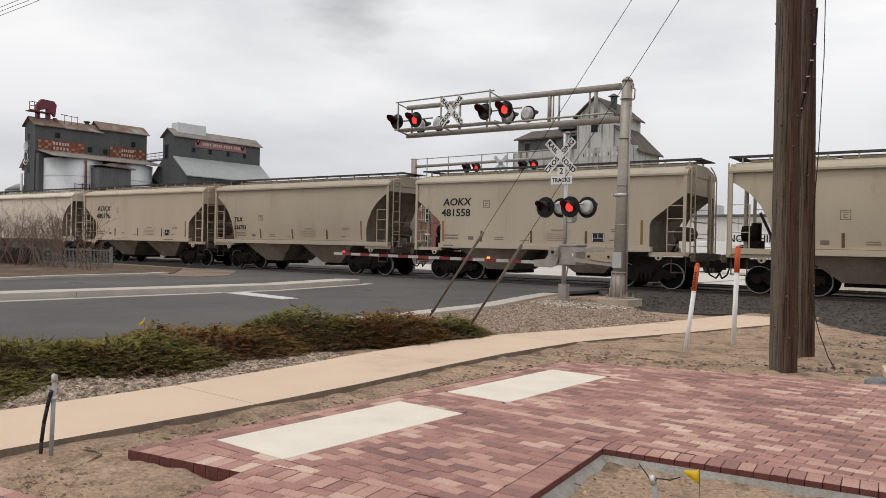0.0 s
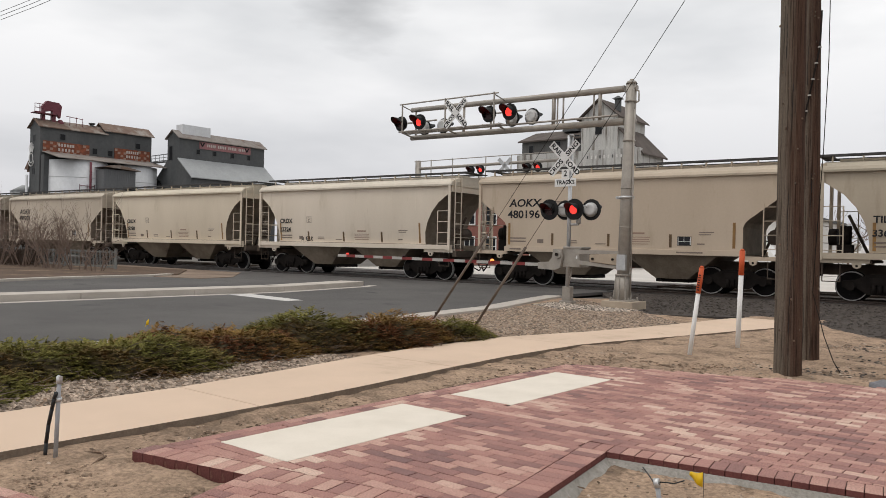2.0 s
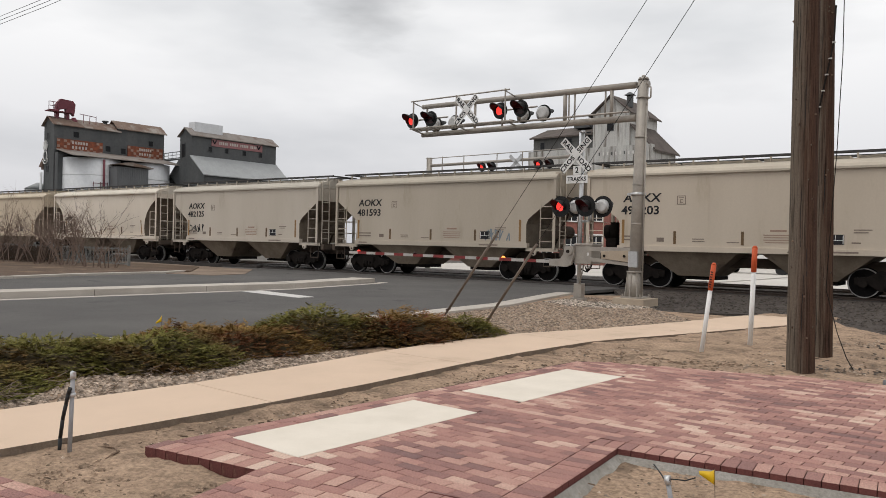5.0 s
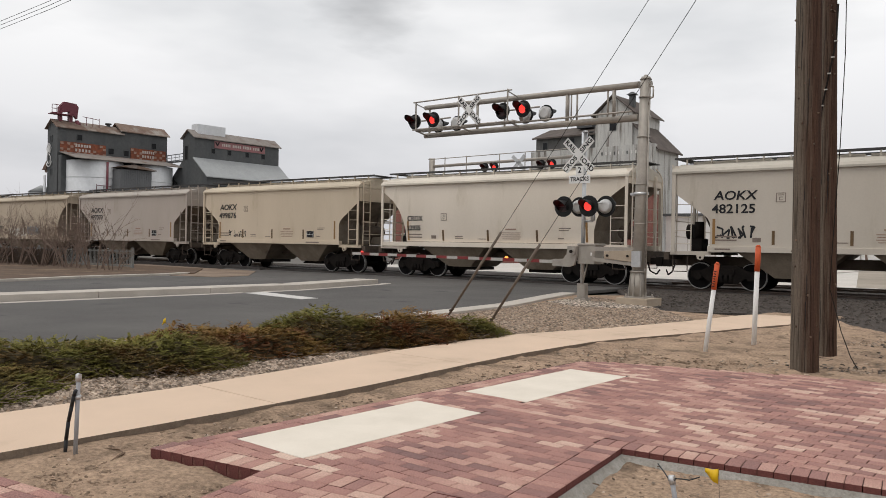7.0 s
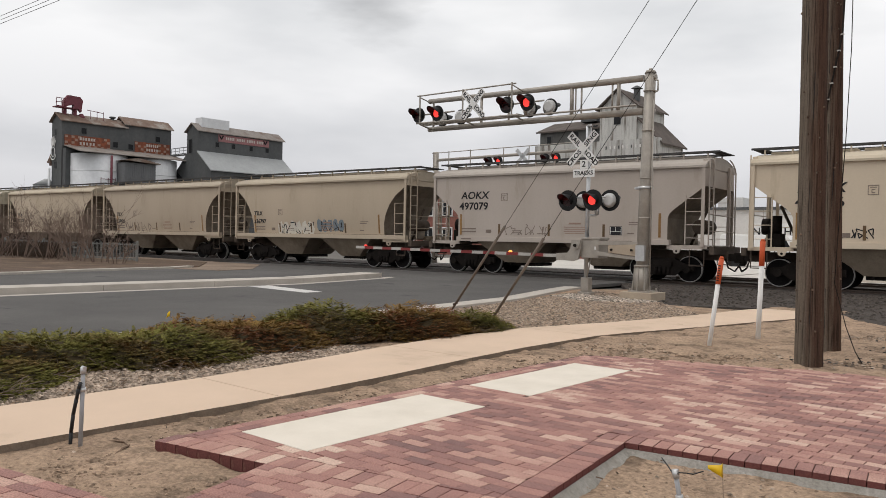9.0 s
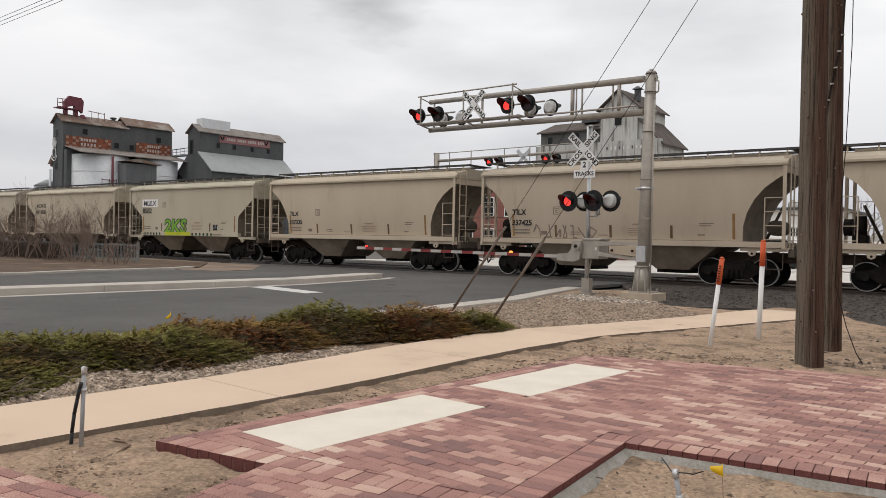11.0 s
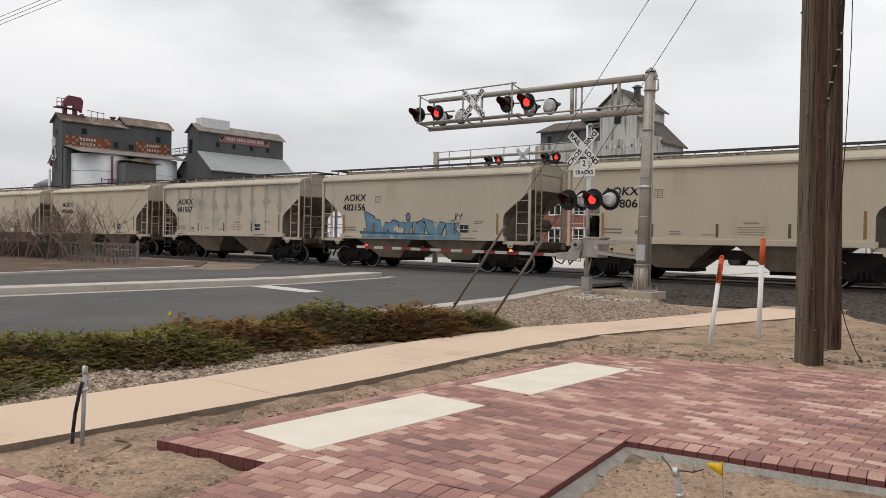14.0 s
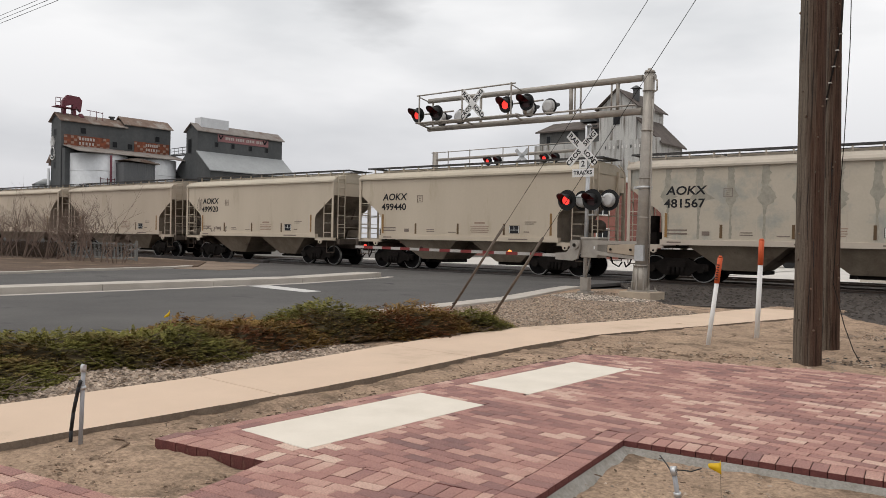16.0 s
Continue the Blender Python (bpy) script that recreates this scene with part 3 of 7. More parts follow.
def soil():
    """Bare uneven soil round the paving."""
    xs, ys = np.arange(-5.72, 9.01, 0.075), np.arange(-3, 18.6, 0.075)
    verts, faces = [], []
    for y in ys:
        for x in xs:
            z = -0.075 + 0.028 * noise.noise((x * 1.3, y * 1.3, 0)) + 0.022 * noise.noise((x * 5, y * 5, 3)) + 0.014 * noise.noise((x * 14, y * 14, 5))
            if inside(x, y, PLANTER):
                z -= 0.012
            elif inside(x, y, PAVED):
                z = -0.10
            elif -5.0 < x < -3.6 and 1.7 < y < 2.9:
                z += 0.016
            if x < -5.0 and y < 8.4:
                z += 0.028 * min(1, (-5.0 - x) / 0.25)
            if y > 8:
                z += min(0.05, (y - 8) * 0.02)
            if x > -4.3 and y > 13 and inside(x, y, STONY):
                z -= 0.16 * min(1.0, edge_distance(x, y, STONY) / 0.35)
            verts.append((x, y, z))
    w = len(xs)
    for j in range(len(ys) - 1):
        for i in range(w - 1):
            faces.append((j * w + i, j * w + i + 1, (j + 1) * w + i + 1, (j + 1) * w + i))
    me = bpy.data.meshes.new("bare_soil")
    me.from_pydata(verts, [], faces)
    me.materials.append(DIRT)
    me.polygons.foreach_set("use_smooth", [True] * len(faces))
    tagged(new("bare_soil", me), "bare uneven tan soil beside the path and paving", "soil", kind="structure")


soil()

pavement = thing("pavement", "tan concrete footpath of jointed slabs", "pavement", kind="structure")


def along(line, y):
    for (x0, y0), (x1, y1) in zip(line, line[1:]):
        if y0 <= y <= y1:
            return x0 + (x1 - x0) * (y - y0) / (y1 - y0)
    return line[-1][0]


joints = [-14, -10.8, -7.8, -4.8, -1.8, 1.18, 4.16, 7.13, 10.15, 13.1, 15.6, 17.4]
for a, b in zip(joints, joints[1:]):
    ys = [a + 0.006] + [a + (b - a) * k / 5 for k in range(1, 5)] + [b - 0.006]
    pts = [(along(WALK_NEAR, y), y) for y in ys] + [(along(WALK_FAR, y), y) for y in ys[::-1]]
    bm = bmesh.new()
    prism(bm, pts, -0.13, 0.0, "z")
    ob = part("slab", bm, [CONCRETE, FORMED_EDGE_SHADE], pavement, bevel=0.008)
    # steep faces take the darker colour with the side shade in it
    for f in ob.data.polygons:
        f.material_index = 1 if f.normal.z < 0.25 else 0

for x0, x1, y0, y1 in SLABS:
    bm = bmesh.new()
    box(bm, x0, x1, y0, y1, -0.09, 0.001)
    solid("concrete_slab", bm, SLAB, "pale new concrete slab set in the brick paving", "slab", group="slabs in the paving", kind="structure", bevel=0.006)

# road edges, median and markings
def strip(name, line, width, z, height, material, label, category, lengths=3.0):
    """A kerb laid in lengths along a line of points."""
    top = thing(name, label, category, kind="structure")
    for (x0, y0), (x1, y1) in zip(line, line[1:]):
        n = max(1, round(math.hypot(x1 - x0, y1 - y0) / lengths))
        for k in range(n):
            a = Vector((x0 + (x1 - x0) * k / n, y0 + (y1 - y0) * k / n, 0))
            b = Vector((x0 + (x1 - x0) * (k + 1) / n, y0 + (y1 - y0) * (k + 1) / n, 0))
            d = (b - a).normalized()
            a, b = a + d * 0.006, b - d * 0.006
            s = Vector((-d.y, d.x, 0)) * width
            bm = bmesh.new()
            prism(bm, [(p.x, p.y) for p in (a, b, b + s, a + s)], z - height, z, "z")
            part("kerbstone", bm, material, top, bevel=0.01)
    return top


strip("kerb", [(-9.75, -40), (-9.8, 9), (-10.15, 12.2), (-10.5, 15), (-11.75, 19.2), (-12.1, 20.6)], 0.5, 0.012, 0.15, KERB, "pale concrete kerb and gutter along the road", "kerb", 3.0)
strip("kerb", [(-26.9, -40), (-26.75, 10.2), (-27.8, 12.7), (-28.5, 16.6), (-29.3, 18.0)], 0.35, 0.05, 0.2, KERB, "pale concrete kerb on the far road side", "kerb", 3.0)
strip("median", [(-18.3, -40), (-18.28, 14.9), (-19.45, 19.1), (-19.66, 19.6)], 0.9, 0.13, 0.2, KERB, "raised pale concrete median kerb in the road", "median", 3.05)
strip("gutter", [(-17.9, -40), (-17.95, 14.6), (-19.05, 19.2), (-19.5, 20.1)], 0.28, -0.022, 0.08, KERB, "pale concrete gutter along the median", "gutter", 3.05)
sheet("stop_line", [(-18.1, 12.72), (-15.2, 12.46), (-15.2, 13.0), (-18.1, 13.4)], -0.022, ROAD_WHITE, "worn white stop line painted on the road", "road marking", 0.006)
sheet("dirt_apron", [(-26.4, 17.4), (-27.0, 19.3), (-31.0, 22.6), (-43, 23.0), (-43, 20.6), (-34, 20.2), (-31.9, 19.4), (-29.4, 18.2), (-28.6, 16.6)], -0.015, APRON, "tan dirt washed over the road edge", "dirt", 0.1)
bm = bmesh.new()
box(bm, -60, -30.9, TRACK_N - 1.75, TRACK_N - 1.35, -0.12, 0.10)
solid("edge_timber", bm, TIMBER, "dark raised timber along the rails", "timber", TURN, kind="structure", bevel=0.01)

# rails, sleepers and crossing panels
for n in (TRACK_N, TRACK_N + 4.4):
    for side in (-0.75, 0.75):
        bm = bmesh.new()
        y = n + side
        prism(bm, [(y - 0.07, RAIL_Z - 0.17), (y + 0.07, RAIL_Z - 0.17), (y + 0.012, RAIL_Z - 0.13), (y + 0.012, RAIL_Z - 0.045), (y + 0.037, RAIL_Z - 0.03), (y + 0.037, RAIL_Z), (y - 0.037, RAIL_Z), (y - 0.037, RAIL_Z - 0.03), (y - 0.012, RAIL_Z - 0.045), (y - 0.012, RAIL_Z - 0.13)], -360, 260, "x")
        solid("rail", bm, RAIL, "worn brown steel rail", "rail", TURN, kind="structure")
bm = bmesh.new()
for n in (TRACK_N, TRACK_N + 4.4):
    for k in range(-300, 120):
        s = k * 0.55
        if -38 < s < -11:
            continue
        box(bm, s - 0.11, s + 0.11, n - 1.3, n + 1.3, -0.16, -0.045)
solid("sleepers", bm, TIMBER, "dark timber sleepers under the rails", "sleeper", TURN, kind="stuff")
for n in (TRACK_N, TRACK_N + 4.4):
    for k in range(11):
        s = -36.5 + 2.28 * k
        for y0, y1 in ((-1.45, -0.83), (-0.66, 0.66), (0.83, 1.45)):
            bm = bmesh.new()
            box(bm, s, s + 2.26, n + y0, n + y1, -0.14, RAIL_Z - 0.006)
            solid("crossing_panel", bm, TIMBER, "dark timber panel between the rails at the crossing", "crossing panel", TURN, group="crossing panels", kind="structure", bevel=0.01)


def stones(name, region, count, size, z, material, label, seed, keep=None):
    rnd = random.Random(seed)
    verts, faces = [], []
    xs, ys = [p[0] for p in region], [p[1] for p in region]
    done = 0
    while done < count:
        x, y = rnd.uniform(min(xs), max(xs)), rnd.uniform(min(ys), max(ys))
        if not inside(x, y, region) or (keep and not keep(x, y, rnd)):
            continue
        done += 1
        r = size * rnd.uniform(0.6, 1.15) ** 2.2
        base = len(verts)
        turn = rnd.uniform(0, 3.14)
        sx, sy, sz = r * rnd.uniform(0.8, 1.3), r * rnd.uniform(0.6, 1.0), r * rnd.uniform(0.45, 0.8)
        for k in range(5):
            a = turn + k * 2 * math.pi / 5 + rnd.uniform(-0.3, 0.3)
            verts.append((x + sx * math.cos(a), y + sy * math.sin(a), z + rnd.uniform(-0.1, 0.25) * sz))
        for k in range(4):
            a = turn + 0.5 + k * 2 * math.pi / 4 + rnd.uniform(-0.3, 0.3)
            verts.append((x + 0.6 * sx * math.cos(a), y + 0.6 * sy * math.sin(a), z + sz * rnd.uniform(0.7, 1.05)))
        for k in range(5):
            u = round(k * 4 / 5) % 4
            v = round((k + 1) * 4 / 5) % 4
            faces.append((base + k, base + (k + 1) % 5, base + 5 + v))
            if u != v:
                faces.append((base + k, base + 5 + v, base + 5 + u))
        faces.append((base + 5, base + 6, base + 7, base + 8))
    me = bpy.data.meshes.new(name)
    me.from_pydata(verts, [], faces)
    me.materials.append(material)
    return tagged(new(name, me), label, "gravel", kind="stuff")


stones("gravel", [(-8.5, 1.2), (-6.62, 1.2), (-6.66, 4.5), (-7.0, 7), (-7.35, 7), (-8.0, 6.5)], 9500, 0.026, -0.04, STONE, "pale rounded gravel mulch under the shrubs", 1)
stones("gravel", [(-10.05, 10.2), (-7.05, 9.9), (-6.3, 13), (-6.0, 15), (-7.7, 17.0), (-9.3, 18.9), (-11.3, 20.0), (-10.6, 15.5)], 12000, 0.024, -0.042, STONE, "tan rounded gravel beside the signal", 2)
stones("gravel", [(-10.9, 17.0), (-9.6, 16.3), (-8.3, 16.9), (-8.2, 17.6), (-9.4, 18.1), (-11.0, 18.2)], 2600, 0.032, -0.035, PALE_STONE, "pale and dark pebbles round the foot of the signal", 12)
stones("ballast", [(-12.6, 24.3), (-9.2, 19.0), (-7.6, 17.2), (-6, 18.3), (-4.2, 18.0), (-3.5, 16.5), (-2.5, 15.4), (1, 14.2), (6, 15), (14, 22), (14, 26.6), (-10, 25.4)], 12500, 0.034, -0.052, DARK_STONE, "dark angular track ballast", 3)
stones("pebbles", [(-5.6, 8.7), (-4.9, 8.5), (-2.4, 9.4), (3, 10.4), (3, 16.5), (-4.6, 15), (-5.3, 12)], 900, 0.022, -0.045, STONE, "small pebbles scattered on the soil", 4)
stones("pebbles", [(-3.3, 9.5), (3, 10.6), (3, 14.0), (-2.4, 15.2), (-3.2, 13.0)], 2600, 0.022, -0.035, STONE, "small pebbles scattered on the soil", 14)
stones("pebbles", [(-3.0, 9.9), (3, 10.9), (3, 14.2), (-2.4, 15.4)], 1500, 0.026, -0.035, DARK_STONE, "dark ballast stones strewn over the soil", 15)
stones("pebbles", [(-5.3, 1.9), (-4.9, 2.7), (-4.9, 8.3), (-5.6, 8.3), (-5.35, 4)], 420, 0.018, -0.07, STONE, "small pebbles scattered on the soil", 5)
stones("clods", [(-5.7, 8.9), (-4.9, 8.55), (-2.4, 9.4), (3, 10.4), (3, 16.5), (-4.6, 15), (-5.3, 12)], 3600, 0.026, -0.05, CLOD, "loose clods of tan soil", 7)
stones("clods", [(-5.38, 1.0), (-4.9, 1.0), (-4.9, 8.4), (-5.7, 8.4), (-5.36, 4)], 1300, 0.014, -0.072, CLOD, "loose clods of tan soil", 8)
stones("clods", [(-4.9, 1.9), (-3.8, 1.9), (-3.8, 2.66), (-4.9, 2.6)], 650, 0.014, -0.062, CLOD, "loose clods of tan soil", 9)
stones("clods", PLANTER, 420, 0.011, -0.085, CLOD, "loose clods of tan soil", 10)
stones("pebbles", PLANTER, 300, 0.012, -0.085, STONE, "small pebbles scattered in the planter", 6)


# ---- brick paving ----
def brick_mesh(name, length, width, material):
    """One paver with eased edges: its top is at z = 0."""
    x, y, e = length / 2, width / 2, 0.0035
    rings = [[(-x, -y, -0.088), (x, -y, -0.088), (x, y, -0.088), (-x, y, -0.088)], [(-x, -y, -e), (x, -y, -e), (x, y, -e), (-x, y, -e)],
             [(-x + e, -y + e, 0), (x - e, -y + e, 0), (x - e, y - e, 0), (-x + e, y - e, 0)]]
    verts = [v for r in rings for v in r]
    faces = [(8, 9, 10, 11)]
    for k in range(4):
        m = (k + 1) % 4
        faces += [(k, m, 4 + m, 4 + k), (4 + k, 4 + m, 8 + m, 8 + k)]
    me = bpy.data.meshes.new(name)
    me.from_pydata(verts, [], faces)
    me.materials.append(material)
    me.materials.append(PAVER_SIDE_SHADE)
    # upright faces get the painted side shade
    for f in me.polygons:
        f.material_index = 1 if abs(f.normal.z) < 0.1 else 0
    return me


def litter(region, count, z, seed, size=0.07):
    """Dry needles, bark and small sticks strewn on the soil."""
    rnd = random.Random(seed)
    xs, ys = [p[0] for p in region], [p[1] for p in region]
    verts, faces = [], []
    while len(faces) < count * 3:
        x, y = rnd.uniform(min(xs), max(xs)), rnd.uniform(min(ys), max(ys))
        if not inside(x, y, region):
            continue
        a, ln, w = rnd.uniform(0, 6.283), size * rnd.uniform(0.4, 1.6), rnd.uniform(0.0025, 0.007)
        d, e = Vector((math.cos(a), math.sin(a), rnd.uniform(-0.05, 0.2))) * ln, Vector((-math.sin(a), math.cos(a), 0)) * w
        c = Vector((x, y, z + rnd.uniform(0, 0.012)))
        b = len(verts)
        verts += [c - e, c + e, c + Vector((0, 0, w * 1.6)), c + d - e * 0.5, c + d + e * 0.5, c + d + Vector((0, 0, w))]
        faces += [(b, b + 3, b + 5, b + 2), (b + 2, b + 5, b + 4, b + 1), (b, b + 1, b + 4, b + 3)]
    me = bpy.data.meshes.new("litter")
    me.from_pydata(verts, [], faces)
    me.materials.append(DEBRIS)
    tagged(new("litter", me), "dark dry sticks and bark strewn on the soil", "litter", kind="stuff")


litter([(-5.4, 1.9), (-4.9, 2.7), (-4.92, 8.3), (-5.6, 8.3), (-5.38, 4)], 420, -0.062, 31, 0.035)
litter([(-5.0, 1.9), (-3.8, 1.9), (-3.8, 2.6), (-5.0, 2.6)], 60, -0.085, 32, 0.03)
litter([(-5.6, 8.8), (-4.9, 8.5), (-2.4, 9.4), (1.5, 10.2), (1.5, 11.5), (-3.5, 10.9), (-5.2, 10.2)], 420, -0.045, 33, 0.045)
litter([(-5.1, 11), (-2, 10.6), (2, 11.3), (2, 15), (-4.4, 14.5)], 260, -0.04, 34, 0.05)
litter([(-10.0, 3.0), (-6.7, 3.0), (-6.95, 7.4), (-7.0, 10.3), (-9.8, 10.3)], 900, -0.03, 35, 0.05)
litter(PLANTER, 70, -0.082, 36, 0.03)


def cut_away(piece, block):
    """What is left of a convex piece beside a convex block: the largest share on the outer side of one of the block's edges."""
    best, most = [], 0.0
    cx, cy = sum(p[0] for p in block) / len(block), sum(p[1] for p in block) / len(block)
    for (x0, y0), (x1, y1) in zip(block, block[1:] + block[:1]):
        dx, dy = x1 - x0, y1 - y0
        sign = 1 if dx * (cy - y0) - dy * (cx - x0) < 0 else -1
        far = [sign * (dx * (y - y0) - dy * (x - x0)) for x, y in piece]
        kept = []
        for k, (p, d) in enumerate(zip(piece, far)):
            q, e = piece[(k + 1) % len(piece)], far[(k + 1) % len(piece)]
            if d >= 0:
                kept.append(p)
            if d * e < 0:
                u = d / (d - e)
                kept.append((p[0] + (q[0] - p[0]) * u, p[1] + (q[1] - p[1]) * u))
        area = polygon_area(kept)
        if area > most:
            best, most = kept, area
    return best


def polygon_area(pts):
    return abs(sum(a[0] * b[1] - b[0] * a[1] for a, b in zip(pts, pts[1:] + pts[:1]))) / 2 if len(pts) > 2 else 0.0


def cut_brick(pts):
    """Points and faces of a paver of any convex outline, its top at z = 0."""
    n, e = len(pts), 0.0035
    cx, cy = sum(p[0] for p in pts) / n, sum(p[1] for p in pts) / n
    ring = [(x, y) for x, y in pts]
    inner = []
    for x, y in pts:
        d = math.hypot(x - cx, y - cy) or 1.0
        inner.append((x - (x - cx) / d * e, y - (y - cy) / d * e))
    verts = [(x, y, -0.088) for x, y in ring] + [(x, y, -e) for x, y in ring] + [(x, y, 0.0) for x, y in inner]
    faces = [tuple(range(2 * n, 3 * n))]
    for k in range(n):
        m = (k + 1) % n
        faces += [(k, m, n + m, n + k), (n + k, n + m, 2 * n + m, 2 * n + k)]
    return verts, faces


def paving():
    rnd = random.Random(11)
    length, width, gap = 0.198, 0.0985, 0.005
    top = thing("brick_paving", "red and mauve clay brick paving laid in running bond", "paving", kind="structure")
    whole = brick_mesh("brick", length - gap, width - gap, BRICK)
    ux, uy = 0.9876, 0.157                                      # along the planter's far edge
    lx, ly = 0.9806, 0.1961                                     # along the header course that divides the paving
    wide = length + 0.002

    def off(x, y, along_line, across, dx, dy):
        return (x + dx * along_line - dy * across, y + dy * along_line + dx * across)

    # what the courses are cut against: the planter with its headers, the slabs, the open bed and the edge columns
    planter = [off(-2.50, 4.90, -wide, wide, ux, uy), off(-2.50, 4.90, 2.2, wide, ux, uy), off(-2.50, 4.90, 2.2, -2.2, ux, uy), off(-2.50, 4.90, -wide, -2.2, ux, uy)]
    slabs = [[(x0 - 0.004, y0 - 0.004), (x1 + 0.004, y0 - 0.004), (x1 + 0.004, y1 + 0.004), (x0 - 0.004, y1 + 0.004)] for x0, x1, y0, y1 in SLABS]
    bed = [(-5.6, 2.52), (-3.85, 2.88), (-3.72, 2.48), (-3.63, 2.15), (-3.88, 1.94), (-5.6, 1.62)]
    edge = [(-9.0, 2.5), (-4.608, 2.5), (-4.608, 12.0), (-9.0, 12.0)]
    below = [off(-4.81, 2.68, -3, wide, lx, ly), off(-4.81, 2.68, 12, wide, lx, ly), off(-4.81, 2.68, 12, -6, lx, ly), off(-4.81, 2.68, -3, -6, lx, ly)]
    above = [off(-4.81, 2.68, -3, -0.002, lx, ly), off(-4.81, 2.68, 12, -0.002, lx, ly), off(-4.81, 2.68, 12, 6, lx, ly), off(-4.81, 2.68, -3, 6, lx, ly)]
    laid = []                                                   # (x, y, angle, outline or None)

    def lay(x, y, angle, against):
        c, sn = math.cos(angle), math.sin(angle)
        hx, hy = (length - gap) / 2, (width - gap) / 2
        piece = [(x + u * c - v * sn, y + u * sn + v * c) for u, v in ((-hx, -hy), (hx, -hy), (hx, hy), (-hx, hy))]
        full = polygon_area(piece)
        touched = False
        for q in against:
            left = cut_away(piece, q)
            if polygon_area(left) < polygon_area(piece) - 1e-5:
                piece, touched = left, True
                if polygon_area(piece) < 0.1 * full:
                    return
        laid.append((x, y, angle, piece if touched else None))

    far_soil = [(-6, 7.9), (-4.8, 7.9), (4, 9.2), (4, 12), (-6, 12)]
    for j in range(int(9.2 / width)):
        y = 1.6 + j * width
        for i in range(44):
            x = -5.2 + (i + (0.5 if j % 2 else 0)) * length
            if x < 3 and (inside(x, y, PAVED) or not inside(x, y, far_soil)):
                lay(x, y, 0.0, [planter] + slabs + [edge, below])
    # beyond the dividing course the rows follow its own direction
    for j in range(62):
        for i in range(-6, 46):
            x, y = off(-4.81, 2.68, (i + (0.5 if j % 2 else 0)) * length, -(j + 0.5) * width - 0.004, lx, ly)
            if -5.3 < x < 3 and y > -1.2:
                lay(x, y, math.atan2(ly, lx), [planter, bed, above])
    for col, x in enumerate((-4.757, -4.658)):                  # stretchers along the outer edge
        for k in range(28):
            y = 2.85 + (k + 0.5 * col) * length
            if y < 8.35:
                lay(x, y, math.pi / 2, slabs + [below])
    # headers along the planter's two edges and along the dividing course
    for k in range(22):
        x, y = off(-2.50, 4.90, (k + 0.5) * width - wide, length / 2, ux, uy)
        lay(x, y, math.atan2(ux, -uy), [])
    for k in range(22):
        x, y = off(-2.50, 4.90, -length / 2, -(k + 0.5) * width, ux, uy)
        lay(x, y, math.atan2(uy, ux), [])
    for k in range(79):
        x, y = off(-4.81, 2.68, (k + 0.5) * width, length / 2, lx, ly)
        lay(x, y, math.atan2(lx, -ly), [planter])
    laid.sort(key=lambda b: (b[0] + 3.1) ** 2 + (b[1] - 3.9) ** 2)
    verts, faces = [], []
    single = 0
    for x, y, angle, outline in laid:
        m = Matrix.Translation((x, y, rnd.uniform(-0.0018, 0.0012))) @ Euler((rnd.gauss(0, 0.004), rnd.gauss(0, 0.003), 0)).to_matrix().to_4x4()
        if single < 300 and not outline:
            single += 1
            ob = new("brick", whole)
            ob.parent, ob.matrix_basis = top, m @ Matrix.Rotation(angle + rnd.gauss(0, 0.004), 4, "Z")
            continue
        base = len(verts)
        if outline:
            vs, fs = cut_brick([(px - x, py - y) for px, py in outline])
            verts += [m @ Vector(v) for v in vs]
        else:
            turned = m @ Matrix.Rotation(angle + rnd.gauss(0, 0.004), 4, "Z")
            verts += [turned @ v.co for v in whole.vertices]
            fs = [tuple(f.vertices) for f in whole.polygons]
        faces += [tuple(base + i for i in f) for f in fs]
    me = bpy.data.meshes.new("bricks")
    me.from_pydata(verts, [], faces)
    me.materials.append(BRICK_FIELD)
    me.materials.append(PAVER_SIDE_SHADE)
    # upright faces of the field get the same painted shade
    for f in me.polygons:
        f.material_index = 1 if abs(f.normal.z) < 0.12 else 0
    ob = new("bricks", me)
    ob.parent = top
    ob["kind"] = "stuff"
    # the sand bed that fills the joints
    verts, faces, c = [], [], 0.06
    for j in range(int(11.6 / c)):
        for i in range(int(8.2 / c)):
            x, y = -5.2 + (i + 0.5) * c, -1.2 + (j + 0.5) * c
            if inside(x, y, PAVED) and not inside(x, y, PLANTER) and edge_distance(x, y, PAVED) > 0.03 and edge_distance(x, y, PLANTER) > 0.05:
                b = len(verts)
                verts += [(x + u * c / 2, y + v * c / 2, -0.007) for u, v in ((-1, -1), (1, -1), (1, 1), (-1, 1))]
                faces.append((b, b + 1, b + 2, b + 3))
    me = bpy.data.meshes.new("joint_sand")
    me.from_pydata(verts, [], faces)
    me.materials.append(JOINT_SAND)
    new("joint_sand", me).parent = top


# concrete haunch along the planter edge
bm = bmesh.new()
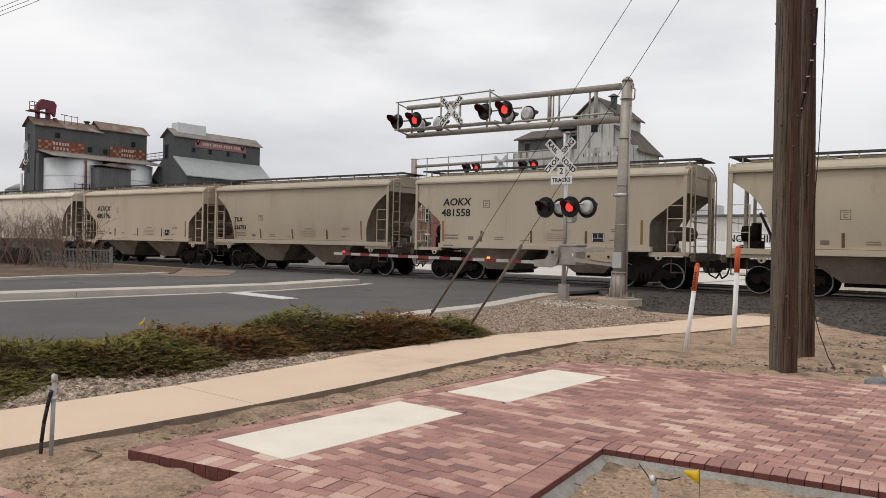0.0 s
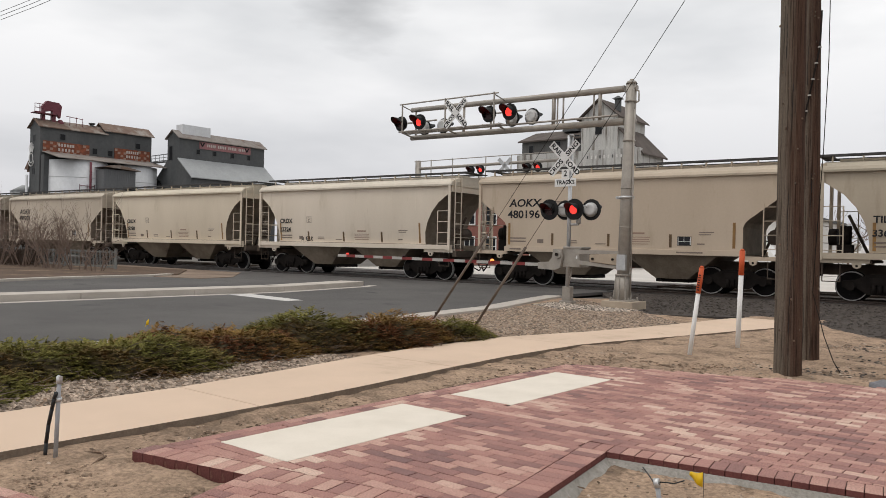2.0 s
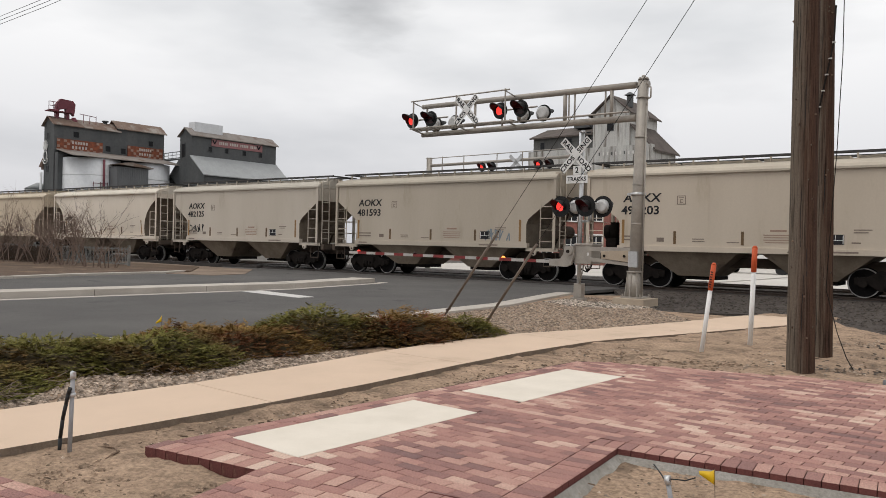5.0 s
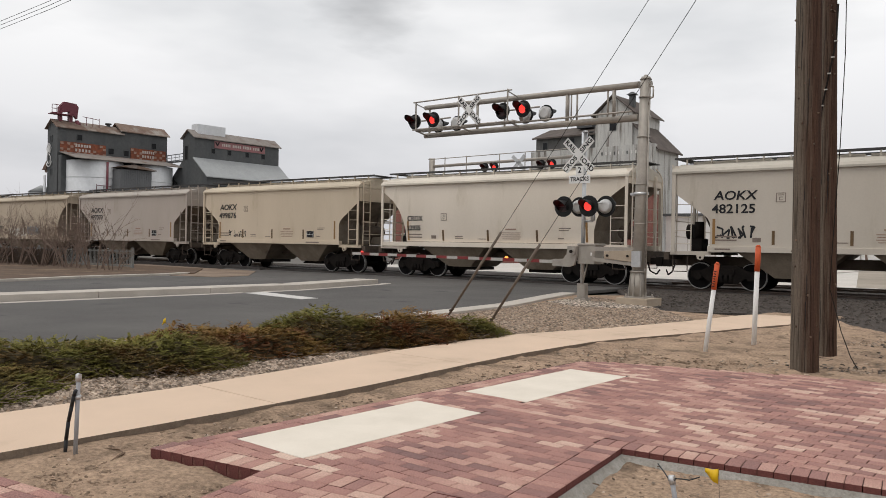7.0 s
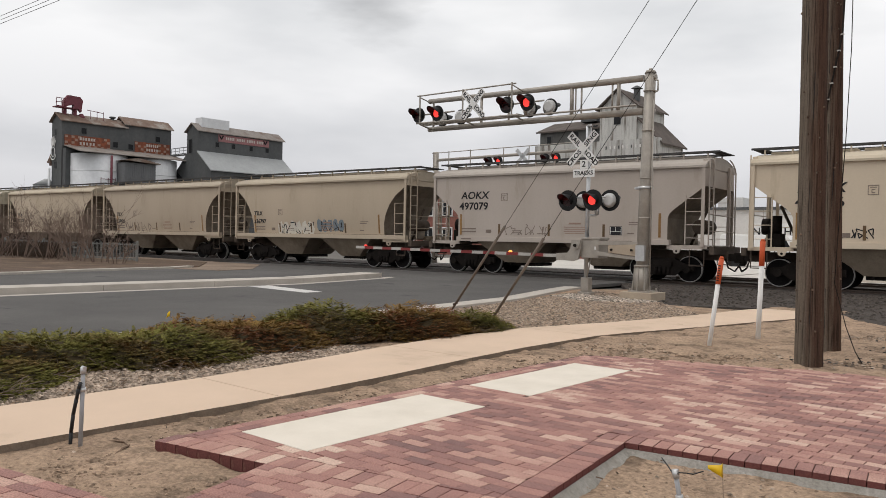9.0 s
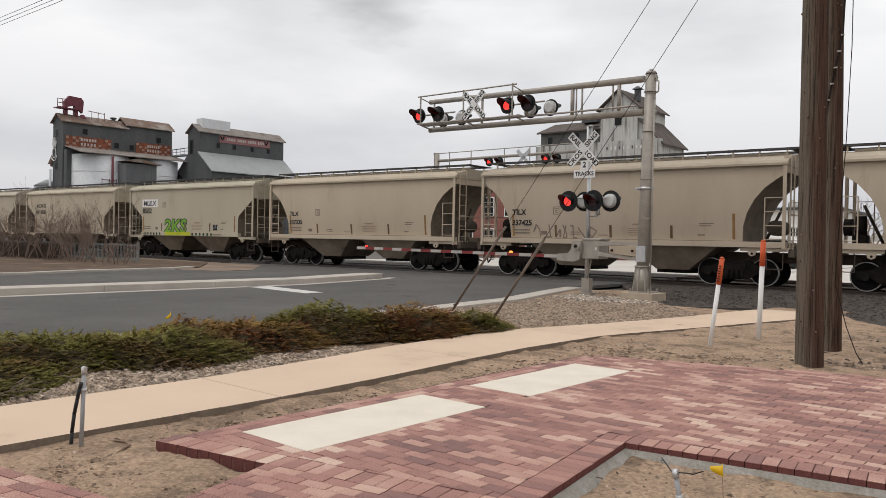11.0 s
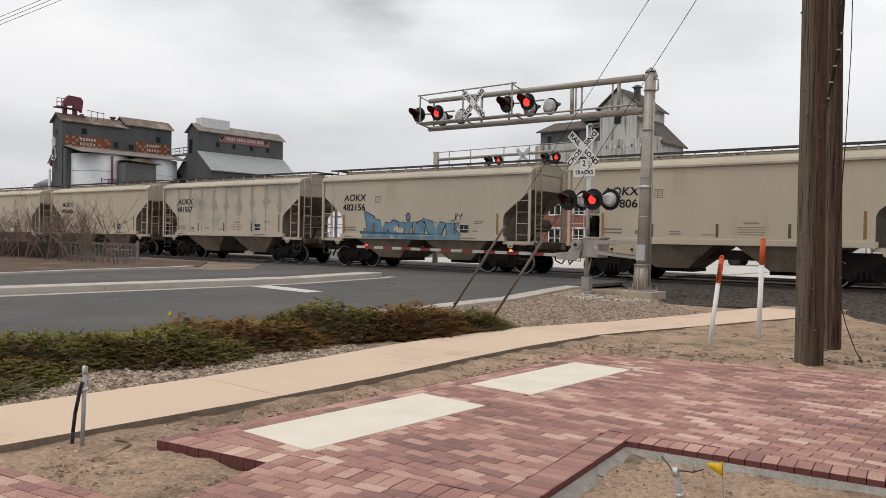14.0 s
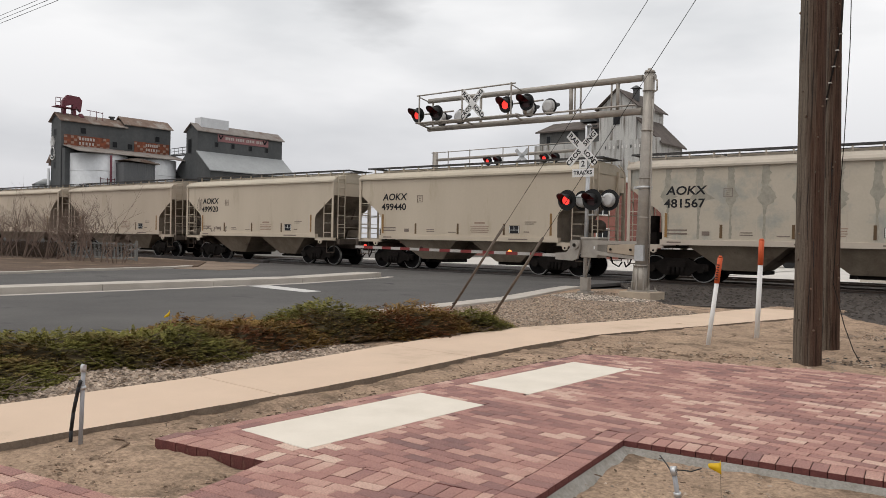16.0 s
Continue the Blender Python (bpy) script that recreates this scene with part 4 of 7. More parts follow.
for (x0, y0), (x1, y1), (nx, ny) in (((-2.50, 4.90), (-0.33, 5.245), (0.157, -0.988)), ((-2.50, 4.90), (-2.155, 2.73), (0.988, 0.157))):
    n = 14
    for k in range(n):
        a, b = Vector((x0, y0, 0)).lerp(Vector((x1, y1, 0)), k / n), Vector((x0, y0, 0)).lerp(Vector((x1, y1, 0)), (k + 1) / n)
        w0, w1 = (0.075 + 0.03 * noise.noise((q * 0.7, x0, 9)) for q in (k, k + 1))
        o = Vector((nx, ny, 0))
        q = [a + Vector((0, 0, -0.042)), b + Vector((0, 0, -0.042)), b + o * w1 + Vector((0, 0, -0.1)), a + o * w0 + Vector((0, 0, -0.1))]
        bm.faces.new([bm.verts.new(p) for p in q])
solid("planter_haunch", bm, MORTAR, "rough grey mortar haunch along the brick edge", "mortar edge", kind="structure")


# ---- the train ----
def ladder(bm, a, b, width, out, rungs):
    """Two stiles between a and b, and rungs; width along x, or along y if out is true."""
    off = Vector((0, width, 0)) if out else Vector((width, 0, 0))
    a, b = Vector(a), Vector(b)
    for o in (Vector(), off):
        rod(bm, a + o, b + o, 0.026, 5)
    for i in range(rungs):
        p = a.lerp(b, (i + 0.6) / rungs)
        rod(bm, p, p + off, 0.016, 5)


def wheelset_mesh():
    bm = bmesh.new()
    rod(bm, (0, -0.95, 0), (0, 0.95, 0), 0.075, 10)
    for side in (-1, 1):
        y = side * 0.75
        rod(bm, (0, y - 0.065, 0), (0, y + 0.065, 0), 0.457, 32)
        rod(bm, (0, y - side * 0.065, 0), (0, y - side * 0.09, 0), 0.49, 32)
        for k in range(4):
            a = k * math.pi / 2
            c = Vector((0.3 * math.cos(a), y + side * 0.07, 0.3 * math.sin(a)))
            rod(bm, c, c + Vector((0, side * 0.012, 0)), 0.05, 8)
        rod(bm, (0, y + side * 0.065, 0), (0, y + side * 0.1, 0), 0.13, 14)
    me = finish(bm, "wheelset", [WHEEL_STEEL, TREAD])
    return me


def rim_mesh():
    bm = bmesh.new()
    n = 36
    for y in (-0.82,):
        s = -1
        for i in range(n):
            a0, a1 = 2 * math.pi * i / n, 2 * math.pi * (i + 1) / n
            q = [bm.verts.new((r * math.cos(a), y + d, r * math.sin(a))) for a, r, d in ((a0, 0.43, 0), (a1, 0.43, 0), (a1, 0.459, 0), (a0, 0.459, 0))]
            bm.faces.new(q if s < 0 else q[::-1])
            q = [bm.verts.new((0.4595 * math.cos(a), y + d, 0.4595 * math.sin(a))) for a, d in ((a0, 0), (a1, 0), (a1, -s * 0.11), (a0, -s * 0.11))]
            bm.faces.new(q)
    return finish(bm, "tread", TREAD)


def side_frame_mesh():
    bm = bmesh.new()
    outline = [(-1.12, 0.40), (-1.12, 0.62), (-0.75, 0.66), (-0.42, 0.84), (0.42, 0.84), (0.75, 0.66), (1.12, 0.62), (1.12, 0.40), (0.72, 0.42), (0.42, 0.22), (-0.42, 0.22), (-0.72, 0.42)]
    prism(bm, outline, -0.07, 0.07)
    for x in (-0.88, 0.88):
        rod(bm, (x, -0.16, 0.457), (x, 0.1, 0.457), 0.13, 12)
    for x in (-0.24, -0.08, 0.08, 0.24):
        rod(bm, (x, -0.13, 0.26), (x, -0.13, 0.52), 0.06, 8)
    box(bm, -0.36, 0.36, -0.16, 0.02, 0.52, 0.72)
    return finish(bm, "side_frame", DARK_STEEL)


WHEELSET, RIM, SIDE_FRAME = wheelset_mesh(), rim_mesh(), side_frame_mesh()


def truck(car, s):
    bm = bmesh.new()
    box(bm, -0.2, 0.2, -1.0, 1.0, 0.45, 0.75)
    rod(bm, (0, 0, 0.7), (0, 0, 0.95), 0.2, 12)
    tr = part("truck", bm, DARK_STEEL, car, "black cast steel wheel truck")
    tr.matrix_basis = pose(s, 0, 0)
    for y in (-1.0, 1.0):
        f = new("side_frame", SIDE_FRAME)
        f.parent, f.matrix_basis = tr, pose(0, y, 0, 0, 0, 180 if y > 0 else 0)
    for x in (-0.88, 0.88):
        w = new("wheelset", WHEELSET)
        w.parent, w.matrix_basis = tr, pose(x, 0, 0.457)
        for side in (0, 180):
            r = new("tread", RIM)
            r.parent, r.matrix_basis = tr, pose(x, 0, 0.457, 0, 0, side)
            tagged(r, "bright worn wheel tread")
    return tr


BOW_LEVELS = [1.5, 1.75, 2.0, 2.25, 2.5, 2.75, 3.0, 3.25, 3.5, 3.75, 3.95]


def bow(verts):
    """Leads points of a flat wagon side onto the bulged one."""
    for v in verts:
        if abs(v.co.y) > 1.5:
            u = v.co.z - 2.95
            v.co.y -= math.copysign(0.055 * u * u if u < 0 else 0.05 * u * u, v.co.y)


def hopper_car(curved, paint):
    car = thing("hopper_car", "pale grey two-bay covered hopper wagon rolling along the rails", "freight car", group="train of hopper cars")
    if curved:
        cut = [(5.84, 3.70), (5.55, 3.52), (5.18, 3.25), (4.85, 2.86), (4.62, 2.42), (4.5, 2.0), (4.48, 1.6), (4.48, 1.34)]
    else:
        cut = [(5.77, 3.32), (5.69, 3.27), (4.68, 2.52), (4.55, 2.4), (4.48, 2.24), (4.48, 1.34)]
    end = cut[0][0]
    right = [(end, 4.02)] + cut
    outline = [(-x, z) for x, z in right] + right[::-1]
    bm = bmesh.new()
    prism(bm, outline, -1.58, 1.58)
    seams = []
    for k in range(-3, 4):                                  # weld seams between the side plates
        if curved or k % 2:
            seams.append(k * 1.32)
    if curved:                                              # the sides bulge a little at mid height
        for z in BOW_LEVELS:
            bmesh.ops.bisect_plane(bm, geom=list(bm.verts) + list(bm.edges) + list(bm.faces), plane_co=(0, 0, z), plane_no=(0, 0, 1))
        bow(bm.verts)
    body = part("body", bm, [paint, SLOPE_SHADE], car)
    for f in body.data.polygons:                            # shade painted onto downward and lower end faces
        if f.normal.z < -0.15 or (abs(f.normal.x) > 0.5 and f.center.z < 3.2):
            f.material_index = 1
    for x in seams:
        bm = bmesh.new()
        for z0, z1 in zip(BOW_LEVELS, BOW_LEVELS[1:]):
            box(bm, x - 0.008, x + 0.008, -1.583, -1.57, z0, z1)
        if curved:
            bow(bm.verts)
        part("weld_seam", bm, paint, body)
    bm = bmesh.new()
    prism(bm, [(-1.66, 3.95), (-1.66, 4.02), (-1.56, 4.12), (-1.2, 4.25), (-0.6, 4.37), (0, 4.40), (0.6, 4.37), (1.2, 4.25), (1.56, 4.12), (1.66, 4.02), (1.66, 3.95)], -end - 0.03, end + 0.03, "x")
    part("roof", bm, ROOF_PAINT, car, "pale dusty curved steel roof")
    bm = bmesh.new()
    for y in (-0.62, 0.62):
        box(bm, -end - 0.23, end + 0.23, y - 0.2, y + 0.2, 4.545, 4.575)
        box(bm, -end - 0.23, end + 0.23, y - 0.215, y - 0.2, 4.52, 4.59)
    box(bm, -end - 0.23, -end + 0.17, -0.42, 0.42, 4.545, 4.575)
    box(bm, end - 0.17, end + 0.23, -0.42, 0.42, 4.545, 4.575)
    board = part("running_board", bm, BOARD, car, "dark grated roof walkway")
    for k in range(14):
        x = (k / 6.5 - 1) * (end - 0.2)
        for y in (-1, 1):
            bm = bmesh.new()
            box(bm, x - 0.022, x + 0.022, y * 0.78 - 0.03, y * 0.78 + 0.03, 4.28, 4.545)
            part("bracket", bm, ROOF_PAINT, board)
    bm = bmesh.new()
    for x in (-4.2, -1.4, 1.4, 4.2):
        box(bm, x - 1.3, x + 1.3, -0.3, 0.3, 4.36, 4.48)
    part("hatch", bm, ROOF_PAINT, car)
    reach = end if curved else 4.55
    for y in (-1, 1):
        bm = bmesh.new()
        box(bm, -reach, reach, y * 1.52 - 0.1, y * 1.52 + 0.1, 1.29, 1.48)
        part("side_sill", bm, paint, car, bevel=0.008)
    bm = bmesh.new()
    box(bm, -6.15, 6.15, -0.22, 0.22, 0.78, 1.12)
    part("centre_sill", bm, UNDERFRAME, car, "grimy brown centre beam")
    for e in (-1, 1):
        # end platform with its side plates and jacking pads
        bm = bmesh.new()
        box(bm, min(e * 4.4, e * 6.05), max(e * 4.4, e * 6.05), -1.46, 1.46, 1.18, 1.25)
        box(bm, min(e * 5.9, e * 6.08), max(e * 5.9, e * 6.08), -1.5, 1.5, 1.0, 1.26)
        platform = part("end_platform", bm, UNDERFRAME, car, "grimy steel end platform")
        for y in (-1.52, 1.52):
            bm = bmesh.new()
            box(bm, min(e * 4.45, e * (end + 0.08)), max(e * 4.45, e * (end + 0.08)), y - 0.03, y + 0.03, 1.17, 1.30)
            prism(bm, [(e * 4.66, 1.17), (e * 4.94, 1.17), (e * 4.90, 1.04), (e * 4.80, 1.0), (e * 4.70, 1.04)], y - 0.035, y + 0.035)
            part("side_plate", bm, paint, platform, bevel=0.006)
            bm = bmesh.new()
            rod(bm, (e * 4.8, y - 0.04, 1.09), (e * 4.8, y + 0.04, 1.09), 0.04, 12)
            part("pad_eye", bm, DARK_STEEL, platform)
            bm = bmesh.new()
            pipe(bm, [(e * 5.25, y, 1.15), (e * 5.25, y, 0.6), (e * 5.75, y, 0.6), (e * 5.75, y, 1.15)], 0.018)
            part("stirrup_step", bm, UNDERFRAME, platform)
            bm = bmesh.new()
            box(bm, e * (end - 0.055) - 0.055, e * (end - 0.055) + 0.055, y * 1.068 - 0.02, y * 1.068 + 0.02, 1.25, 4.06)
            box(bm, e * (end - 0.06) - 0.075, e * (end - 0.06) + 0.075, y * 0.935 - 0.02, y * 0.935 + 0.02, 4.04, 4.24)
            part("corner_post", bm, paint, car)
            bm = bmesh.new()
            rod(bm, (e * (end - 0.66), y * 1.05, 1.3), (e * (end - 0.66), y * 1.05, 3.02 if not curved else 2.9), 0.022, 6)
            for z in (1.55, 2.0, 2.45, 2.9):
                rod(bm, (e * (end - 0.66), y * 1.05, z), (e * (end - 0.09), y * 1.05, z), 0.014, 5)
            part("side_ladder", bm, paint, car)
        bm = bmesh.new()
        ladder(bm, (e * (end + 0.08), -1.40, 1.25), (e * (end + 0.08), -1.40, 4.3), 0.46, True, 7)
        part("end_ladder", bm, paint, car)
        bm = bmesh.new()
        box(bm, e * (end + 0.06) - 0.05, e * (end + 0.06) + 0.05, 0.78, 0.9, 1.25, 4.12)
        part("end_post", bm, paint, car)
        bm = bmesh.new()
        pipe(bm, [(e * (end + 0.13), 1.38, 1.25), (e * (end + 0.13), 1.38, 3.95), (e * (end + 0.12), 1.32, 4.1), (e * (end + 0.10), 1.1, 4.28), (e * (end + 0.08), 0.8, 4.4)], 0.026)
        part("handrail", bm, paint, car)
        for z in (1.8, 2.35):
            bm = bmesh.new()
            rod(bm, (e * (end + 0.10), -1.4, z), (e * (end + 0.10), 1.4, z), 0.014, 5)
            part("end_rail", bm, paint, car)
        bm = bmesh.new()
        rod(bm, (e * 4.62, 0.35, 1.25), (e * 5.3, 0.35, 2.72), 0.05, 8)
        part("slope_brace", bm, UNDERFRAME, car)
        bm = bmesh.new()
        box(bm, min(e * 6.1, e * 6.4), max(e * 6.1, e * 6.4), -0.13, 0.13, 0.78, 1.02)
        box(bm, min(e * 6.36, e * 6.6), max(e * 6.36, e * 6.6), -0.17, 0.17, 0.72, 1.06)
        pipe(bm, [(e * 6.1, -0.3, 0.86), (e * 6.2, -0.32, 0.55), (e * 6.4, -0.2, 0.42), (e * 6.5, -0.12, 0.6)], 0.03)
        part("coupler", bm, DARK_STEEL, car, "black knuckle coupler and air hose")
        truck(car, e * 4.14)
        # sloping bay with its outlet gate
        bm = bmesh.new()
        frustum(bm, (e * 2.0, 0, 1.3), (3.3, 2.9), (e * 1.95, 0, 0.46), (1.15, 2.0))
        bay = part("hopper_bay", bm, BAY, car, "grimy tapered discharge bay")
        bm = bmesh.new()
        box(bm, e * 1.9 - 0.62, e * 1.9 + 0.62, -0.7, 0.7, 0.33, 0.46)
        rod(bm, (e * 1.9 - 0.4, -0.95, 0.38), (e * 1.9 - 0.4, -0.7, 0.38), 0.05, 6)
        part("outlet_gate", bm, DARK_STEEL, bay, bevel=0.01)
    bm = bmesh.new()
    rod(bm, (5.25, -0.55, 1.95), (5.25, 0.55, 1.95), 0.26, 14)
    part("air_reservoir", bm, UNDERFRAME, car)
    bm = bmesh.new()
    rod(bm, (-5.6, 0.3, 2.0), (-5.85, 0.3, 2.0), 0.28, 14)
    box(bm, -5.5, -5.1, -0.5, 0.2, 1.25, 1.75)
    rod(bm, (-5.3, -0.15, 1.75), (-5.3, -0.15, 2.35), 0.17, 10)
    part("brake_gear", bm, DARK_STEEL, car)
    for x, z0, z1 in ((-4.35, 1.55, 2.40), (-2.46, 1.55, 2.0), (-0.2, 1.55, 2.0), (2.08, 1.55, 2.0), (4.2, 1.55, 2.40)):
        bm = bmesh.new()
        box(bm, x - 0.045, x + 0.045, -1.592, -1.582, z0, z1)
        part("reflector", bm, AMBER if z1 > 2.1 else DULL_AMBER, car)
    for x, z, w, h in ((-4.35, 1.78, 0.75, 0.05), (-4.35, 1.66, 0.75, 0.05), (-3.1, 1.63, 0.26, 0.14), (-1.85, 1.72, 0.4, 0.03), (-1.85, 1.64, 0.42, 0.03), (-0.7, 1.62, 0.4, 0.03), (3.05, 2.06, 0.5, 0.03), (3.05, 1.98, 0.4, 0.03), (3.0, 1.66, 0.25, 0.04), (-4.3, 1.36, 0.5, 0.05), (2.3, 1.36, 0.9, 0.05)):
        bm = bmesh.new()
        box(bm, x, x + w, -1.625 if z < 1.45 else -1.588, -1.58, z, z + h)
        part("stencil_line", bm, FAINT, car)
    for z, w in ((2.0, 0.5), (1.88, 0.9), (1.80, 0.85), (1.72, 0.9), (1.64, 0.8)):
        bm = bmesh.new()
        box(bm, 0.9 - w / 2, 0.9 + w / 2, -1.588, -1.58, z, z + (0.06 if z > 1.95 else 0.025))
        part("warning_line", bm, RED_FAINT, car)
    if not curved:
        bm = bmesh.new()
        box(bm, 2.32, 2.80, -1.588, -1.58, 1.62, 1.93)
        plate = part("consolidated_plate", bm, STENCIL, car)
        bm = bmesh.new()
        for x0, x1, z0, z1 in ((2.34, 2.78, 1.745, 1.76), (2.545, 2.56, 1.76, 1.91), (2.34, 2.36, 1.64, 1.91), (2.76, 2.78, 1.64, 1.91)):
            box(bm, x0, x1, -1.592, -1.586, z0, z1)
        part("plate_line", bm, WHITE, plate)
    bm = bmesh.new()
    x, z = (-2.4, 2.92) if not curved else (-2.55, 2.4)
    for x0, x1, z0, z1 in ((0, 0.3, 0, 0.02), (0, 0.3, 0.28, 0.3), (0, 0.02, 0, 0.3), (0.28, 0.3, 0, 0.3), (0.1, 0.2, 0.06, 0.08), (0.1, 0.12, 0.06, 0.16), (0.1, 0.2, 0.15, 0.17), (0.06, 0.24, 0.22, 0.24)):
        box(bm, x + x0, x + x1, -1.588, -1.58, z + z0, z + z1)
    part("class_mark", bm, FAINT, car)
    if curved:
        conform(car)
    return car


def conform(car):
    """Leads the flat stencils and spray of a bulged wagon onto its side."""
    for o in car.children:
        if o.name.split(".")[0] in ("reflector", "stencil_line", "warning_line", "class_mark") and o.type == "MESH":
            bow(o.data.vertices)


def scrawl(car, name, x, z, w, h, material, seed, thick=0.035, letters=6, label=""):
    """Sprayed loops and strokes that cannot be read, as flat ribbons on the side."""
    rnd = random.Random(seed)
    bm = bmesh.new()
    step = w / letters
    for k in range(letters):
        pts = []
        n = rnd.randint(4, 6)
        for i in range(n):
            pts.append((x + step * (k + rnd.uniform(-0.1, 1.15)), z + h * (rnd.uniform(0, 1) if i % 2 else rnd.choice((0.05, 0.95)) * rnd.uniform(0.7, 1))))
        for a, b in zip(pts, pts[1:]):
            d = Vector((b[0] - a[0], 0, b[1] - a[1]))
            if d.length < 0.02:
                continue
            nrm = Vector((-d.z, 0, d.x)).normalized() * thick / 2
            y = -1.586 - 0.0006 * (k % 3) - 0.0002 * len(bm.verts) / 40
            q = [bm.verts.new((p[0] + o.x, y, p[1] + o.z)) for p, o in ((a, nrm), (b, nrm), (b, -nrm), (a, -nrm))]
            bm.faces.new(q)
    if car in bulged:
        bow(bm.verts)
    return part(name, bm, material, car, label)


def blobs(car, name, x, z, w, h, material, seed, letters=5, y=-1.584, label="", grow=0.0):
    """Fat sprayed letter bodies without readable form."""
    rnd = random.Random(seed)
    bm = bmesh.new()
    step = w / letters
    for k in range(letters):
        cx, cz = x + step * (k + 0.5), z + h * 0.5
        n = 14
        vs = []
        for i in range(n):
            a = 2 * math.pi * i / n
            r = rnd.uniform(0.75, 1.1)
            vs.append(bm.verts.new((cx + (step * 0.56 * r + grow) * math.cos(a), y - 0.0007 * k, cz + (h * 0.52 * r + grow) * math.sin(a))))
        bm.faces.new(vs)
    if car in bulged:
        bow(bm.verts)
    return part(name, bm, material, car, label)


def mark(car, curved, owner, number, boxed=False):
    size, squeeze, x = (0.415, 1.14, -4.40) if not curved else (0.29, 1.05, -4.38)
    z1, z2 = (3.03, 2.59) if not curved else (2.40, 1.99)
    y1, y2 = (-1.588, -1.588) if not curved else (-1.576, -1.548)
    if owner:
        lettering("reporting_mark", owner, size, STENCIL, car, pose(x + (0.04 if not curved else 0), y1, z1, 90), "black owner code letters", squeeze, shear=0.15 if not curved else 0.0, bold=0.008)
        lettering("car_number", number, size, STENCIL, car, pose(x - 0.03, y2, z2, 90), "black car number", squeeze, bold=0.008)
    if boxed:
        bm = bmesh.new()
        box(bm, x - 0.08, x + 1.52, -1.586, -1.58, z1 - 0.07, z1 + 0.38)
        part("mark_patch", bm, WHITE, car)


MARKS = [(True, "", ""), (False, "AOKX", "481558"), (True, "TILX", "336793"), (False, "AOKX", "480196"), (True, "CRDX", "23324"), (True, "CRDX", "23298"),
         (False, "AOKX", "499203"), (False, "AOKX", "481593"), (False, "AOKX", "482125"), (True, "CRDX", "22935"), (False, "AOKX", "499876"), (False, "AOKX", "497079"),
         (True, "TILX", "336797"), (True, "TILX", "337425"), (True, "TILX", "337335"), (False, "MULX", "8582"), (False, "AOKX", "481806"), (False, "AOKX", "482156"),
         (False, "AOKX", "481567"), (False, "AOKX", "499440"), (False, "AOKX", "499920"), (False, "", ""), (True, "", ""), (False, "", ""), (True, "", "")]
first = {True: hopper_car(True, HOPPER_PAINT), False: hopper_car(False, HOPPER_PAINT)}
used = set()
cars = []
for curved, owner, number in MARKS:
    if curved in used:
        car = copy_thing(first[curved], Matrix())
    else:
        car = first[curved]
        used.add(curved)
    cars.append(car)
bulged = [car for car, (curved, _, _) in zip(cars, MARKS) if curved]
for car, (curved, owner, number) in zip(cars, MARKS):
    mark(car, curved, owner, number, owner == "MULX")
    if curved:
        tagged(car, "pale grey curved-side covered hopper wagon rolling along the rails")
TINTS = [(0.85, 0.84, 0.76), (0.86, 0.85, 0.8), (0.79, 0.78, 0.73), (0.95, 0.9, 0.84), (1.22, 1.24, 1.24), (1.19, 1.2, 1.15), (0.97, 0.97, 0.95), (0.83, 0.84, 0.83),
         (0.95, 0.99, 1.02), (1.25, 1.29, 1.32), (1.06, 1.03, 0.95), (0.8, 0.81, 0.86), (0.85, 0.82, 0.76), (0.81, 0.78, 0.73), (0.9, 0.87, 0.8), (0.85, 0.88, 0.82),
         (0.89, 0.89, 0.83), (0.87, 0.88, 0.84), (0.92, 0.92, 0.92), (0.97, 0.96, 0.91), (1.01, 1.01, 0.97), (0.92, 0.9, 0.87), (0.97, 0.95, 0.91), (0.95, 0.94, 0.9), (0.92, 0.91, 0.87)]
for car, colour in zip(cars, TINTS):
    for o in car.children_recursive:
        o.color = (*colour, 1)
tag = "unreadable sprayed tag"
scrawl(cars[4], "graffiti", -2.95, 1.55, 0.75, 0.26, STENCIL, 3, 0.05, 4, tag)
scrawl(cars[7], "graffiti", 2.6, 1.55, 1.1, 0.5, GREY_SPRAY, 4, 0.05, 5, tag)
scrawl(cars[8], "graffiti", -4.3, 1.75, 1.35, 0.42, STENCIL, 5, 0.06, 6, tag)
scrawl(cars[10], "graffiti", -3.6, 1.6, 1.5, 0.4, STENCIL, 6, 0.035, 5, tag)
scrawl(cars[11], "graffiti", -2.2, 1.55, 2.1, 0.45, FAINT, 7, 0.025, 7, tag)
blobs(cars[12], "graffiti", -2.6, 1.35, 2.6, 0.75, GRAFFITI_PALE, 8, 6, label="pale sprayed lettering that cannot be read")
scrawl(cars[12], "graffiti", -2.6, 1.4, 2.6, 0.7, STENCIL, 9, 0.045, 6, tag)
blobs(cars[12], "graffiti", 0.2, 1.6, 1.8, 0.6, GREY_SPRAY, 10, 5, label="blue-grey sprayed lettering that cannot be read")
scrawl(cars[12], "graffiti", 0.2, 1.62, 1.8, 0.56, STENCIL, 11, 0.04, 5, tag)
scrawl(cars[13], "graffiti", -3.4, 1.5, 2.6, 0.6, FAINT, 12, 0.05, 7, tag)


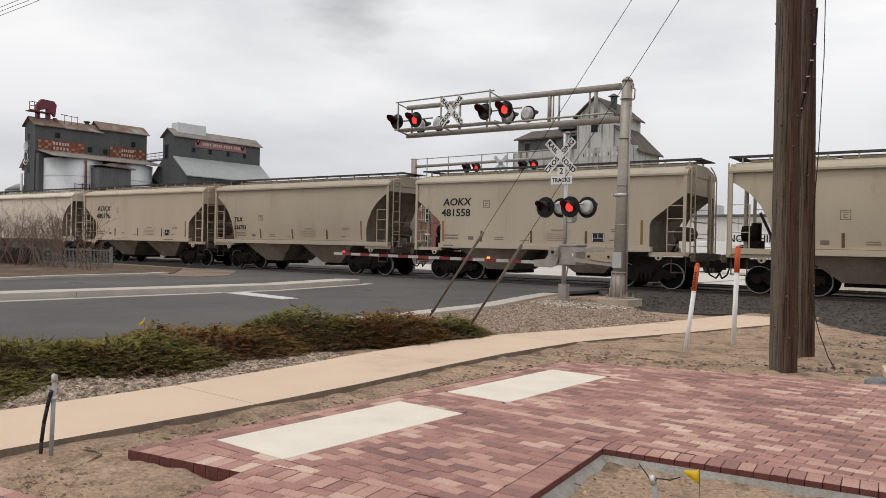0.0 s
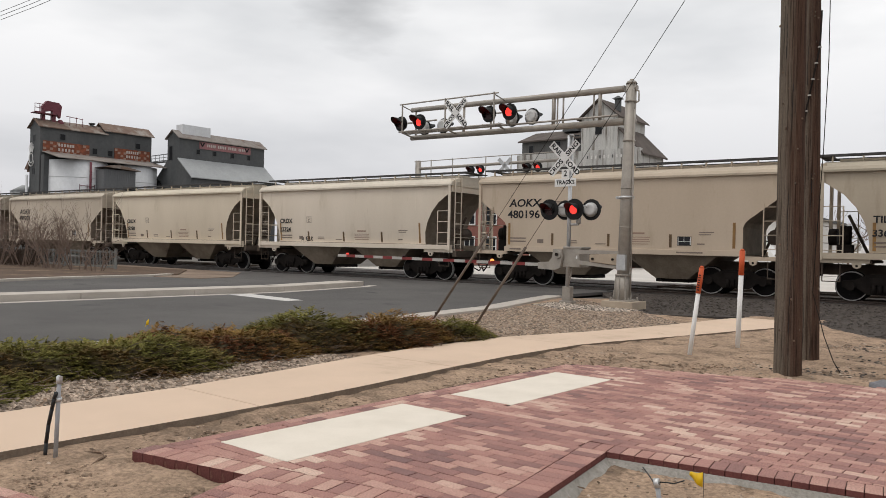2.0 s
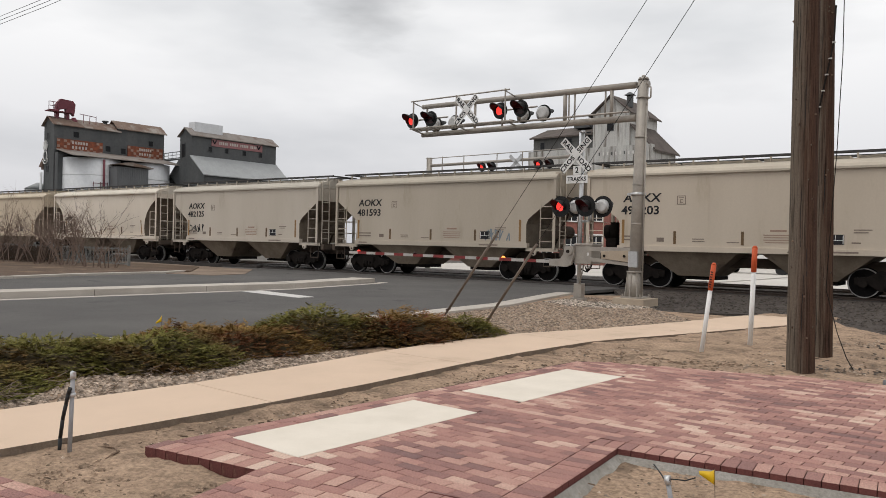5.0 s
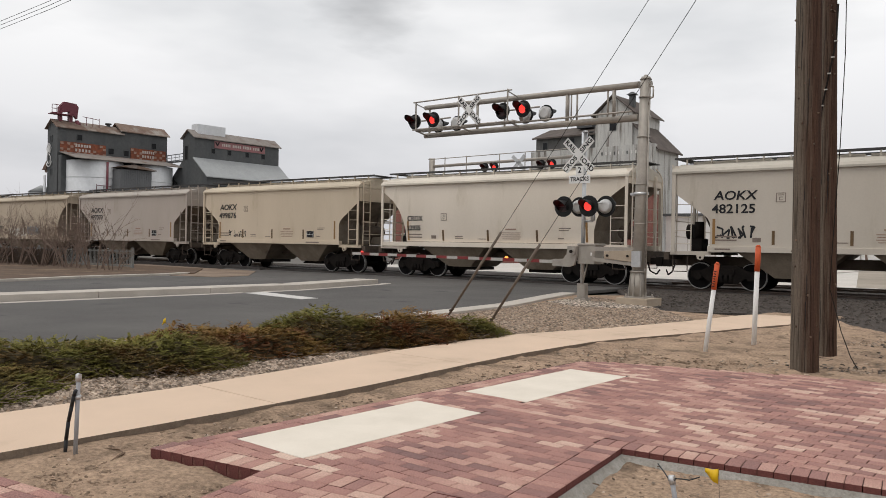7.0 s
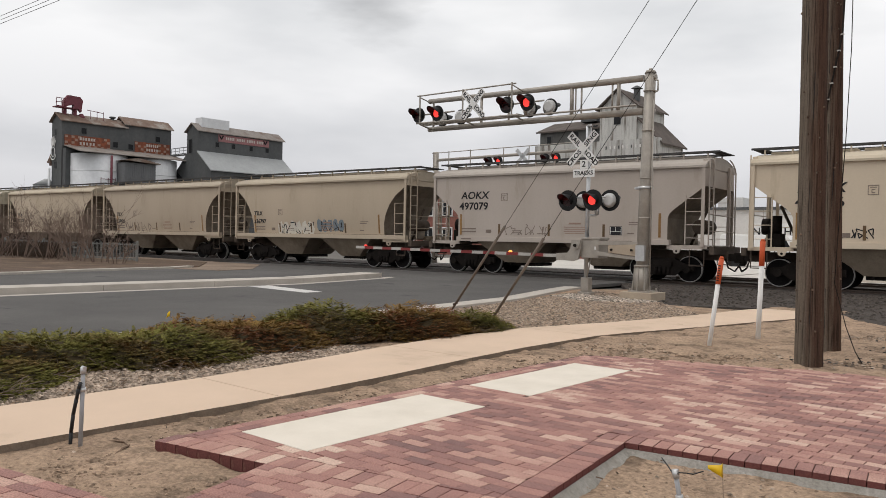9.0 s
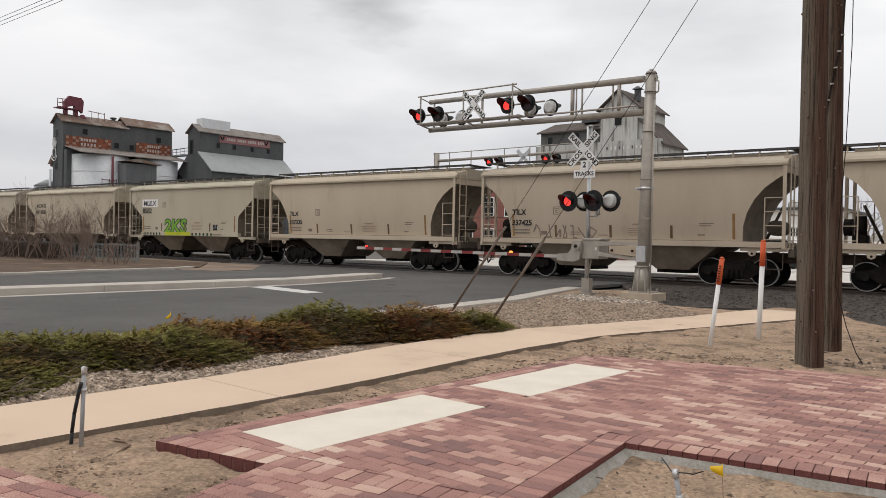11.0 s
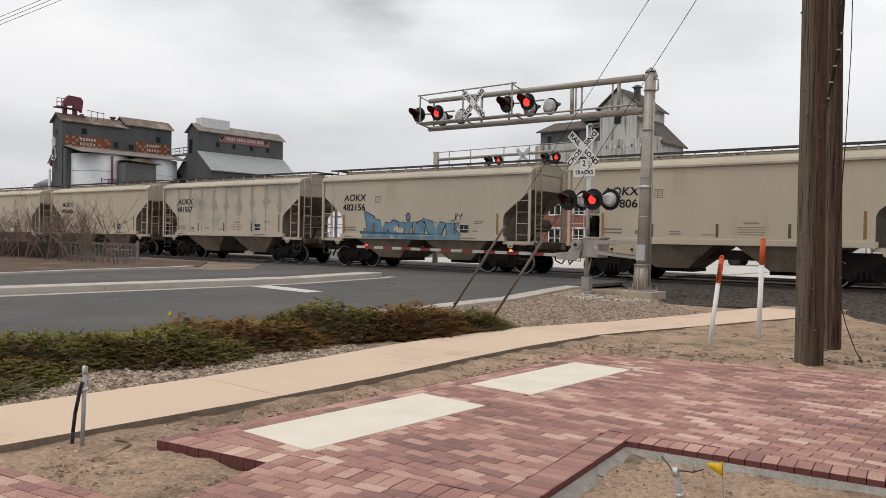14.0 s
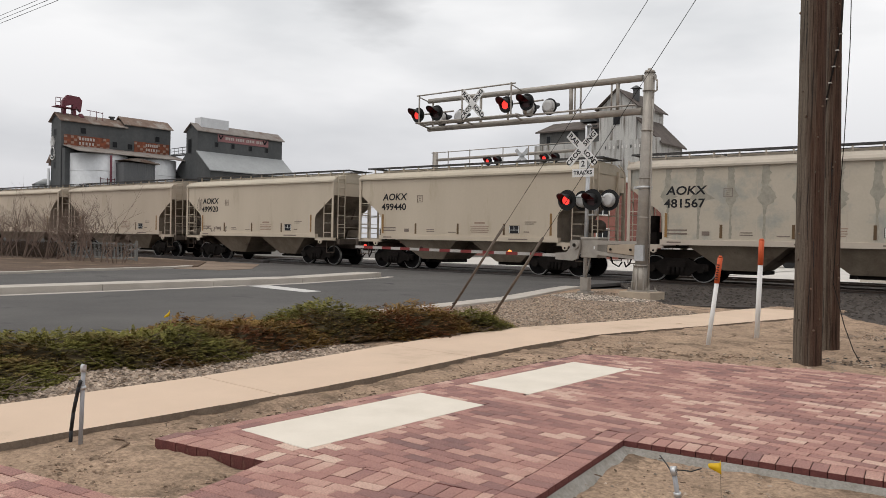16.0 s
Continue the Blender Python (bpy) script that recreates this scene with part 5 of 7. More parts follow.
def stroke(car, pts, fill, k):
    """One angular sprayed shape: a fill inside a dark outline."""
    cx, cz = sum(p[0] for p in pts) / len(pts), sum(p[1] for p in pts) / len(pts)
    for grow, material, y, label in ((0.055, STENCIL, -1.5852, "dark spray outline"), (0.0, fill, -1.5875, "angular blue sprayed shape")):
        bm = bmesh.new()
        vs = []
        for x, z in pts:
            d = Vector((x - cx, 0, z - cz))
            o = d.normalized() * grow
            vs.append(bm.verts.new((x + o.x, y - 0.0003 * k, z + o.z)))
        bm.faces.new(vs)
        part("graffiti", bm, material, car, label)


stroke(cars[17], [(-3.08, 2.56), (-2.45, 2.28), (-2.2, 1.5), (-2.75, 1.5), (-2.85, 1.75)], GRAFFITI_BLUE, 0)
stroke(cars[17], [(-2.42, 2.2), (-2.05, 2.1), (-1.95, 1.75), (-1.82, 2.02), (-1.5, 2.0), (-1.75, 1.48), (-2.25, 1.48)], GRAFFITI_BLUE, 1)
stroke(cars[17], [(-1.6, 1.9), (-1.3, 2.13), (-0.98, 2.02), (-1.05, 1.88), (-1.25, 1.85), (-1.3, 1.68), (-1.0, 1.6), (-0.9, 1.47), (-1.55, 1.47)], GRAFFITI_BLUE, 2)
stroke(cars[17], [(-1.0, 2.03), (0.02, 2.05), (0.0, 1.82), (-0.35, 1.8), (-0.4, 1.48), (-0.75, 1.48), (-0.6, 1.8), (-0.95, 1.8)], GRAFFITI_BLUE, 3)
stroke(cars[17], [(-0.1, 1.6), (0.05, 2.0), (0.3, 2.12), (0.5, 1.95), (0.42, 1.48), (0.0, 1.45)], GRAFFITI_BLUE, 4)
stroke(cars[17], [(0.42, 2.2), (0.95, 2.05), (1.1, 1.7), (1.25, 2.05), (1.6, 2.0), (1.35, 1.46), (0.75, 1.46)], GRAFFITI_BLUE, 5)
stroke(cars[17], [(1.6, 2.0), (2.3, 2.0), (2.1, 1.75), (2.4, 1.5), (1.7, 1.46)], GRAFFITI_BLUE, 6)
stroke(cars[17], [(-0.46 + 0.09 * math.cos(k * 0.7), 2.27 + 0.15 * math.sin(k * 0.7)) for k in range(9)], GREY_SPRAY, 7)
stroke(cars[17], [(-3.3, 1.64), (-3.2, 1.50), (-2.6, 1.52), (2.4, 1.50), (2.4, 1.49), (-3.15, 1.49)], GRAFFITI_BLUE, 8)
bm = bmesh.new()
for x0, x1 in ((-3.15, -1.4), (-1.3, -0.9), (-0.85, 0.3), (0.36, 2.4)):
    box(bm, x0, x1, -1.6275, -1.6205, 1.32, 1.47)
part("graffiti_base", bm, GRAFFITI_BLUE, cars[17], "pale blue sprayed underline")

# brushed grey bands along the seams of one wagon, widest at the shoulder
rnd = random.Random(77)


def ragged(car, left, right, y, label):
    bm = bmesh.new()
    for (a0, a1, z0), (b0, b1, z1) in zip(zip(left, right, LEVELS), zip(left[1:], right[1:], LEVELS[1:])):
        bm.faces.new([bm.verts.new(p) for p in ((a0, y, z0), (a1, y, z0), (b1, y, z1), (b0, y, z1))])
    part("seam_patch", bm, PATCH, car, label)


LEVELS = [1.52 + 0.08 * i for i in range(31)]
for k in range(9):
    x = -4.3 + 1.07 * k
    shoulder = rnd.uniform(2.75, 3.0)
    left, right = [], []
    for z in LEVELS:
        wide = math.exp(-((z - shoulder) / 0.22) ** 2) + (0.45 if z > shoulder else 0.0)
        left.append(x - 0.02 - 0.03 * rnd.random() - 0.16 * wide * rnd.uniform(0.6, 1.2))
        right.append(x + 0.02 + 0.04 * rnd.random() + 0.30 * wide * rnd.uniform(0.5, 1.2) * (1 if k % 2 else 0.6))
    ragged(cars[18], left, right, -1.5862, "grey brushed band along a seam")
scrawl(cars[17], "graffiti", 1.85, 2.1, 0.6, 0.32, STENCIL, 15, 0.03, 3, tag)
scrawl(cars[20], "graffiti", -4.9, 2.6, 0.6, 0.9, FAINT, 16, 0.03, 3, tag)
scrawl(cars[20], "graffiti", -4.0, 1.5, 1.7, 0.3, FAINT, 17, 0.03, 7, tag)
bm = bmesh.new()
for x0, x1 in ((-2.05, -1.2), (-1.25, -0.4), (-0.5, 0.35)):
    box(bm, x0, x1, -1.6285, -1.622, 1.31, 1.5)
part("graffiti_base", bm, GRAFFITI_YELLOW, cars[15], "yellow sprayed underline")
for grow, mat, y in ((0.075, GRAFFITI_DARK, -1.587), (0.022, GRAFFITI_GREEN, -1.5905)):
    lettering("graffiti", "2KS", 1.02, mat, cars[15], pose(-2.2, y, 1.5, 90), "fat green sprayed characters with a dark outline", 1.28, 0.001, 0.1, grow)
for k in range(12):
    bm = bmesh.new()
    x = -4.1 + 0.3 * k if k < 6 else 0.55 + 0.34 * (k - 6)
    rod(bm, (x, -1.624, 1.39), (x, -1.618, 1.39), 0.085, 14)
    part("painted_dot", bm, GRAFFITI_DARK, cars[15])
for o in cars[18].children:
    if o.name.startswith("body"):
        o.data = o.data.copy()
        o.data.materials[0] = PATCHED_PAINT
tagged(cars[18], "hopper wagon with grey repainted patches between its seams")
tagged(cars[15], "hopper wagon sprayed with fat green and yellow characters")
tagged(cars[17], "hopper wagon sprayed with large blue lettering")


# ---- crossing signals ----
bulbs = []          # (disc, which of the pair)


def lamp(parent, x, y, z, yaw, pair, radius=0.27, rest=-77.0, front=True):
    """A round railway flasher. yaw 0 faces -y. front lamps are black, back ones show their silver housing."""
    m = pose(x, y, z, 0, 0, yaw)
    bm = bmesh.new()
    rod(bm, (0, 0.0, 0), (0, 0.022, 0), radius, 28)
    rod(bm, (0, 0.022, 0), (0, 0.10, 0), 0.195, 22, 0.185)
    rod(bm, (0, 0.10, 0), (0, 0.13, 0), 0.185, 22, 0.12)
    head = part("lamp", bm, [BLACK, LAMP_BACK], parent, "round black flasher lamp")
    head.matrix_basis = m
    for f in head.data.polygons:
        if f.center.y > 0.024:
            f.material_index = 1
    bm = bmesh.new()
    n, a0, a1, r = 22, radians(-35), radians(215), 0.165
    ring = []
    for i in range(n + 1):
        a = a0 + (a1 - a0) * i / n
        depth = 0.13 + 0.27 * max(0, math.sin(a)) ** 0.6 if math.sin(a) > 0 else 0.13 + 0.05 * math.sin(a)
        ring.append([bm.verts.new((q * math.cos(a), d, q * math.sin(a))) for q, d in ((r, 0), (r, -depth), (r - 0.006, -depth), (r - 0.006, 0))])
    for u, v in zip(ring, ring[1:]):
        for k in range(3):
            bm.faces.new((u[k], v[k], v[k + 1], u[k + 1]))
    part("hood", bm, BLACK, head)
    bm = bmesh.new()
    rod(bm, (0, -0.012, 0), (0, 0.0, 0), 0.155, 24)
    part("lens", bm, LENS, head, "dark red glass lens")
    bm = bmesh.new()
    rod(bm, (0, -0.001, 0), (0, 0.001, 0), 0.128, 24)
    for f in bm.faces:
        f.smooth = False
    lit = part("signal_disc", bm, [LENS, RED_LIGHT], head, "signal disc with one glowing red face")
    for f in lit.data.polygons:
        if f.normal.y < -0.9:
            f.material_index = 1
    lit.matrix_basis = pose(0, -0.02, 0)
    bulbs.append((lit, pair))
    return head


def board_text(parent, words, size, m, gap):
    """Two half words along a crossbuck board, with the middle left free."""
    for word, x in zip(words, (-gap, gap)):
        ob = lettering("letters", word, size, STENCIL, parent, m @ pose(x, 0, 0), "", 1.12, 0.002, bold=0.004)
        ob.data.align_x, ob.data.align_y = "CENTER", "CENTER"


def crossbuck(parent, x, y, z, length=1.22, width=0.2):
    for k, (roll, words) in enumerate(((45, ("RAIL", "ROAD")), (-45, ("CROS", "SING")))):
        m = pose(x, y - 0.012 * k, z) @ Matrix.Rotation(radians(roll), 4, "Y")
        bm = bmesh.new()
        box(bm, -length / 2, length / 2, -0.004, 0.004, -width / 2, width / 2)
        b = part("crossbuck_board", bm, WHITE, parent, "white warning board with black letters")
        b.matrix_basis = m
        board_text(b, words, width * 0.84, pose(0, -0.006, 0, 90), length * 0.29)


def near_gantry():
    g = thing("cantilever_signal", "silver steel cantilever over the road with red flashers", "railway signal", pose(-8.9, 18.2, 0))
    bm = bmesh.new()
    box(bm, -0.42, 0.42, -0.42, 0.42, -0.12, 0.14)
    part("plinth", bm, PLINTH, g, "tan concrete plinth", bevel=0.012)
    bm = bmesh.new()
    rod(bm, (-0.05, 0, 0.14), (0.08, 0, 5.66), 0.165, 20, 0.135)
    rod(bm, (0.08, 0, 5.66), (0.08, 0, 5.73), 0.15, 20, 0.11)
    rod(bm, (0.08, 0, 5.73), (0.08, 0, 5.78), 0.05, 10)
    rod(bm, (0.17, 0, 5.55), (0.24, 0, 5.55), 0.07, 12)
    rod(bm, (0.16, 0, 4.7), (0.22, 0, 4.7), 0.06, 12)
    for z in (5.2, 4.2, 3.0, 2.0):
        rod(bm, (0.024 * z - 0.053, 0, z), (0.024 * z - 0.052, 0, z + 0.03), 0.163, 20)
    part("post", bm, SILVER, g)
    bm = bmesh.new()
    rod(bm, (-0.05, 0, 0.17), (-0.04, 0, 0.78), 0.225, 16, 0.172)
    rod(bm, (-0.04, 0, 0.78), (-0.04, 0, 0.82), 0.2, 16)
    box(bm, -0.28, 0.28, -0.28, 0.28, 0.14, 0.175)
    flange = part("base_flange", bm, SILVER, g)
    for k in range(8):
        c, d = math.cos(k * math.pi / 4), math.sin(k * math.pi / 4)
        bm = bmesh.new()
        rod(bm, (-0.05 + 0.235 * c, 0.235 * d, 0.17), (-0.04 + 0.178 * c, 0.178 * d, 0.79), 0.018, 5)
        part("rib", bm, SILVER, flange)
    for x in (-0.24, 0.24):
        for y in (-0.24, 0.24):
            bm = bmesh.new()
            rod(bm, (x, y, 0.17), (x, y, 0.24), 0.025, 6)
            part("bolt", bm, SILVER, flange)
    bm = bmesh.new()
    rod(bm, (0, 0, 2.74), (0, 0, 2.81), 0.175, 20)
    box(bm, -0.27, -0.15, -0.03, 0.03, 2.74, 2.81)
    box(bm, 0.15, 0.21, -0.03, 0.03, 2.74, 2.81)
    rod(bm, (-0.24, -0.06, 2.775), (-0.24, 0.06, 2.775), 0.03, 8)
    part("clamp", bm, ALUMINIUM, g)
    bm = bmesh.new()
    box(bm, -0.12, 0.12, -0.22, -0.14, 0.92, 1.32)
    part("junction_plate", bm, ALUMINIUM, g)
    bm = bmesh.new()
    pipe(bm, [(0.2, -0.05, 0.3), (0.2, -0.05, 5.0), (0.17, -0.03, 5.15), (0.3, -0.03, 5.2), (0.3, -0.03, 5.45), (0.2, -0.03, 5.5)], 0.02, 8)
    part("conduit", bm, SILVER, g)
    for z0, z1, r in ((5.56, 5.70, 0.085), (4.72, 4.82, 0.09)):
        bm = bmesh.new()
        rod(bm, (-0.1, 0, z0), (-7.38, 0, z1), r, 14, r * 0.85)
        part("arm_tube", bm, SILVER, g)
    for x, r in ((-0.8, 0.05), (-0.98, 0.025), (-1.9, 0.025), (-2.2, 0.055), (-2.08, 0.022), (-4.3, 0.03), (-5.3, 0.04), (-7.2, 0.03)):
        bm = bmesh.new()
        rod(bm, (x, 0, 4.75), (x, 0, 5.65), r, 10)
        part("upright", bm, SILVER, g)
    # service walkway with its guard rails in front of the arm
    bm = bmesh.new()
    for y in (-0.2, -0.42, -0.62):
        rod(bm, (-0.2 if y == -0.2 else -3.5, y, 4.86), (-7.35, y, 4.93), 0.028, 6)
    for k in range(14):
        x = -3.6 - 0.28 * k
        rod(bm, (x, -0.62, 4.9), (x, -0.2, 4.9), 0.012, 4)
    part("walkway", bm, SILVER, g, "narrow grated service walkway")
    bm = bmesh.new()
    rod(bm, (-3.62, -0.62, 5.74), (-7.32, -0.62, 5.765), 0.022, 6)
    for x in (-3.76, -5.52, -7.22):
        rod(bm, (x, -0.62, 4.88), (x, -0.62, 5.78), 0.026, 6)
        rod(bm, (x, -0.62, 5.72), (x, -0.1, 5.62), 0.018, 5)
        rod(bm, (x, -0.62, 4.9), (x, -0.05, 4.8), 0.025, 5)
    part("guard_rail", bm, SILVER, g)
    crossbuck(g, -5.1, -0.66, 5.3, 1.06, 0.2)
    for x, pair, yaw, y in ((-7.38, 0, 0, -0.5), (-6.62, 1, 0, -0.5), (-4.02, 0, 0, -0.5), (-3.32, 1, 0, -0.5)):
        lamp(g, x, y, 5.2, yaw, pair, 0.235)
    for x, pair in ((-6.9, 0), (-6.15, 1), (-3.62, 0), (-2.95, 1)):
        lamp(g, x, 0.1, 5.12, 180, pair, 0.235)
    bm = bmesh.new()
    rod(bm, (-7.4, -0.3, 5.24), (-6.1, -0.3, 5.24), 0.025, 6)
    rod(bm, (-6.75, -0.3, 4.9), (-6.75, -0.3, 5.24), 0.05, 8)
    part("lamp_bar", bm, SILVER, g)
    bm = bmesh.new()
    rod(bm, (-4.05, -0.3, 5.24), (-2.9, -0.3, 5.24), 0.025, 6)
    rod(bm, (-3.5, -0.3, 4.9), (-3.5, -0.3, 5.24), 0.05, 8)
    part("lamp_bar", bm, SILVER, g)
    return g


def mast_signal():
    g = thing("crossing_mast", "silver mast with crossbuck, red flashers and track count sign", "railway signal", pose(-10.70, 18.45, 0))
    bm = bmesh.new()
    rod(bm, (0, 0, 0.1), (0.03, 0, 4.5), 0.055, 14)
    rod(bm, (0.03, 0, 4.5), (0.03, 0, 4.56), 0.075, 12, 0.05)
    part("mast", bm, ALUMINIUM, g)
    bm = bmesh.new()
    box(bm, -0.16, 0.2, -0.15, 0.15, -0.05, 0.03)
    box(bm, -0.1, 0.14, -0.1, 0.1, 0.03, 0.42)
    part("junction_base", bm, SILVER, g, bevel=0.015)
    crossbuck(g, -0.12, -0.1, 3.9, 1.18, 0.22)
    bm = bmesh.new()
    box(bm, -0.2, 0.04, -0.094, -0.086, 3.36, 3.6)
    two = part("count_sign", bm, WHITE, g)
    ob = lettering("numeral", "2", 0.22, STENCIL, two, pose(-0.08, -0.098, 3.48, 90), "", 1.0, 0.002, bold=0.004)
    ob.data.align_x, ob.data.align_y = "CENTER", "CENTER"
    bm = bmesh.new()
    box(bm, -0.41, 0.25, -0.094, -0.086, 3.13, 3.35)
    words = part("tracks_sign", bm, WHITE, g)
    ob = lettering("letters", "TRACKS", 0.155, STENCIL, words, pose(-0.08, -0.098, 3.24, 90), "", 1.0, 0.002, bold=0.003)
    ob.data.align_x, ob.data.align_y = "CENTER", "CENTER"
    bm = bmesh.new()
    rod(bm, (-0.5, -0.1, 2.58), (0.62, -0.1, 2.58), 0.025, 8)
    rod(bm, (0.03, -0.1, 2.58), (0.03, 0.0, 2.3), 0.04, 8)
    rod(bm, (0.3, 0.0, 2.12), (0.3, 0.0, 2.32), 0.06, 10)
    rod(bm, (0.05, 0.0, 2.1), (0.3, 0.0, 2.1), 0.03, 8)
    part("lamp_bar", bm, ALUMINIUM, g)
    lamp(g, -0.5, -0.2, 2.5, 0, 0, 0.285, -86.4)
    lamp(g, 0.27, -0.2, 2.5, 0, 1, 0.285, -86.4)
    lamp(g, -0.18, 0.12, 2.5, 180, 0, 0.27)
    lamp(g, 0.62, 0.12, 2.5, 180, 1, 0.285)
    return g


def gate():
    g = thing("crossing_gate", "lowered red and white striped crossing gate with its grey drive", "crossing gate", pose(-10.78, 18.35, 0))
    bm = bmesh.new()
    box(bm, 0.1, 0.62, -0.2, 0.3, 0.95, 1.5)
    box(bm, 0.1, 0.66, -0.22, 0.32, 1.44, 1.5)
    part("drive_box", bm, SILVER, g, "grey steel drive box", bevel=0.02)
    bm = bmesh.new()
    prism(bm, [(-0.15, 1.42), (0.12, 1.42), (0.14, 1.2), (0.06, 0.92), (-0.1, 0.86), (-0.62, 0.88), (-0.62, 1.06), (-0.28, 1.08), (-0.18, 1.2)], -0.3, -0.22)
    rod(bm, (0.0, -0.36, 1.28), (0.0, -0.2, 1.28), 0.11, 16)
    part("arm_hub", bm, SILVER, g)
    bm = bmesh.new()
    prism(bm, [(0.58, 1.30), (1.78, 1.34), (1.78, 1.41), (0.58, 1.42)], -0.28, -0.2)
    prism(bm, [(0.58, 1.04), (1.78, 0.94), (1.78, 1.02), (0.58, 1.14)], -0.28, -0.2)
    part("counter_arm", bm, SILVER, g)
    bm = bmesh.new()
    prism(bm, [(0.95, 1.11), (1.74, 1.04), (1.74, 1.34), (0.95, 1.30)], -0.30, -0.14)
    part("counterweight", bm, PLINTH, g, "tan painted steel counterweight", bevel=0.01)
    for x in (1.05, 1.62):
        bm = bmesh.new()
        rod(bm, (x, -0.33, 1.19), (x, -0.28, 1.19), 0.035, 6)
        part("bolt", bm, DARK_STEEL, g)
    bm = bmesh.new()
    rod(bm, (0.0, -0.39, 1.28), (0.0, -0.36, 1.28), 0.045, 10)
    part("hub_bolt", bm, DARK_STEEL, g)
    bm = bmesh.new()
    box(bm, 0.50, 0.54, -0.206, -0.2, 1.18, 1.26)
    part("data_plate", bm, WHITE, g)
    bm = bmesh.new()
    rod(bm, (0.16, 0.0, 0.4), (0.3, 0.0, 1.0), 0.022, 8)
    part("stay", bm, SILVER, g)
    x, k = -0.55, 0
    while x > -8.2:
        w = 0.42 if k else 0.5
        bm = bmesh.new()
        z = 0.99 + 0.008 * (-x)
        box(bm, x - w, x, -0.285, -0.255, z - 0.043, z + 0.043)
        part("arm_stripe", bm, RED if k % 2 else ARM_WHITE, g)
        x -= w
        k += 1
    for lx in (-2.18, -5.6, -8.15):
        bm = bmesh.new()
        z = 0.99 - 0.008 * lx + 0.043
        rod(bm, (lx, -0.27, z), (lx, -0.27, z + 0.05), 0.06, 10, 0.035)
        part("arm_light", bm, {-2.18: AMBER_LIGHT, -5.6: LENS, -8.15: RED_LIGHT}[lx], g, "small unlit gate lamp" if lx == -5.6 else "small glowing gate lamp")
    return g


def far_gantry():
    g = thing("far_cantilever_signal", "silver steel cantilever signal beyond the rails", "railway signal", rail_pose(-27.6, 36, 0))
    bm = bmesh.new()
    rod(bm, (0, 0, -0.1), (0, 0, 6.45), 0.16, 14, 0.14)
    part("post", bm, SILVER, g)
    for z in (5.98, 5.2):
        bm = bmesh.new()
        rod(bm, (0, 0, z), (9.6, 0, z + 0.1), 0.085, 10)
        part("arm_tube", bm, SILVER, g)
    bm = bmesh.new()
    rod(bm, (0, -0.4, 6.35), (9.4, -0.4, 6.45), 0.025, 6)
    for x in (0.1, 1.2, 2.7, 4.9, 6.5, 9.3):
        rod(bm, (x, -0.4, 5.3), (x, -0.4, 6.42), 0.03, 6)
        rod(bm, (x, -0.4, 5.6), (x, 0, 5.6), 0.02, 5)
    part("guard_rail", bm, SILVER, g)
    for roll in (45, -45):
        bm = bmesh.new()
        box(bm, -0.55, 0.55, -0.008, 0.008, -0.1, 0.1)
        b = part("crossbuck_board", bm, ALUMINIUM, g, "back of a crossbuck board")
        b.matrix_basis = pose(5.92, -0.1, 5.9) @ Matrix.Rotation(radians(roll), 4, "Y")
    for x, pair in ((3.9, 0), (4.55, 1), (7.45, 0), (8.1, 1)):
        lamp(g, x, -0.35, 5.72, 0, pair, 0.25, -83.0)
    return g


near_gantry()
mast_signal()
gate()
far_gantry()


# ---- poles, guys and posts ----
def utility_pole(x, y, lean_x, r0, r1, label):
    p = thing("utility_pole", label, "utility pole", pose(x, y, 0))
    bm = bmesh.new()
    seg, rings = 28, 26
    loops = []
    for j in range(rings + 1):
        z = -0.2 + 9.6 * j / rings
        r = r0 + (r1 - r0) * j / rings
        loop = []
        for i in range(seg):
            a = 2 * math.pi * i / seg
            rr = r * (1 + 0.02 * noise.noise((math.cos(a) * 3, math.sin(a) * 3, z * 0.15 + x)) + 0.012 * noise.noise((math.cos(a) * 9, math.sin(a) * 9, z * 0.1)))
            loop.append(bm.verts.new((lean_x * z + rr * math.cos(a), rr * math.sin(a), z)))
        loops.append(loop)
    for u, v in zip(loops, loops[1:]):
        for i in range(seg):
            f = bm.faces.new((u[i], u[(i + 1) % seg], v[(i + 1) % seg], v[i]))
            f.smooth = True
    bm.faces.new(loops[-1])
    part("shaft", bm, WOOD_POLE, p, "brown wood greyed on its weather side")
    rnd = random.Random(int(x * 100))
    for k in range(9):                                    # checks: long drying cracks
        a, z, h = rnd.uniform(-2.6, -0.5), rnd.uniform(0.1, 4.2), rnd.uniform(0.25, 0.8)
        bm = bmesh.new()
        for q in range(6):
            r = r0 + (r1 - r0) * (z + h * q / 6) / 9.6
            box(bm, lean_x * z + math.cos(a) * r - 0.0022, lean_x * z + math.cos(a) * r + 0.0022, math.sin(a) * r - 0.002, math.sin(a) * r + 0.01, z + h * q / 6, z + h * (q + 1) / 6)
            a += rnd.uniform(-0.03, 0.03)
        part("crack", bm, BLACK, p)
    for k in range(22):
        a, z = rnd.uniform(-3.1, -0.1), rnd.uniform(0.3, 4.8)
        r = r0 + (r1 - r0) * z / 9.6
        c = Vector((lean_x * z + r * math.cos(a), r * math.sin(a), z))
        bm = bmesh.new()
        rod(bm, c - Vector((math.cos(a), math.sin(a), 0)) * 0.01, c + Vector((math.cos(a), math.sin(a), 0)) * 0.014, rnd.uniform(0.010, 0.022), 8, 0.009)
        part("knot", bm, WOOD_POLE if k % 3 else DEBRIS, p)
    return p


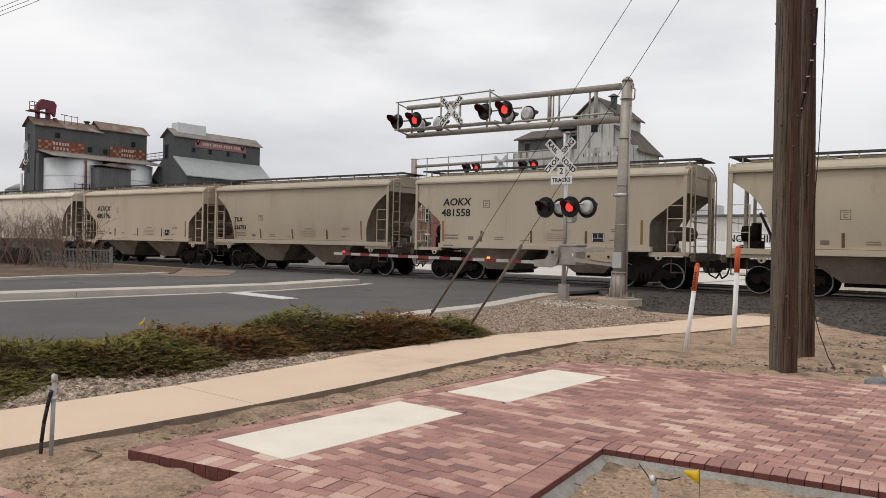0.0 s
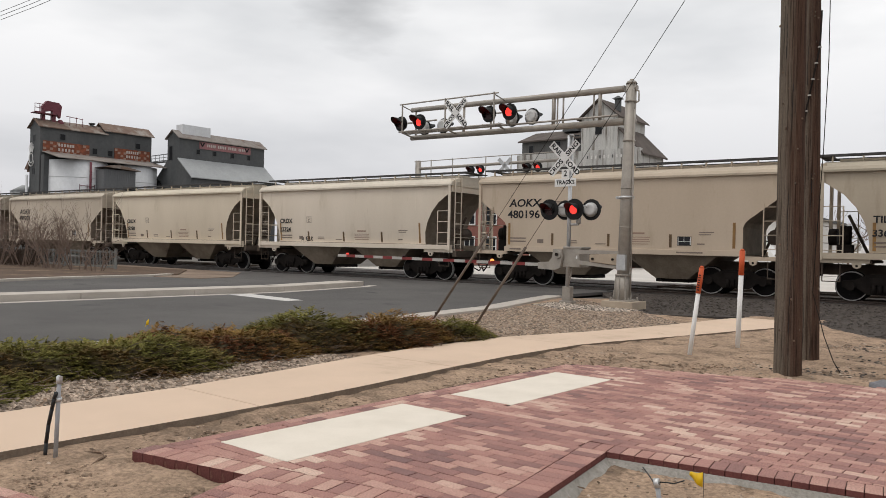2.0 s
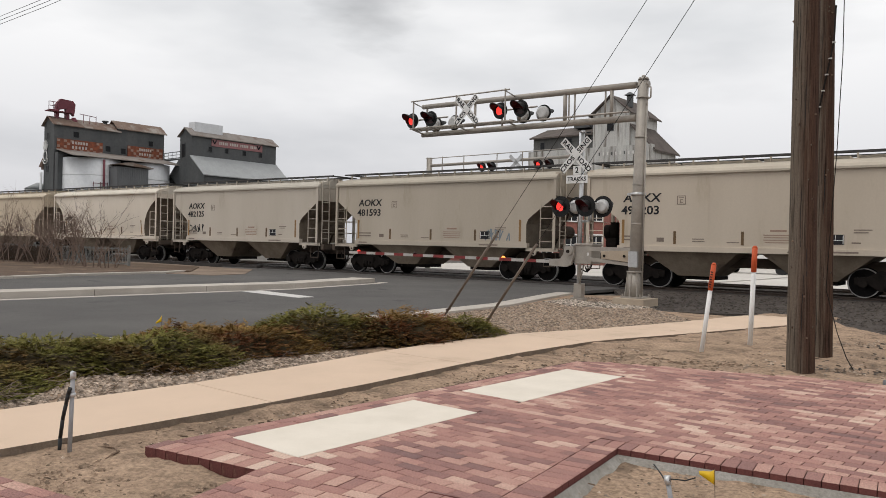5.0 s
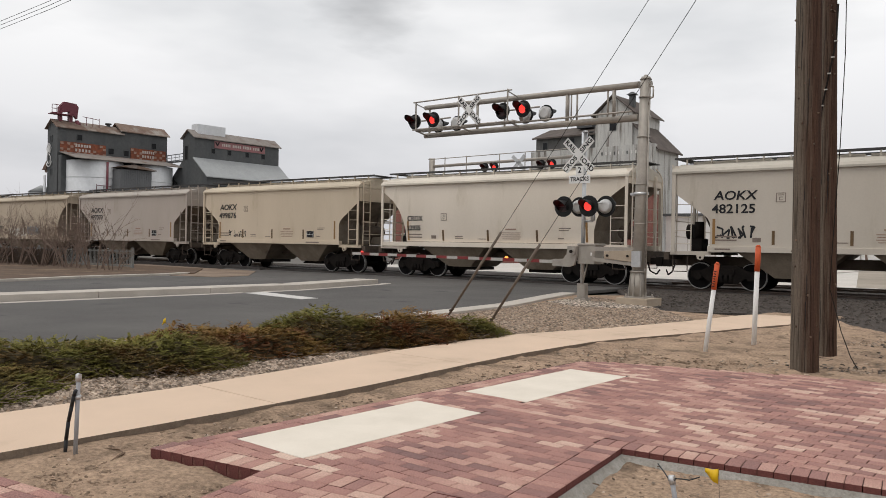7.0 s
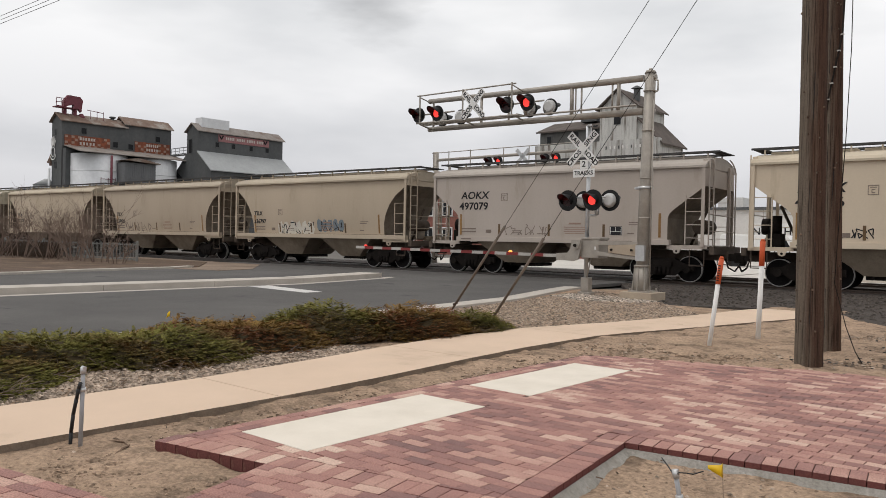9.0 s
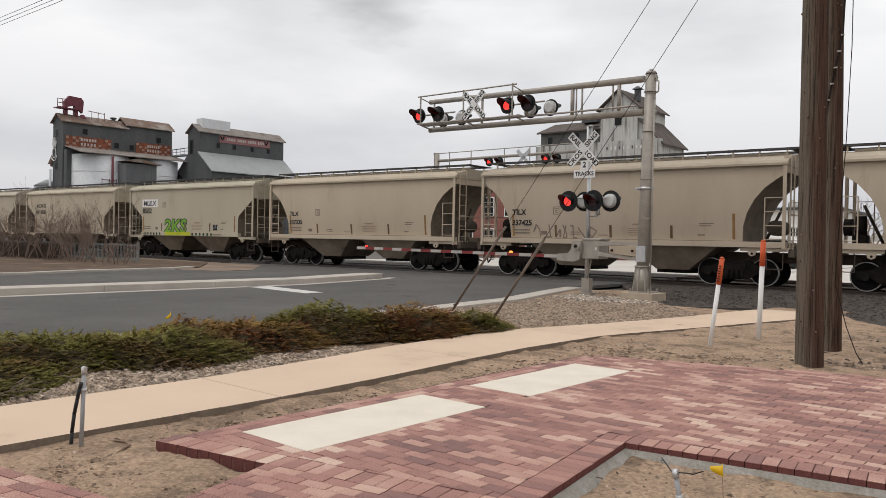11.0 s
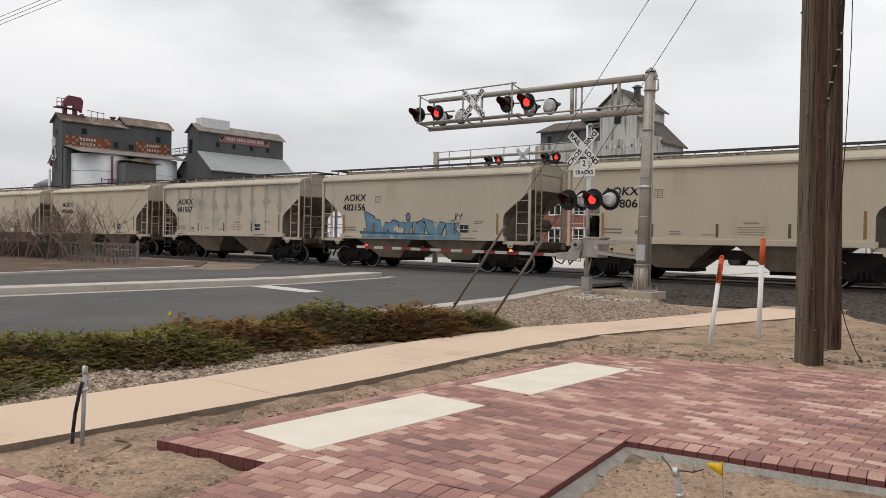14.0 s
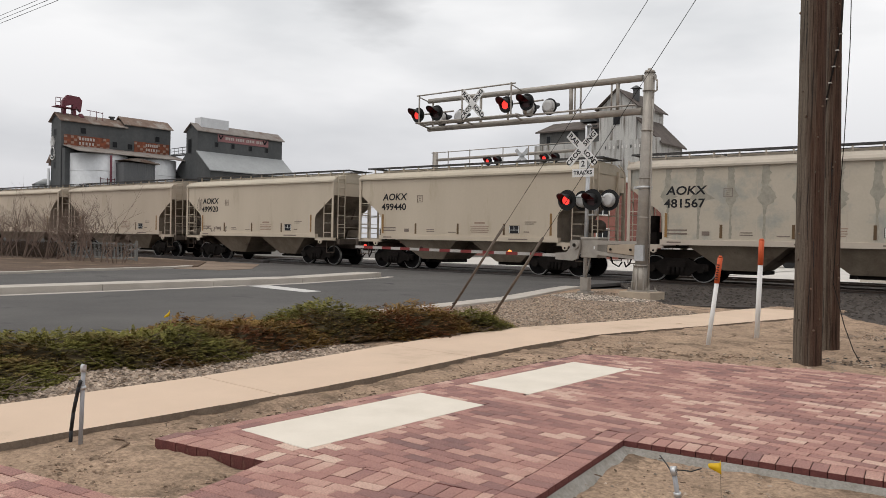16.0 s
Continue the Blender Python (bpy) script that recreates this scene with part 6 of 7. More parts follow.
utility_pole(-2.64, 9.77, -0.006, 0.157, 0.124, "weathered brown wooden utility pole at the paving edge")
utility_pole(-2.81, 11.35, -0.014, 0.143, 0.118, "slimmer weathered wooden pole behind the first")
for (x, y), top in (((-9.91, 11.84), (-2.68, 9.77, 7.44)), ((-8.36, 11.13), (-2.68, 9.77, 6.51))):
    w = thing("guy_wire", "steel guy wire with a brown tube guard at its anchor", "guy wire", group="guy wires of the pole")
    a, b = Vector((x, y, -0.05)), Vector(top)
    bm = bmesh.new()
    rod(bm, a, b, 0.0045, 6)
    part("strand", bm, DARK_STEEL, w)
    bm = bmesh.new()
    rod(bm, a.lerp(b, 0.012), a.lerp(b, 0.225), 0.024, 10)
    part("guard", bm, GUARD, w, "brown plastic guard tube")
    bm = bmesh.new()
    rod(bm, a, a.lerp(b, 0.02), 0.018, 8)
    rod(bm, a.lerp(b, 0.02) + Vector((0, -0.06, 0.0)), a.lerp(b, 0.02) + Vector((0, 0.06, 0.02)), 0.02, 8)
    part("anchor_rod", bm, RAIL, w)
cable = thing("pole_cable", "thin dark cable hanging down the pole into the soil", "cable")
bm = bmesh.new()
pipe(bm, [(-2.60, 11.22, 9.0), (-2.60, 11.21, 4.0), (-2.64, 11.21, 2.8), (-2.70, 11.2, 1.6), (-2.72, 11.16, 0.9), (-2.52, 10.95, 0.35), (-2.34, 10.65, 0.08), (-2.2, 10.45, -0.06)], 0.006, 5)
part("line", bm, DARK_STEEL, cable)
conduit = thing("pole_conduit", "thin dark conduit clipped slantwise down the pole", "conduit")
bm = bmesh.new()
pipe(bm, [(-2.71, 11.26, 4.7), (-2.715, 11.22, 4.2), (-2.87, 11.205, 3.35), (-2.91, 11.22, 3.0)], 0.012, 6)
part("line", bm, DARK_STEEL, conduit)
for k in range(5):
    bm = bmesh.new()
    q = Vector((-2.715, 11.22, 4.2)).lerp(Vector((-2.87, 11.205, 3.35)), k / 4)
    box(bm, q.x - 0.02, q.x + 0.02, q.y - 0.018, q.y + 0.01, q.z - 0.008, q.z + 0.008)
    part("clip", bm, GALVANISED, conduit)
for k in range(3):
    bm = bmesh.new()
    pipe(bm, [(-2.68, 9.77, 9.0 - 0.3 * k), (-8, 9.45, 8.55 - 0.2 * k), (-14, 9.4, 8.2 - 0.15 * k), (-22.4, 9.3, 8.02 - 0.12 * k), (-30, 9.2, 8.05 - 0.12 * k), (-40, 9.0, 8.3 - 0.1 * k), (-60, 8.8, 9.2)], 0.008, 4)
    solid("overhead_wire", bm, DARK_STEEL, "thin dark overhead wire crossing the road", "wire", group="overhead wires")


def marker_post(x, y, h, cap, lean, label, marked, r=0.036):
    p = thing("marker_post", label, "marker post", pose(x, y, -0.06) @ Matrix.Rotation(lean, 4, "Y"), group="marker posts in the soil")
    bm = bmesh.new()
    rod(bm, (0, 0, -0.1), (0, 0, h - cap), r, 18)
    part("tube", bm, WHITE, p, "white plastic tube")
    bm = bmesh.new()
    rod(bm, (0, 0, h - cap), (0, 0, h - 0.03), r + 0.004, 18)
    rod(bm, (0, 0, h - 0.03), (0, 0, h), r + 0.004, 18, r * 0.6)
    c = part("cap", bm, ORANGE, p, "orange plastic cap")
    if marked:
        bm = bmesh.new()
        for k in range(7):
            box(bm, -0.016, 0.016, -r - 0.0065, -r - 0.003, h - cap + 0.04 + 0.034 * k, h - cap + 0.055 + 0.034 * k)
        part("marking", bm, STENCIL, c)


marker_post(-3.965, 11.98, 1.535, 0.40, 0.026, "white marker post with a bright orange cap", False)
marker_post(-4.117, 10.46, 1.29, 0.38, 0.118, "shorter leaning white marker post with an orange cap", True, 0.030)


def stub(x, y, h, lean, label):
    p = thing("irrigation_stub", label, "irrigation pipe", pose(x, y, -0.09) @ Matrix.Rotation(lean, 4, "Y"))
    bm = bmesh.new()
    rod(bm, (0, 0, -0.05), (0, 0, h), 0.014, 12)
    part("riser", bm, PVC, p, "grey plastic riser pipe")
    bm = bmesh.new()
    rod(bm, (0, 0, h - 0.02), (0, 0, h + 0.025), 0.019, 10)
    rod(bm, (-0.016, 0, h + 0.02), (0.02, 0, h + 0.02), 0.012, 8)
    rod(bm, (0, 0, h - 0.14), (0, 0, h - 0.115), 0.022, 10)
    part("fitting", bm, ALUMINIUM, p)
    return p


s1 = stub(-5.20, 2.36, 0.55, 0.06, "grey irrigation riser with a black hose beside the path")
bm = bmesh.new()
pipe(bm, [(0.02, -0.024, 0.475), (0.004, -0.028, 0.435), (-0.022, -0.028, 0.36), (-0.055, -0.03, 0.25), (-0.078, -0.03, 0.12), (-0.085, -0.03, -0.03)], 0.0125, 10)
part("hose", bm, RUBBER, s1, "black rubber hose")
s2 = stub(-1.80, 4.22, 0.16, -0.2, "short grey irrigation stub in the planter")
bm = bmesh.new()
pipe(bm, [(0.02, 0, 0.17), (0.06, 0.0, 0.168), (0.1, 0.01, 0.16), (0.16, 0.02, 0.175)], 0.004, 5)
pipe(bm, [(-0.02, 0, 0.17), (-0.06, 0.05, 0.19), (-0.13, 0.12, 0.23)], 0.004, 5)
rod(bm, (-0.018, 0, 0.165), (0.018, 0, 0.165), 0.011, 8)
part("wire_tails", bm, RUBBER, s2, "twisted dark wire tails")


def flag(x, y, z, h, yaw, size, droop, label):
    f = thing("marking_flag", label, "marking flag", pose(x, y, z), group="utility marking flags")
    bm = bmesh.new()
    rod(bm, (0.012, 0, -0.05), (0, 0, h), 0.0018, 5)
    part("wire", bm, RAIL, f)
    bm = bmesh.new()
    n = 6
    rows = []
    for i in range(n + 1):
        u = i / n
        rows.append([bm.verts.new((u * size * 1.1, 0.02 * math.sin(u * 5) + dy, h - v * size * (1.15 - 0.9 * u) - u * droop)) for v, dy in ((0, 0), (1, 0.006))])
    for a, b in zip(rows, rows[1:]):
        q = bm.faces.new((a[0], b[0], b[1], a[1]))
        q.smooth = True
    fl = part("flag", bm, YELLOW_FLAG, f, "yellow plastic flag")
    so = fl.modifiers.new("thickness", "SOLIDIFY")
    so.thickness = 0.0008
    fl.matrix_basis = pose(0, 0, 0, 0, 0, yaw)
    return fl


flags = [flag(-1.64, 4.42, -0.1, 0.23, -140, 0.075, 0.015, "small yellow marking flag on a wire in the planter"),
         flag(-9.0, 5.2, -0.05, 0.46, -130, 0.06, 0.09, "small yellow marking flag among the junipers")]


# ---- planting ----
def juniper(cx, cy, rx, ry, h, seed, label, sprigs):
    """A spreading mound: a core painted dark for inner shade and thousands of short upswept sprays with gaps."""
    rnd = random.Random(seed)
    top = thing("juniper_shrub", label, "shrub", pose(cx, cy, -0.05), group="junipers along the path")

    def height(u, v):
        r = math.hypot(u, v)
        base = max(0.0, 1 - r ** 2.6)
        return h * base * (0.8 + 0.35 * noise.noise((cx + u * rx * 1.6, cy + v * ry * 1.6, seed)) + 0.3 * noise.noise((cx + u * rx * 5, cy + v * ry * 5, seed + 4)))

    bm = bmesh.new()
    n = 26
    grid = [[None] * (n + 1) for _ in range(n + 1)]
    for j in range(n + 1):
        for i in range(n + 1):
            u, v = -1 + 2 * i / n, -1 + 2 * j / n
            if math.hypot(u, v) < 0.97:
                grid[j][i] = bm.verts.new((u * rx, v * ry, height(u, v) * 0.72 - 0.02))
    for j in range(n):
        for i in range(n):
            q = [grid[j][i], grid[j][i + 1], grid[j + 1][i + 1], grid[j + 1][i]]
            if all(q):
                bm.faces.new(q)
    part("core", bm, JUNIPER_CORE, top, "dark inner sheet with shade painted in")
    verts, faces = [], []
    for k in range(sprigs * 2 // 5):
        a, r = rnd.uniform(0, 6.283), math.sqrt(rnd.uniform(0, 1.0))
        r *= 1 + 0.12 * noise.noise((math.cos(a) * 2.2, math.sin(a) * 2.2, seed * 1.7))
        q = min(1.0, r)
        z = height(q * math.cos(a), q * math.sin(a)) * rnd.uniform(0.35, 1.0)
        p = Vector((r * math.cos(a) * rx, r * math.sin(a) * ry, max(0.01, z)))
        way = Vector((math.cos(a) * (0.3 + r), math.sin(a) * (0.3 + r), rnd.uniform(-0.15, 0.2))) + Vector((rnd.gauss(0.25, 0.45), rnd.gauss(0, 0.45), 0))
        way.normalize()
        side = way.cross(Vector((0, 0, 1))).normalized()
        up = side.cross(way)
        ln = rnd.uniform(0.08, 0.16)
        for i in range(22):
            t = (i + rnd.random()) / 22
            c = p + way * ln * t + up * (0.022 * t * t)
            fan = rnd.uniform(0.35, 0.9) * (1 if i % 2 else -1)
            d = (way * rnd.uniform(0.8, 1.1) + side * fan + up * rnd.uniform(-0.1, 0.35)).normalized() * rnd.uniform(0.032, 0.062) * (1.2 - 0.7 * t)
            e = d.cross(up + side * rnd.uniform(-0.5, 0.5)).normalized() * rnd.uniform(0.0042, 0.0075)
            b = len(verts)
            verts += [c, c + d * 0.45 + e, c + d, c + d * 0.45 - e]
            faces.append((b, b + 1, b + 2, b + 3))
    me = bpy.data.meshes.new("foliage")
    me.from_pydata(verts, [], faces)
    me.materials.append(JUNIPER)
    f = new("foliage", me)
    f.parent = top
    f.color = (1.36, 0.86, 0.95, 1) if label == BRONZE else (1.06, 1.0, 0.92, 1)
    tagged(f, "bronze needle sprays" if label == BRONZE else "green needle sprays with bronze tips")
    bm = bmesh.new()
    for k in range(120):
        a = rnd.uniform(0, 6.283)
        r = rnd.uniform(0.8, 1.06)
        p = Vector((r * rx * math.cos(a), r * ry * math.sin(a), rnd.uniform(0.0, 0.07)))
        d = Vector((rnd.gauss(0, 0.12), rnd.gauss(0, 0.12), rnd.uniform(0, 0.09)))
        rod(bm, p, p + d, 0.004, 4, 0.002)
    part("dead_stem_litter", bm, BARK, top, "dry grey stems at the edge")["kind"] = "stuff"
    return top


GREEN, BRONZE = "low spreading green juniper beside the path", "low spreading bronze-green juniper beside the kerb"
for cx, cy, rx, ry, h, n, label in ((-8.45, 2.2, 1.5, 1.3, 0.27, 9500, GREEN), (-8.75, 0.6, 1.3, 1.5, 0.20, 4000, GREEN), (-8.85, 3.6, 1.1, 1.2, 0.35, 7000, GREEN), (-8.5, 4.7, 1.2, 1.1, 0.35, 8000, GREEN),
                                    (-9.3, 5.9, 0.8, 1.1, 0.34, 5000, BRONZE), (-8.5, 6.2, 1.0, 1.05, 0.36, 6500, BRONZE), (-8.65, 7.55, 1.2, 1.2, 0.50, 9500, GREEN), (-8.0, 8.5, 1.0, 1.15, 0.50, 9000, BRONZE), (-7.65, 9.45, 0.66, 0.85, 0.36, 4500, GREEN), (-7.35, 2.35, 0.32, 0.4, 0.18, 900, GREEN)):
    juniper(cx, cy, rx, ry, h, int(abs(cx * 10 + cy * 100)), label, n)


def bare_shrub(s, n, h, spread, seed, label):
    """Leafless many-stemmed shrub: every stem forks three times."""
    rnd = random.Random(seed)
    p = rail_point(s, n, 0)
    top = thing("bare_shrub", label, "shrub", pose(p.x, p.y, 0.0), group="leafless shrubs by the far kerb")
    twigs = bmesh.new()
    stems = None

    def grow(a, d, ln, r, depth):
        nonlocal stems
        b = a + d * ln
        rod(stems if depth < 2 else twigs, a, b, r, 5 if depth < 2 else 3, r * 0.65, False)
        if depth == 4:
            return
        for k in range(2 if depth else 3):
            nd = (d + Vector((rnd.gauss(0, 0.55), rnd.gauss(0, 0.5), rnd.uniform(-0.15, 0.25)))).normalized()
            grow(a.lerp(b, rnd.uniform(0.55, 1.0)), nd, ln * rnd.uniform(0.55, 0.85), r * 0.62, depth + 1)

    for k in range(8):
        a = rnd.uniform(0, 6.283)
        d = Vector((spread * math.cos(a) * rnd.uniform(0.2, 1), spread * math.sin(a) * rnd.uniform(0.2, 1), 1)).normalized()
        stems = bmesh.new()
        grow(Vector((0.3 * math.cos(a), 0.3 * math.sin(a), -0.05)), d, h * rnd.uniform(0.30, 0.42), 0.024, 0)
        part("stem", stems, SHRUB_BARK, top)
    part("twig_spray", twigs, SHRUB_BARK, top, "fine grey-brown twigs")["kind"] = "stuff"


for k, (s, n, h, sp) in enumerate(((-45.6, 18.3, 3.9, 1.0), (-44.2, 18.7, 3.8, 1.0), (-42.5, 18.4, 3.9, 0.9), (-40.9, 18.6, 3.6, 0.7), (-39.2, 19.0, 3.3, 0.6), (-37.9, 18.7, 3.5, 0.7), (-36.6, 19.0, 3.3, 0.6), (-35.4, 18.7, 3.6, 0.8), (-33.9, 18.9, 3.7, 0.7), (-32.2, 18.8, 1.5, 0.5))):
    bare_shrub(s, n, h, sp, 40 + k, "leafless brown many-stemmed shrub on the brown bed")


def scrub(s, n, w, h, seed):
    rnd = random.Random(seed)
    verts, faces = [], []
    for k in range(2600):
        x, y = rnd.gauss(0, w * 0.42), rnd.gauss(0, 0.5)
        z = rnd.uniform(0, h) * math.sqrt(max(0, 1 - (x / (w * 1.2)) ** 2))
        d = Vector((rnd.gauss(0, 0.5), rnd.gauss(0, 0.5), rnd.uniform(0.2, 1))).normalized() * rnd.uniform(0.1, 0.28)
        b = len(verts)
        verts += [(x - 0.012, y, z), (x + 0.012, y, z), (x + d.x, y + d.y, z + d.z)]
        faces.append((b, b + 1, b + 2))
    me = bpy.data.meshes.new("dry_bush")
    me.from_pydata(verts, [], faces)
    me.materials.append(DRY_SCRUB)
    ob = new("dry_bush", me)
    ob.matrix_basis = rail_pose(s, n, 0)
    tagged(ob, "dense dry brown bush under the bare shrubs", "bush", "dry bushes by the fence")


for k, s in enumerate((-47, -45.2, -43.5, -41.9, -40.6)):
    scrub(s, 19.9 + 0.3 * (k % 2), 1.3, 0.8, 60 + k)


def picket_fence():
    f = thing("picket_fence", "low grey-green metal picket fence beside the rails", "fence", rail_pose(-34.2, 21.0, 0))
    for x in (0, -4.6, -9.2, -13.8):
        bm = bmesh.new()
        box(bm, x - 0.05, x + 0.05, -0.05, 0.05, -0.1, 0.95)
        rod(bm, (x, 0, 0.95), (x, 0, 1.0), 0.06, 8)
        part("post", bm, FENCE_PAINT, f)
    for z in (0.12, 0.82):
        bm = bmesh.new()
        box(bm, -13.8, 0, -0.02, 0.02, z - 0.03, z + 0.03)
        part("rail", bm, FENCE_PAINT, f)
    bm = bmesh.new()
    box(bm, -0.014, 0.014, -0.035, -0.02, 0.05, 0.9)
    me = finish(bm, "picket", FENCE_PAINT)
    for k in range(108):
        o = new("picket", me)
        o.parent, o.matrix_basis = f, pose(-0.12 - 0.126 * k, 0, 0)


picket_fence()


# ---- far buildings ----
def gable(bm, x0, x1, y0, y1, z0, z1, z2):
    """A body with its ridge along y."""
    prism(bm, [(x0, z0), (x1, z0), (x1, z1), ((x0 + x1) / 2, z2), (x0, z1)], y0, y1)


def gable_roof(bm, x0, x1, y0, y1, z1, z2, over=0.35, t=0.14):
    xm = (x0 + x1) / 2
    for xe, sg in ((x0, -1), (x1, 1)):
        prism(bm, [(xm, z2 + 0.02), (xe + sg * over, z1 - over * 0.5 + 0.02), (xe + sg * over, z1 - over * 0.5 + 0.02 + t), (xm, z2 + 0.02 + t)], y0 - over, y1 + over)


def window(parent, m, w, h, label=""):
    bm = bmesh.new()
    box(bm, -w / 2, w / 2, -0.03, 0.03, -h / 2, h / 2)
    o = part("window", bm, DARK_GLASS, parent, label)
    o.matrix_basis = m
    bm = bmesh.new()
    for x0, x1, z0, z1 in ((-w / 2 - 0.06, -w / 2, -h / 2 - 0.06, h / 2 + 0.06), (w / 2, w / 2 + 0.06, -h / 2 - 0.06, h / 2 + 0.06), (-w / 2, w / 2, h / 2, h / 2 + 0.06), (-w / 2, w / 2, -h / 2 - 0.06, -h / 2)):
        box(bm, x0, x1, -0.05, 0.05, z0, z1)
    part("frame", bm, METAL_WALL, o)
    return o


SIDE = Matrix.Rotation(radians(90), 4, "Z")      # turns a face from -y to +x


def checker_sign(parent, x, y0, y1, z0, z1):
    bm = bmesh.new()
    box(bm, x, x + 0.12, y0, y1, z0, z1)
    sign = part("sign", bm, SIGN_ORANGE, parent, "faded orange checkered painted sign")
    rnd = random.Random(int(y0))
    n = int((y1 - y0) / 0.5)
    bm = bmesh.new()
    for i in range(n):
        for j in range(4):
            if (i + j) % 2 and not (0.34 < i / n < 0.66 and j > 0) and rnd.random() < 0.75:
                h = (z1 - z0) / 4
                box(bm, x + 0.12, x + 0.135, y0 + 0.5 * i, y0 + 0.5 * i + 0.45, z0 + h * j, z0 + h * j + h * 0.8)
    part("checks", bm, RED_FAINT, sign)
    bm = bmesh.new()
    ym, w = (y0 + y1) / 2, (y1 - y0) * 0.36
    for k, z in enumerate((z0 + (z1 - z0) * 0.62, z0 + (z1 - z0) * 0.22)):
        for q in range(6 if k == 0 else 5):
            y = ym - w / 2 + w * q / (6 if k == 0 else 5)
            box(bm, x + 0.12, x + 0.15, y, y + w * 0.11, z, z + (z1 - z0) * 0.24)
    part("sign_bars", bm, SIGN_PALE, sign)


def feed_mill():
    b = thing("feed_mill", "tall dark grey sheet-metal feed mill with rusty roofs", "grain elevator")
    X0, X1 = -123.0, -119.6
    for y0, y1, z1, z2 in ((50.9, 60.9, 18.2, 19.35), (60.9, 68.8, 18.75, 20.0)):
        bm = bmesh.new()
        gable(bm, X0, X1, y0, y1, -0.3, z1, z2)
        part("wall", bm, METAL_WALL, b)
        bm = bmesh.new()
        gable_roof(bm, X0, X1, y0, y1, z1, z2)
        part("roof", bm, RUST_ROOF, b, "rust-streaked sheet roof")
    for y, z in ((54.2, 16.9), (59.2, 15.3), (61.7, 15.2), (66.4, 16.9)):
        window(b, pose(X1 + 0.03, y, z) @ SIDE, 0.75, 0.85)
    for x, z in ((-121.6, 16.5), (-121.6, 11.5)):
        window(b, pose(x, 50.87, z), 0.6, 0.9)
    checker_sign(b, X1, 51.3, 58.3, 14.35, 16.1)
    checker_sign(b, X1, 62.4, 68.5, 14.4, 16.2)
    # round white bins against the long side, with a lean-to roof over them
    for y, r in ((56.0, 4.3), (64.6, 4.1)):
        bm = bmesh.new()
        rod(bm, (X1 + 1.0, y, -0.3), (X1 + 1.0, y, 13.2), r, 40)
        for z in (4, 8.5, 10.6):
            rod(bm, (X1 + 1.0, y, z), (X1 + 1.0, y, z + 0.1), r + 0.03, 40)
        part("bin", bm, WHITE_SHEET, b, "white ribbed round bin")
    bm = bmesh.new()
    prism(bm, [(X1, 14.4), (X1 + 5.5, 13.2), (X1 + 5.5, 13.32), (X1, 14.54)], 51.2, 69.0)
    part("lean_to_roof", bm, GREY_RUST, b)
    bm = bmesh.new()
    box(bm, X1 + 0.2, X1 + 1.2, 51.0, 52.6, 6, 13.9)
    part("annex", bm, METAL_WALL, b)
    bm = bmesh.new()
    box(bm, X1 + 4.2, X1 + 7.6, 56.9, 61.9, -0.3, 12.0)
    small = part("small_bin", bm, GREY_BIN, b, "plain grey ribbed bin")
    for k in range(17):
        bm = bmesh.new()
        box(bm, X1 + 7.6, X1 + 7.64, 57.0 + 0.29 * k, 57.12 + 0.29 * k, 0, 12.0)
        part("rib", bm, GREY_BIN, small)
    bm = bmesh.new()
    prism(bm, [(56.6, 12.3), (62.4, 12.0), (62.4, 12.15), (58.8, 12.75)], X1 + 4.0, X1 + 8.2, "x")
    part("bin_roof", bm, RUST_ROOF, b)
    bm = bmesh.new()
    rod(bm, (X1 + 5.6, 55.9, 5), (X1 + 5.6, 55.9, 13.0), 0.17, 10)
    for z in (8.3, 9.4):
        for y in (54.4, 55.5, 56.6):
            rod(bm, (X1 + 5.4, y, 7), (X1 + 5.4, y, 9.6), 0.05, 5)
        rod(bm, (X1 + 5.4, 54.4, z), (X1 + 5.4, 56.6, z), 0.05, 5)
    part("fill_pipe", bm, MAROON, b, "rusty red fill pipe and rail")
    # head of the bucket leg on the roof
    bm = bmesh.new()
    prism(bm, [(51.7, 18.9), (52.15, 18.9), (52.15, 20.6), (53.2, 20.9), (53.2, 18.9), (53.7, 18.9), (53.7, 20.6), (54.4, 19.9), (54.6, 21.7), (54.2, 22.2), (52.4, 22.3), (51.7, 21.4)], -121.6, -120.9, "x")
    rod(bm, (-121.2, 54.5, 18.8), (-121.2, 54.5, 19.7), 0.85, 12, 0.25)
    leg = part("leg_head", bm, MAROON, b, "maroon elevator leg head on the roof")
    bm = bmesh.new()
    for z in (20.4, 21.0, 21.6):
        rod(bm, (-120.4, 50.4, z), (-120.4, 51.8, z), 0.05, 4)
    for y in (50.4, 51.1, 51.8):
        rod(bm, (-120.4, y, 20.3), (-120.4, y, 21.6), 0.05, 4)
    for y in (55.6, 56.6, 57.6):
        rod(bm, (-120.4, y, 18.9), (-120.4, y, 20.3), 0.05, 4)
    rod(bm, (-120.4, 55.0, 20.3), (-120.4, 57.6, 20.1), 0.05, 4)
    box(bm, -121.6, -120.2, 50.3, 53.6, 20.2, 20.32)
    part("platform", bm, MAROON, leg)
    bm = bmesh.new()
    rod(bm, (-121.3, 59.5, 18.9), (-121.3, 59.5, 19.7), 0.3, 10)
    rod(bm, (-121.3, 59.5, 19.7), (-121.3, 59.5, 19.9), 0.5, 10)
    part("roof_vent", bm, METAL_WALL, b)
    # pale painted emblem as a plain leaf shape
    bm = bmesh.new()
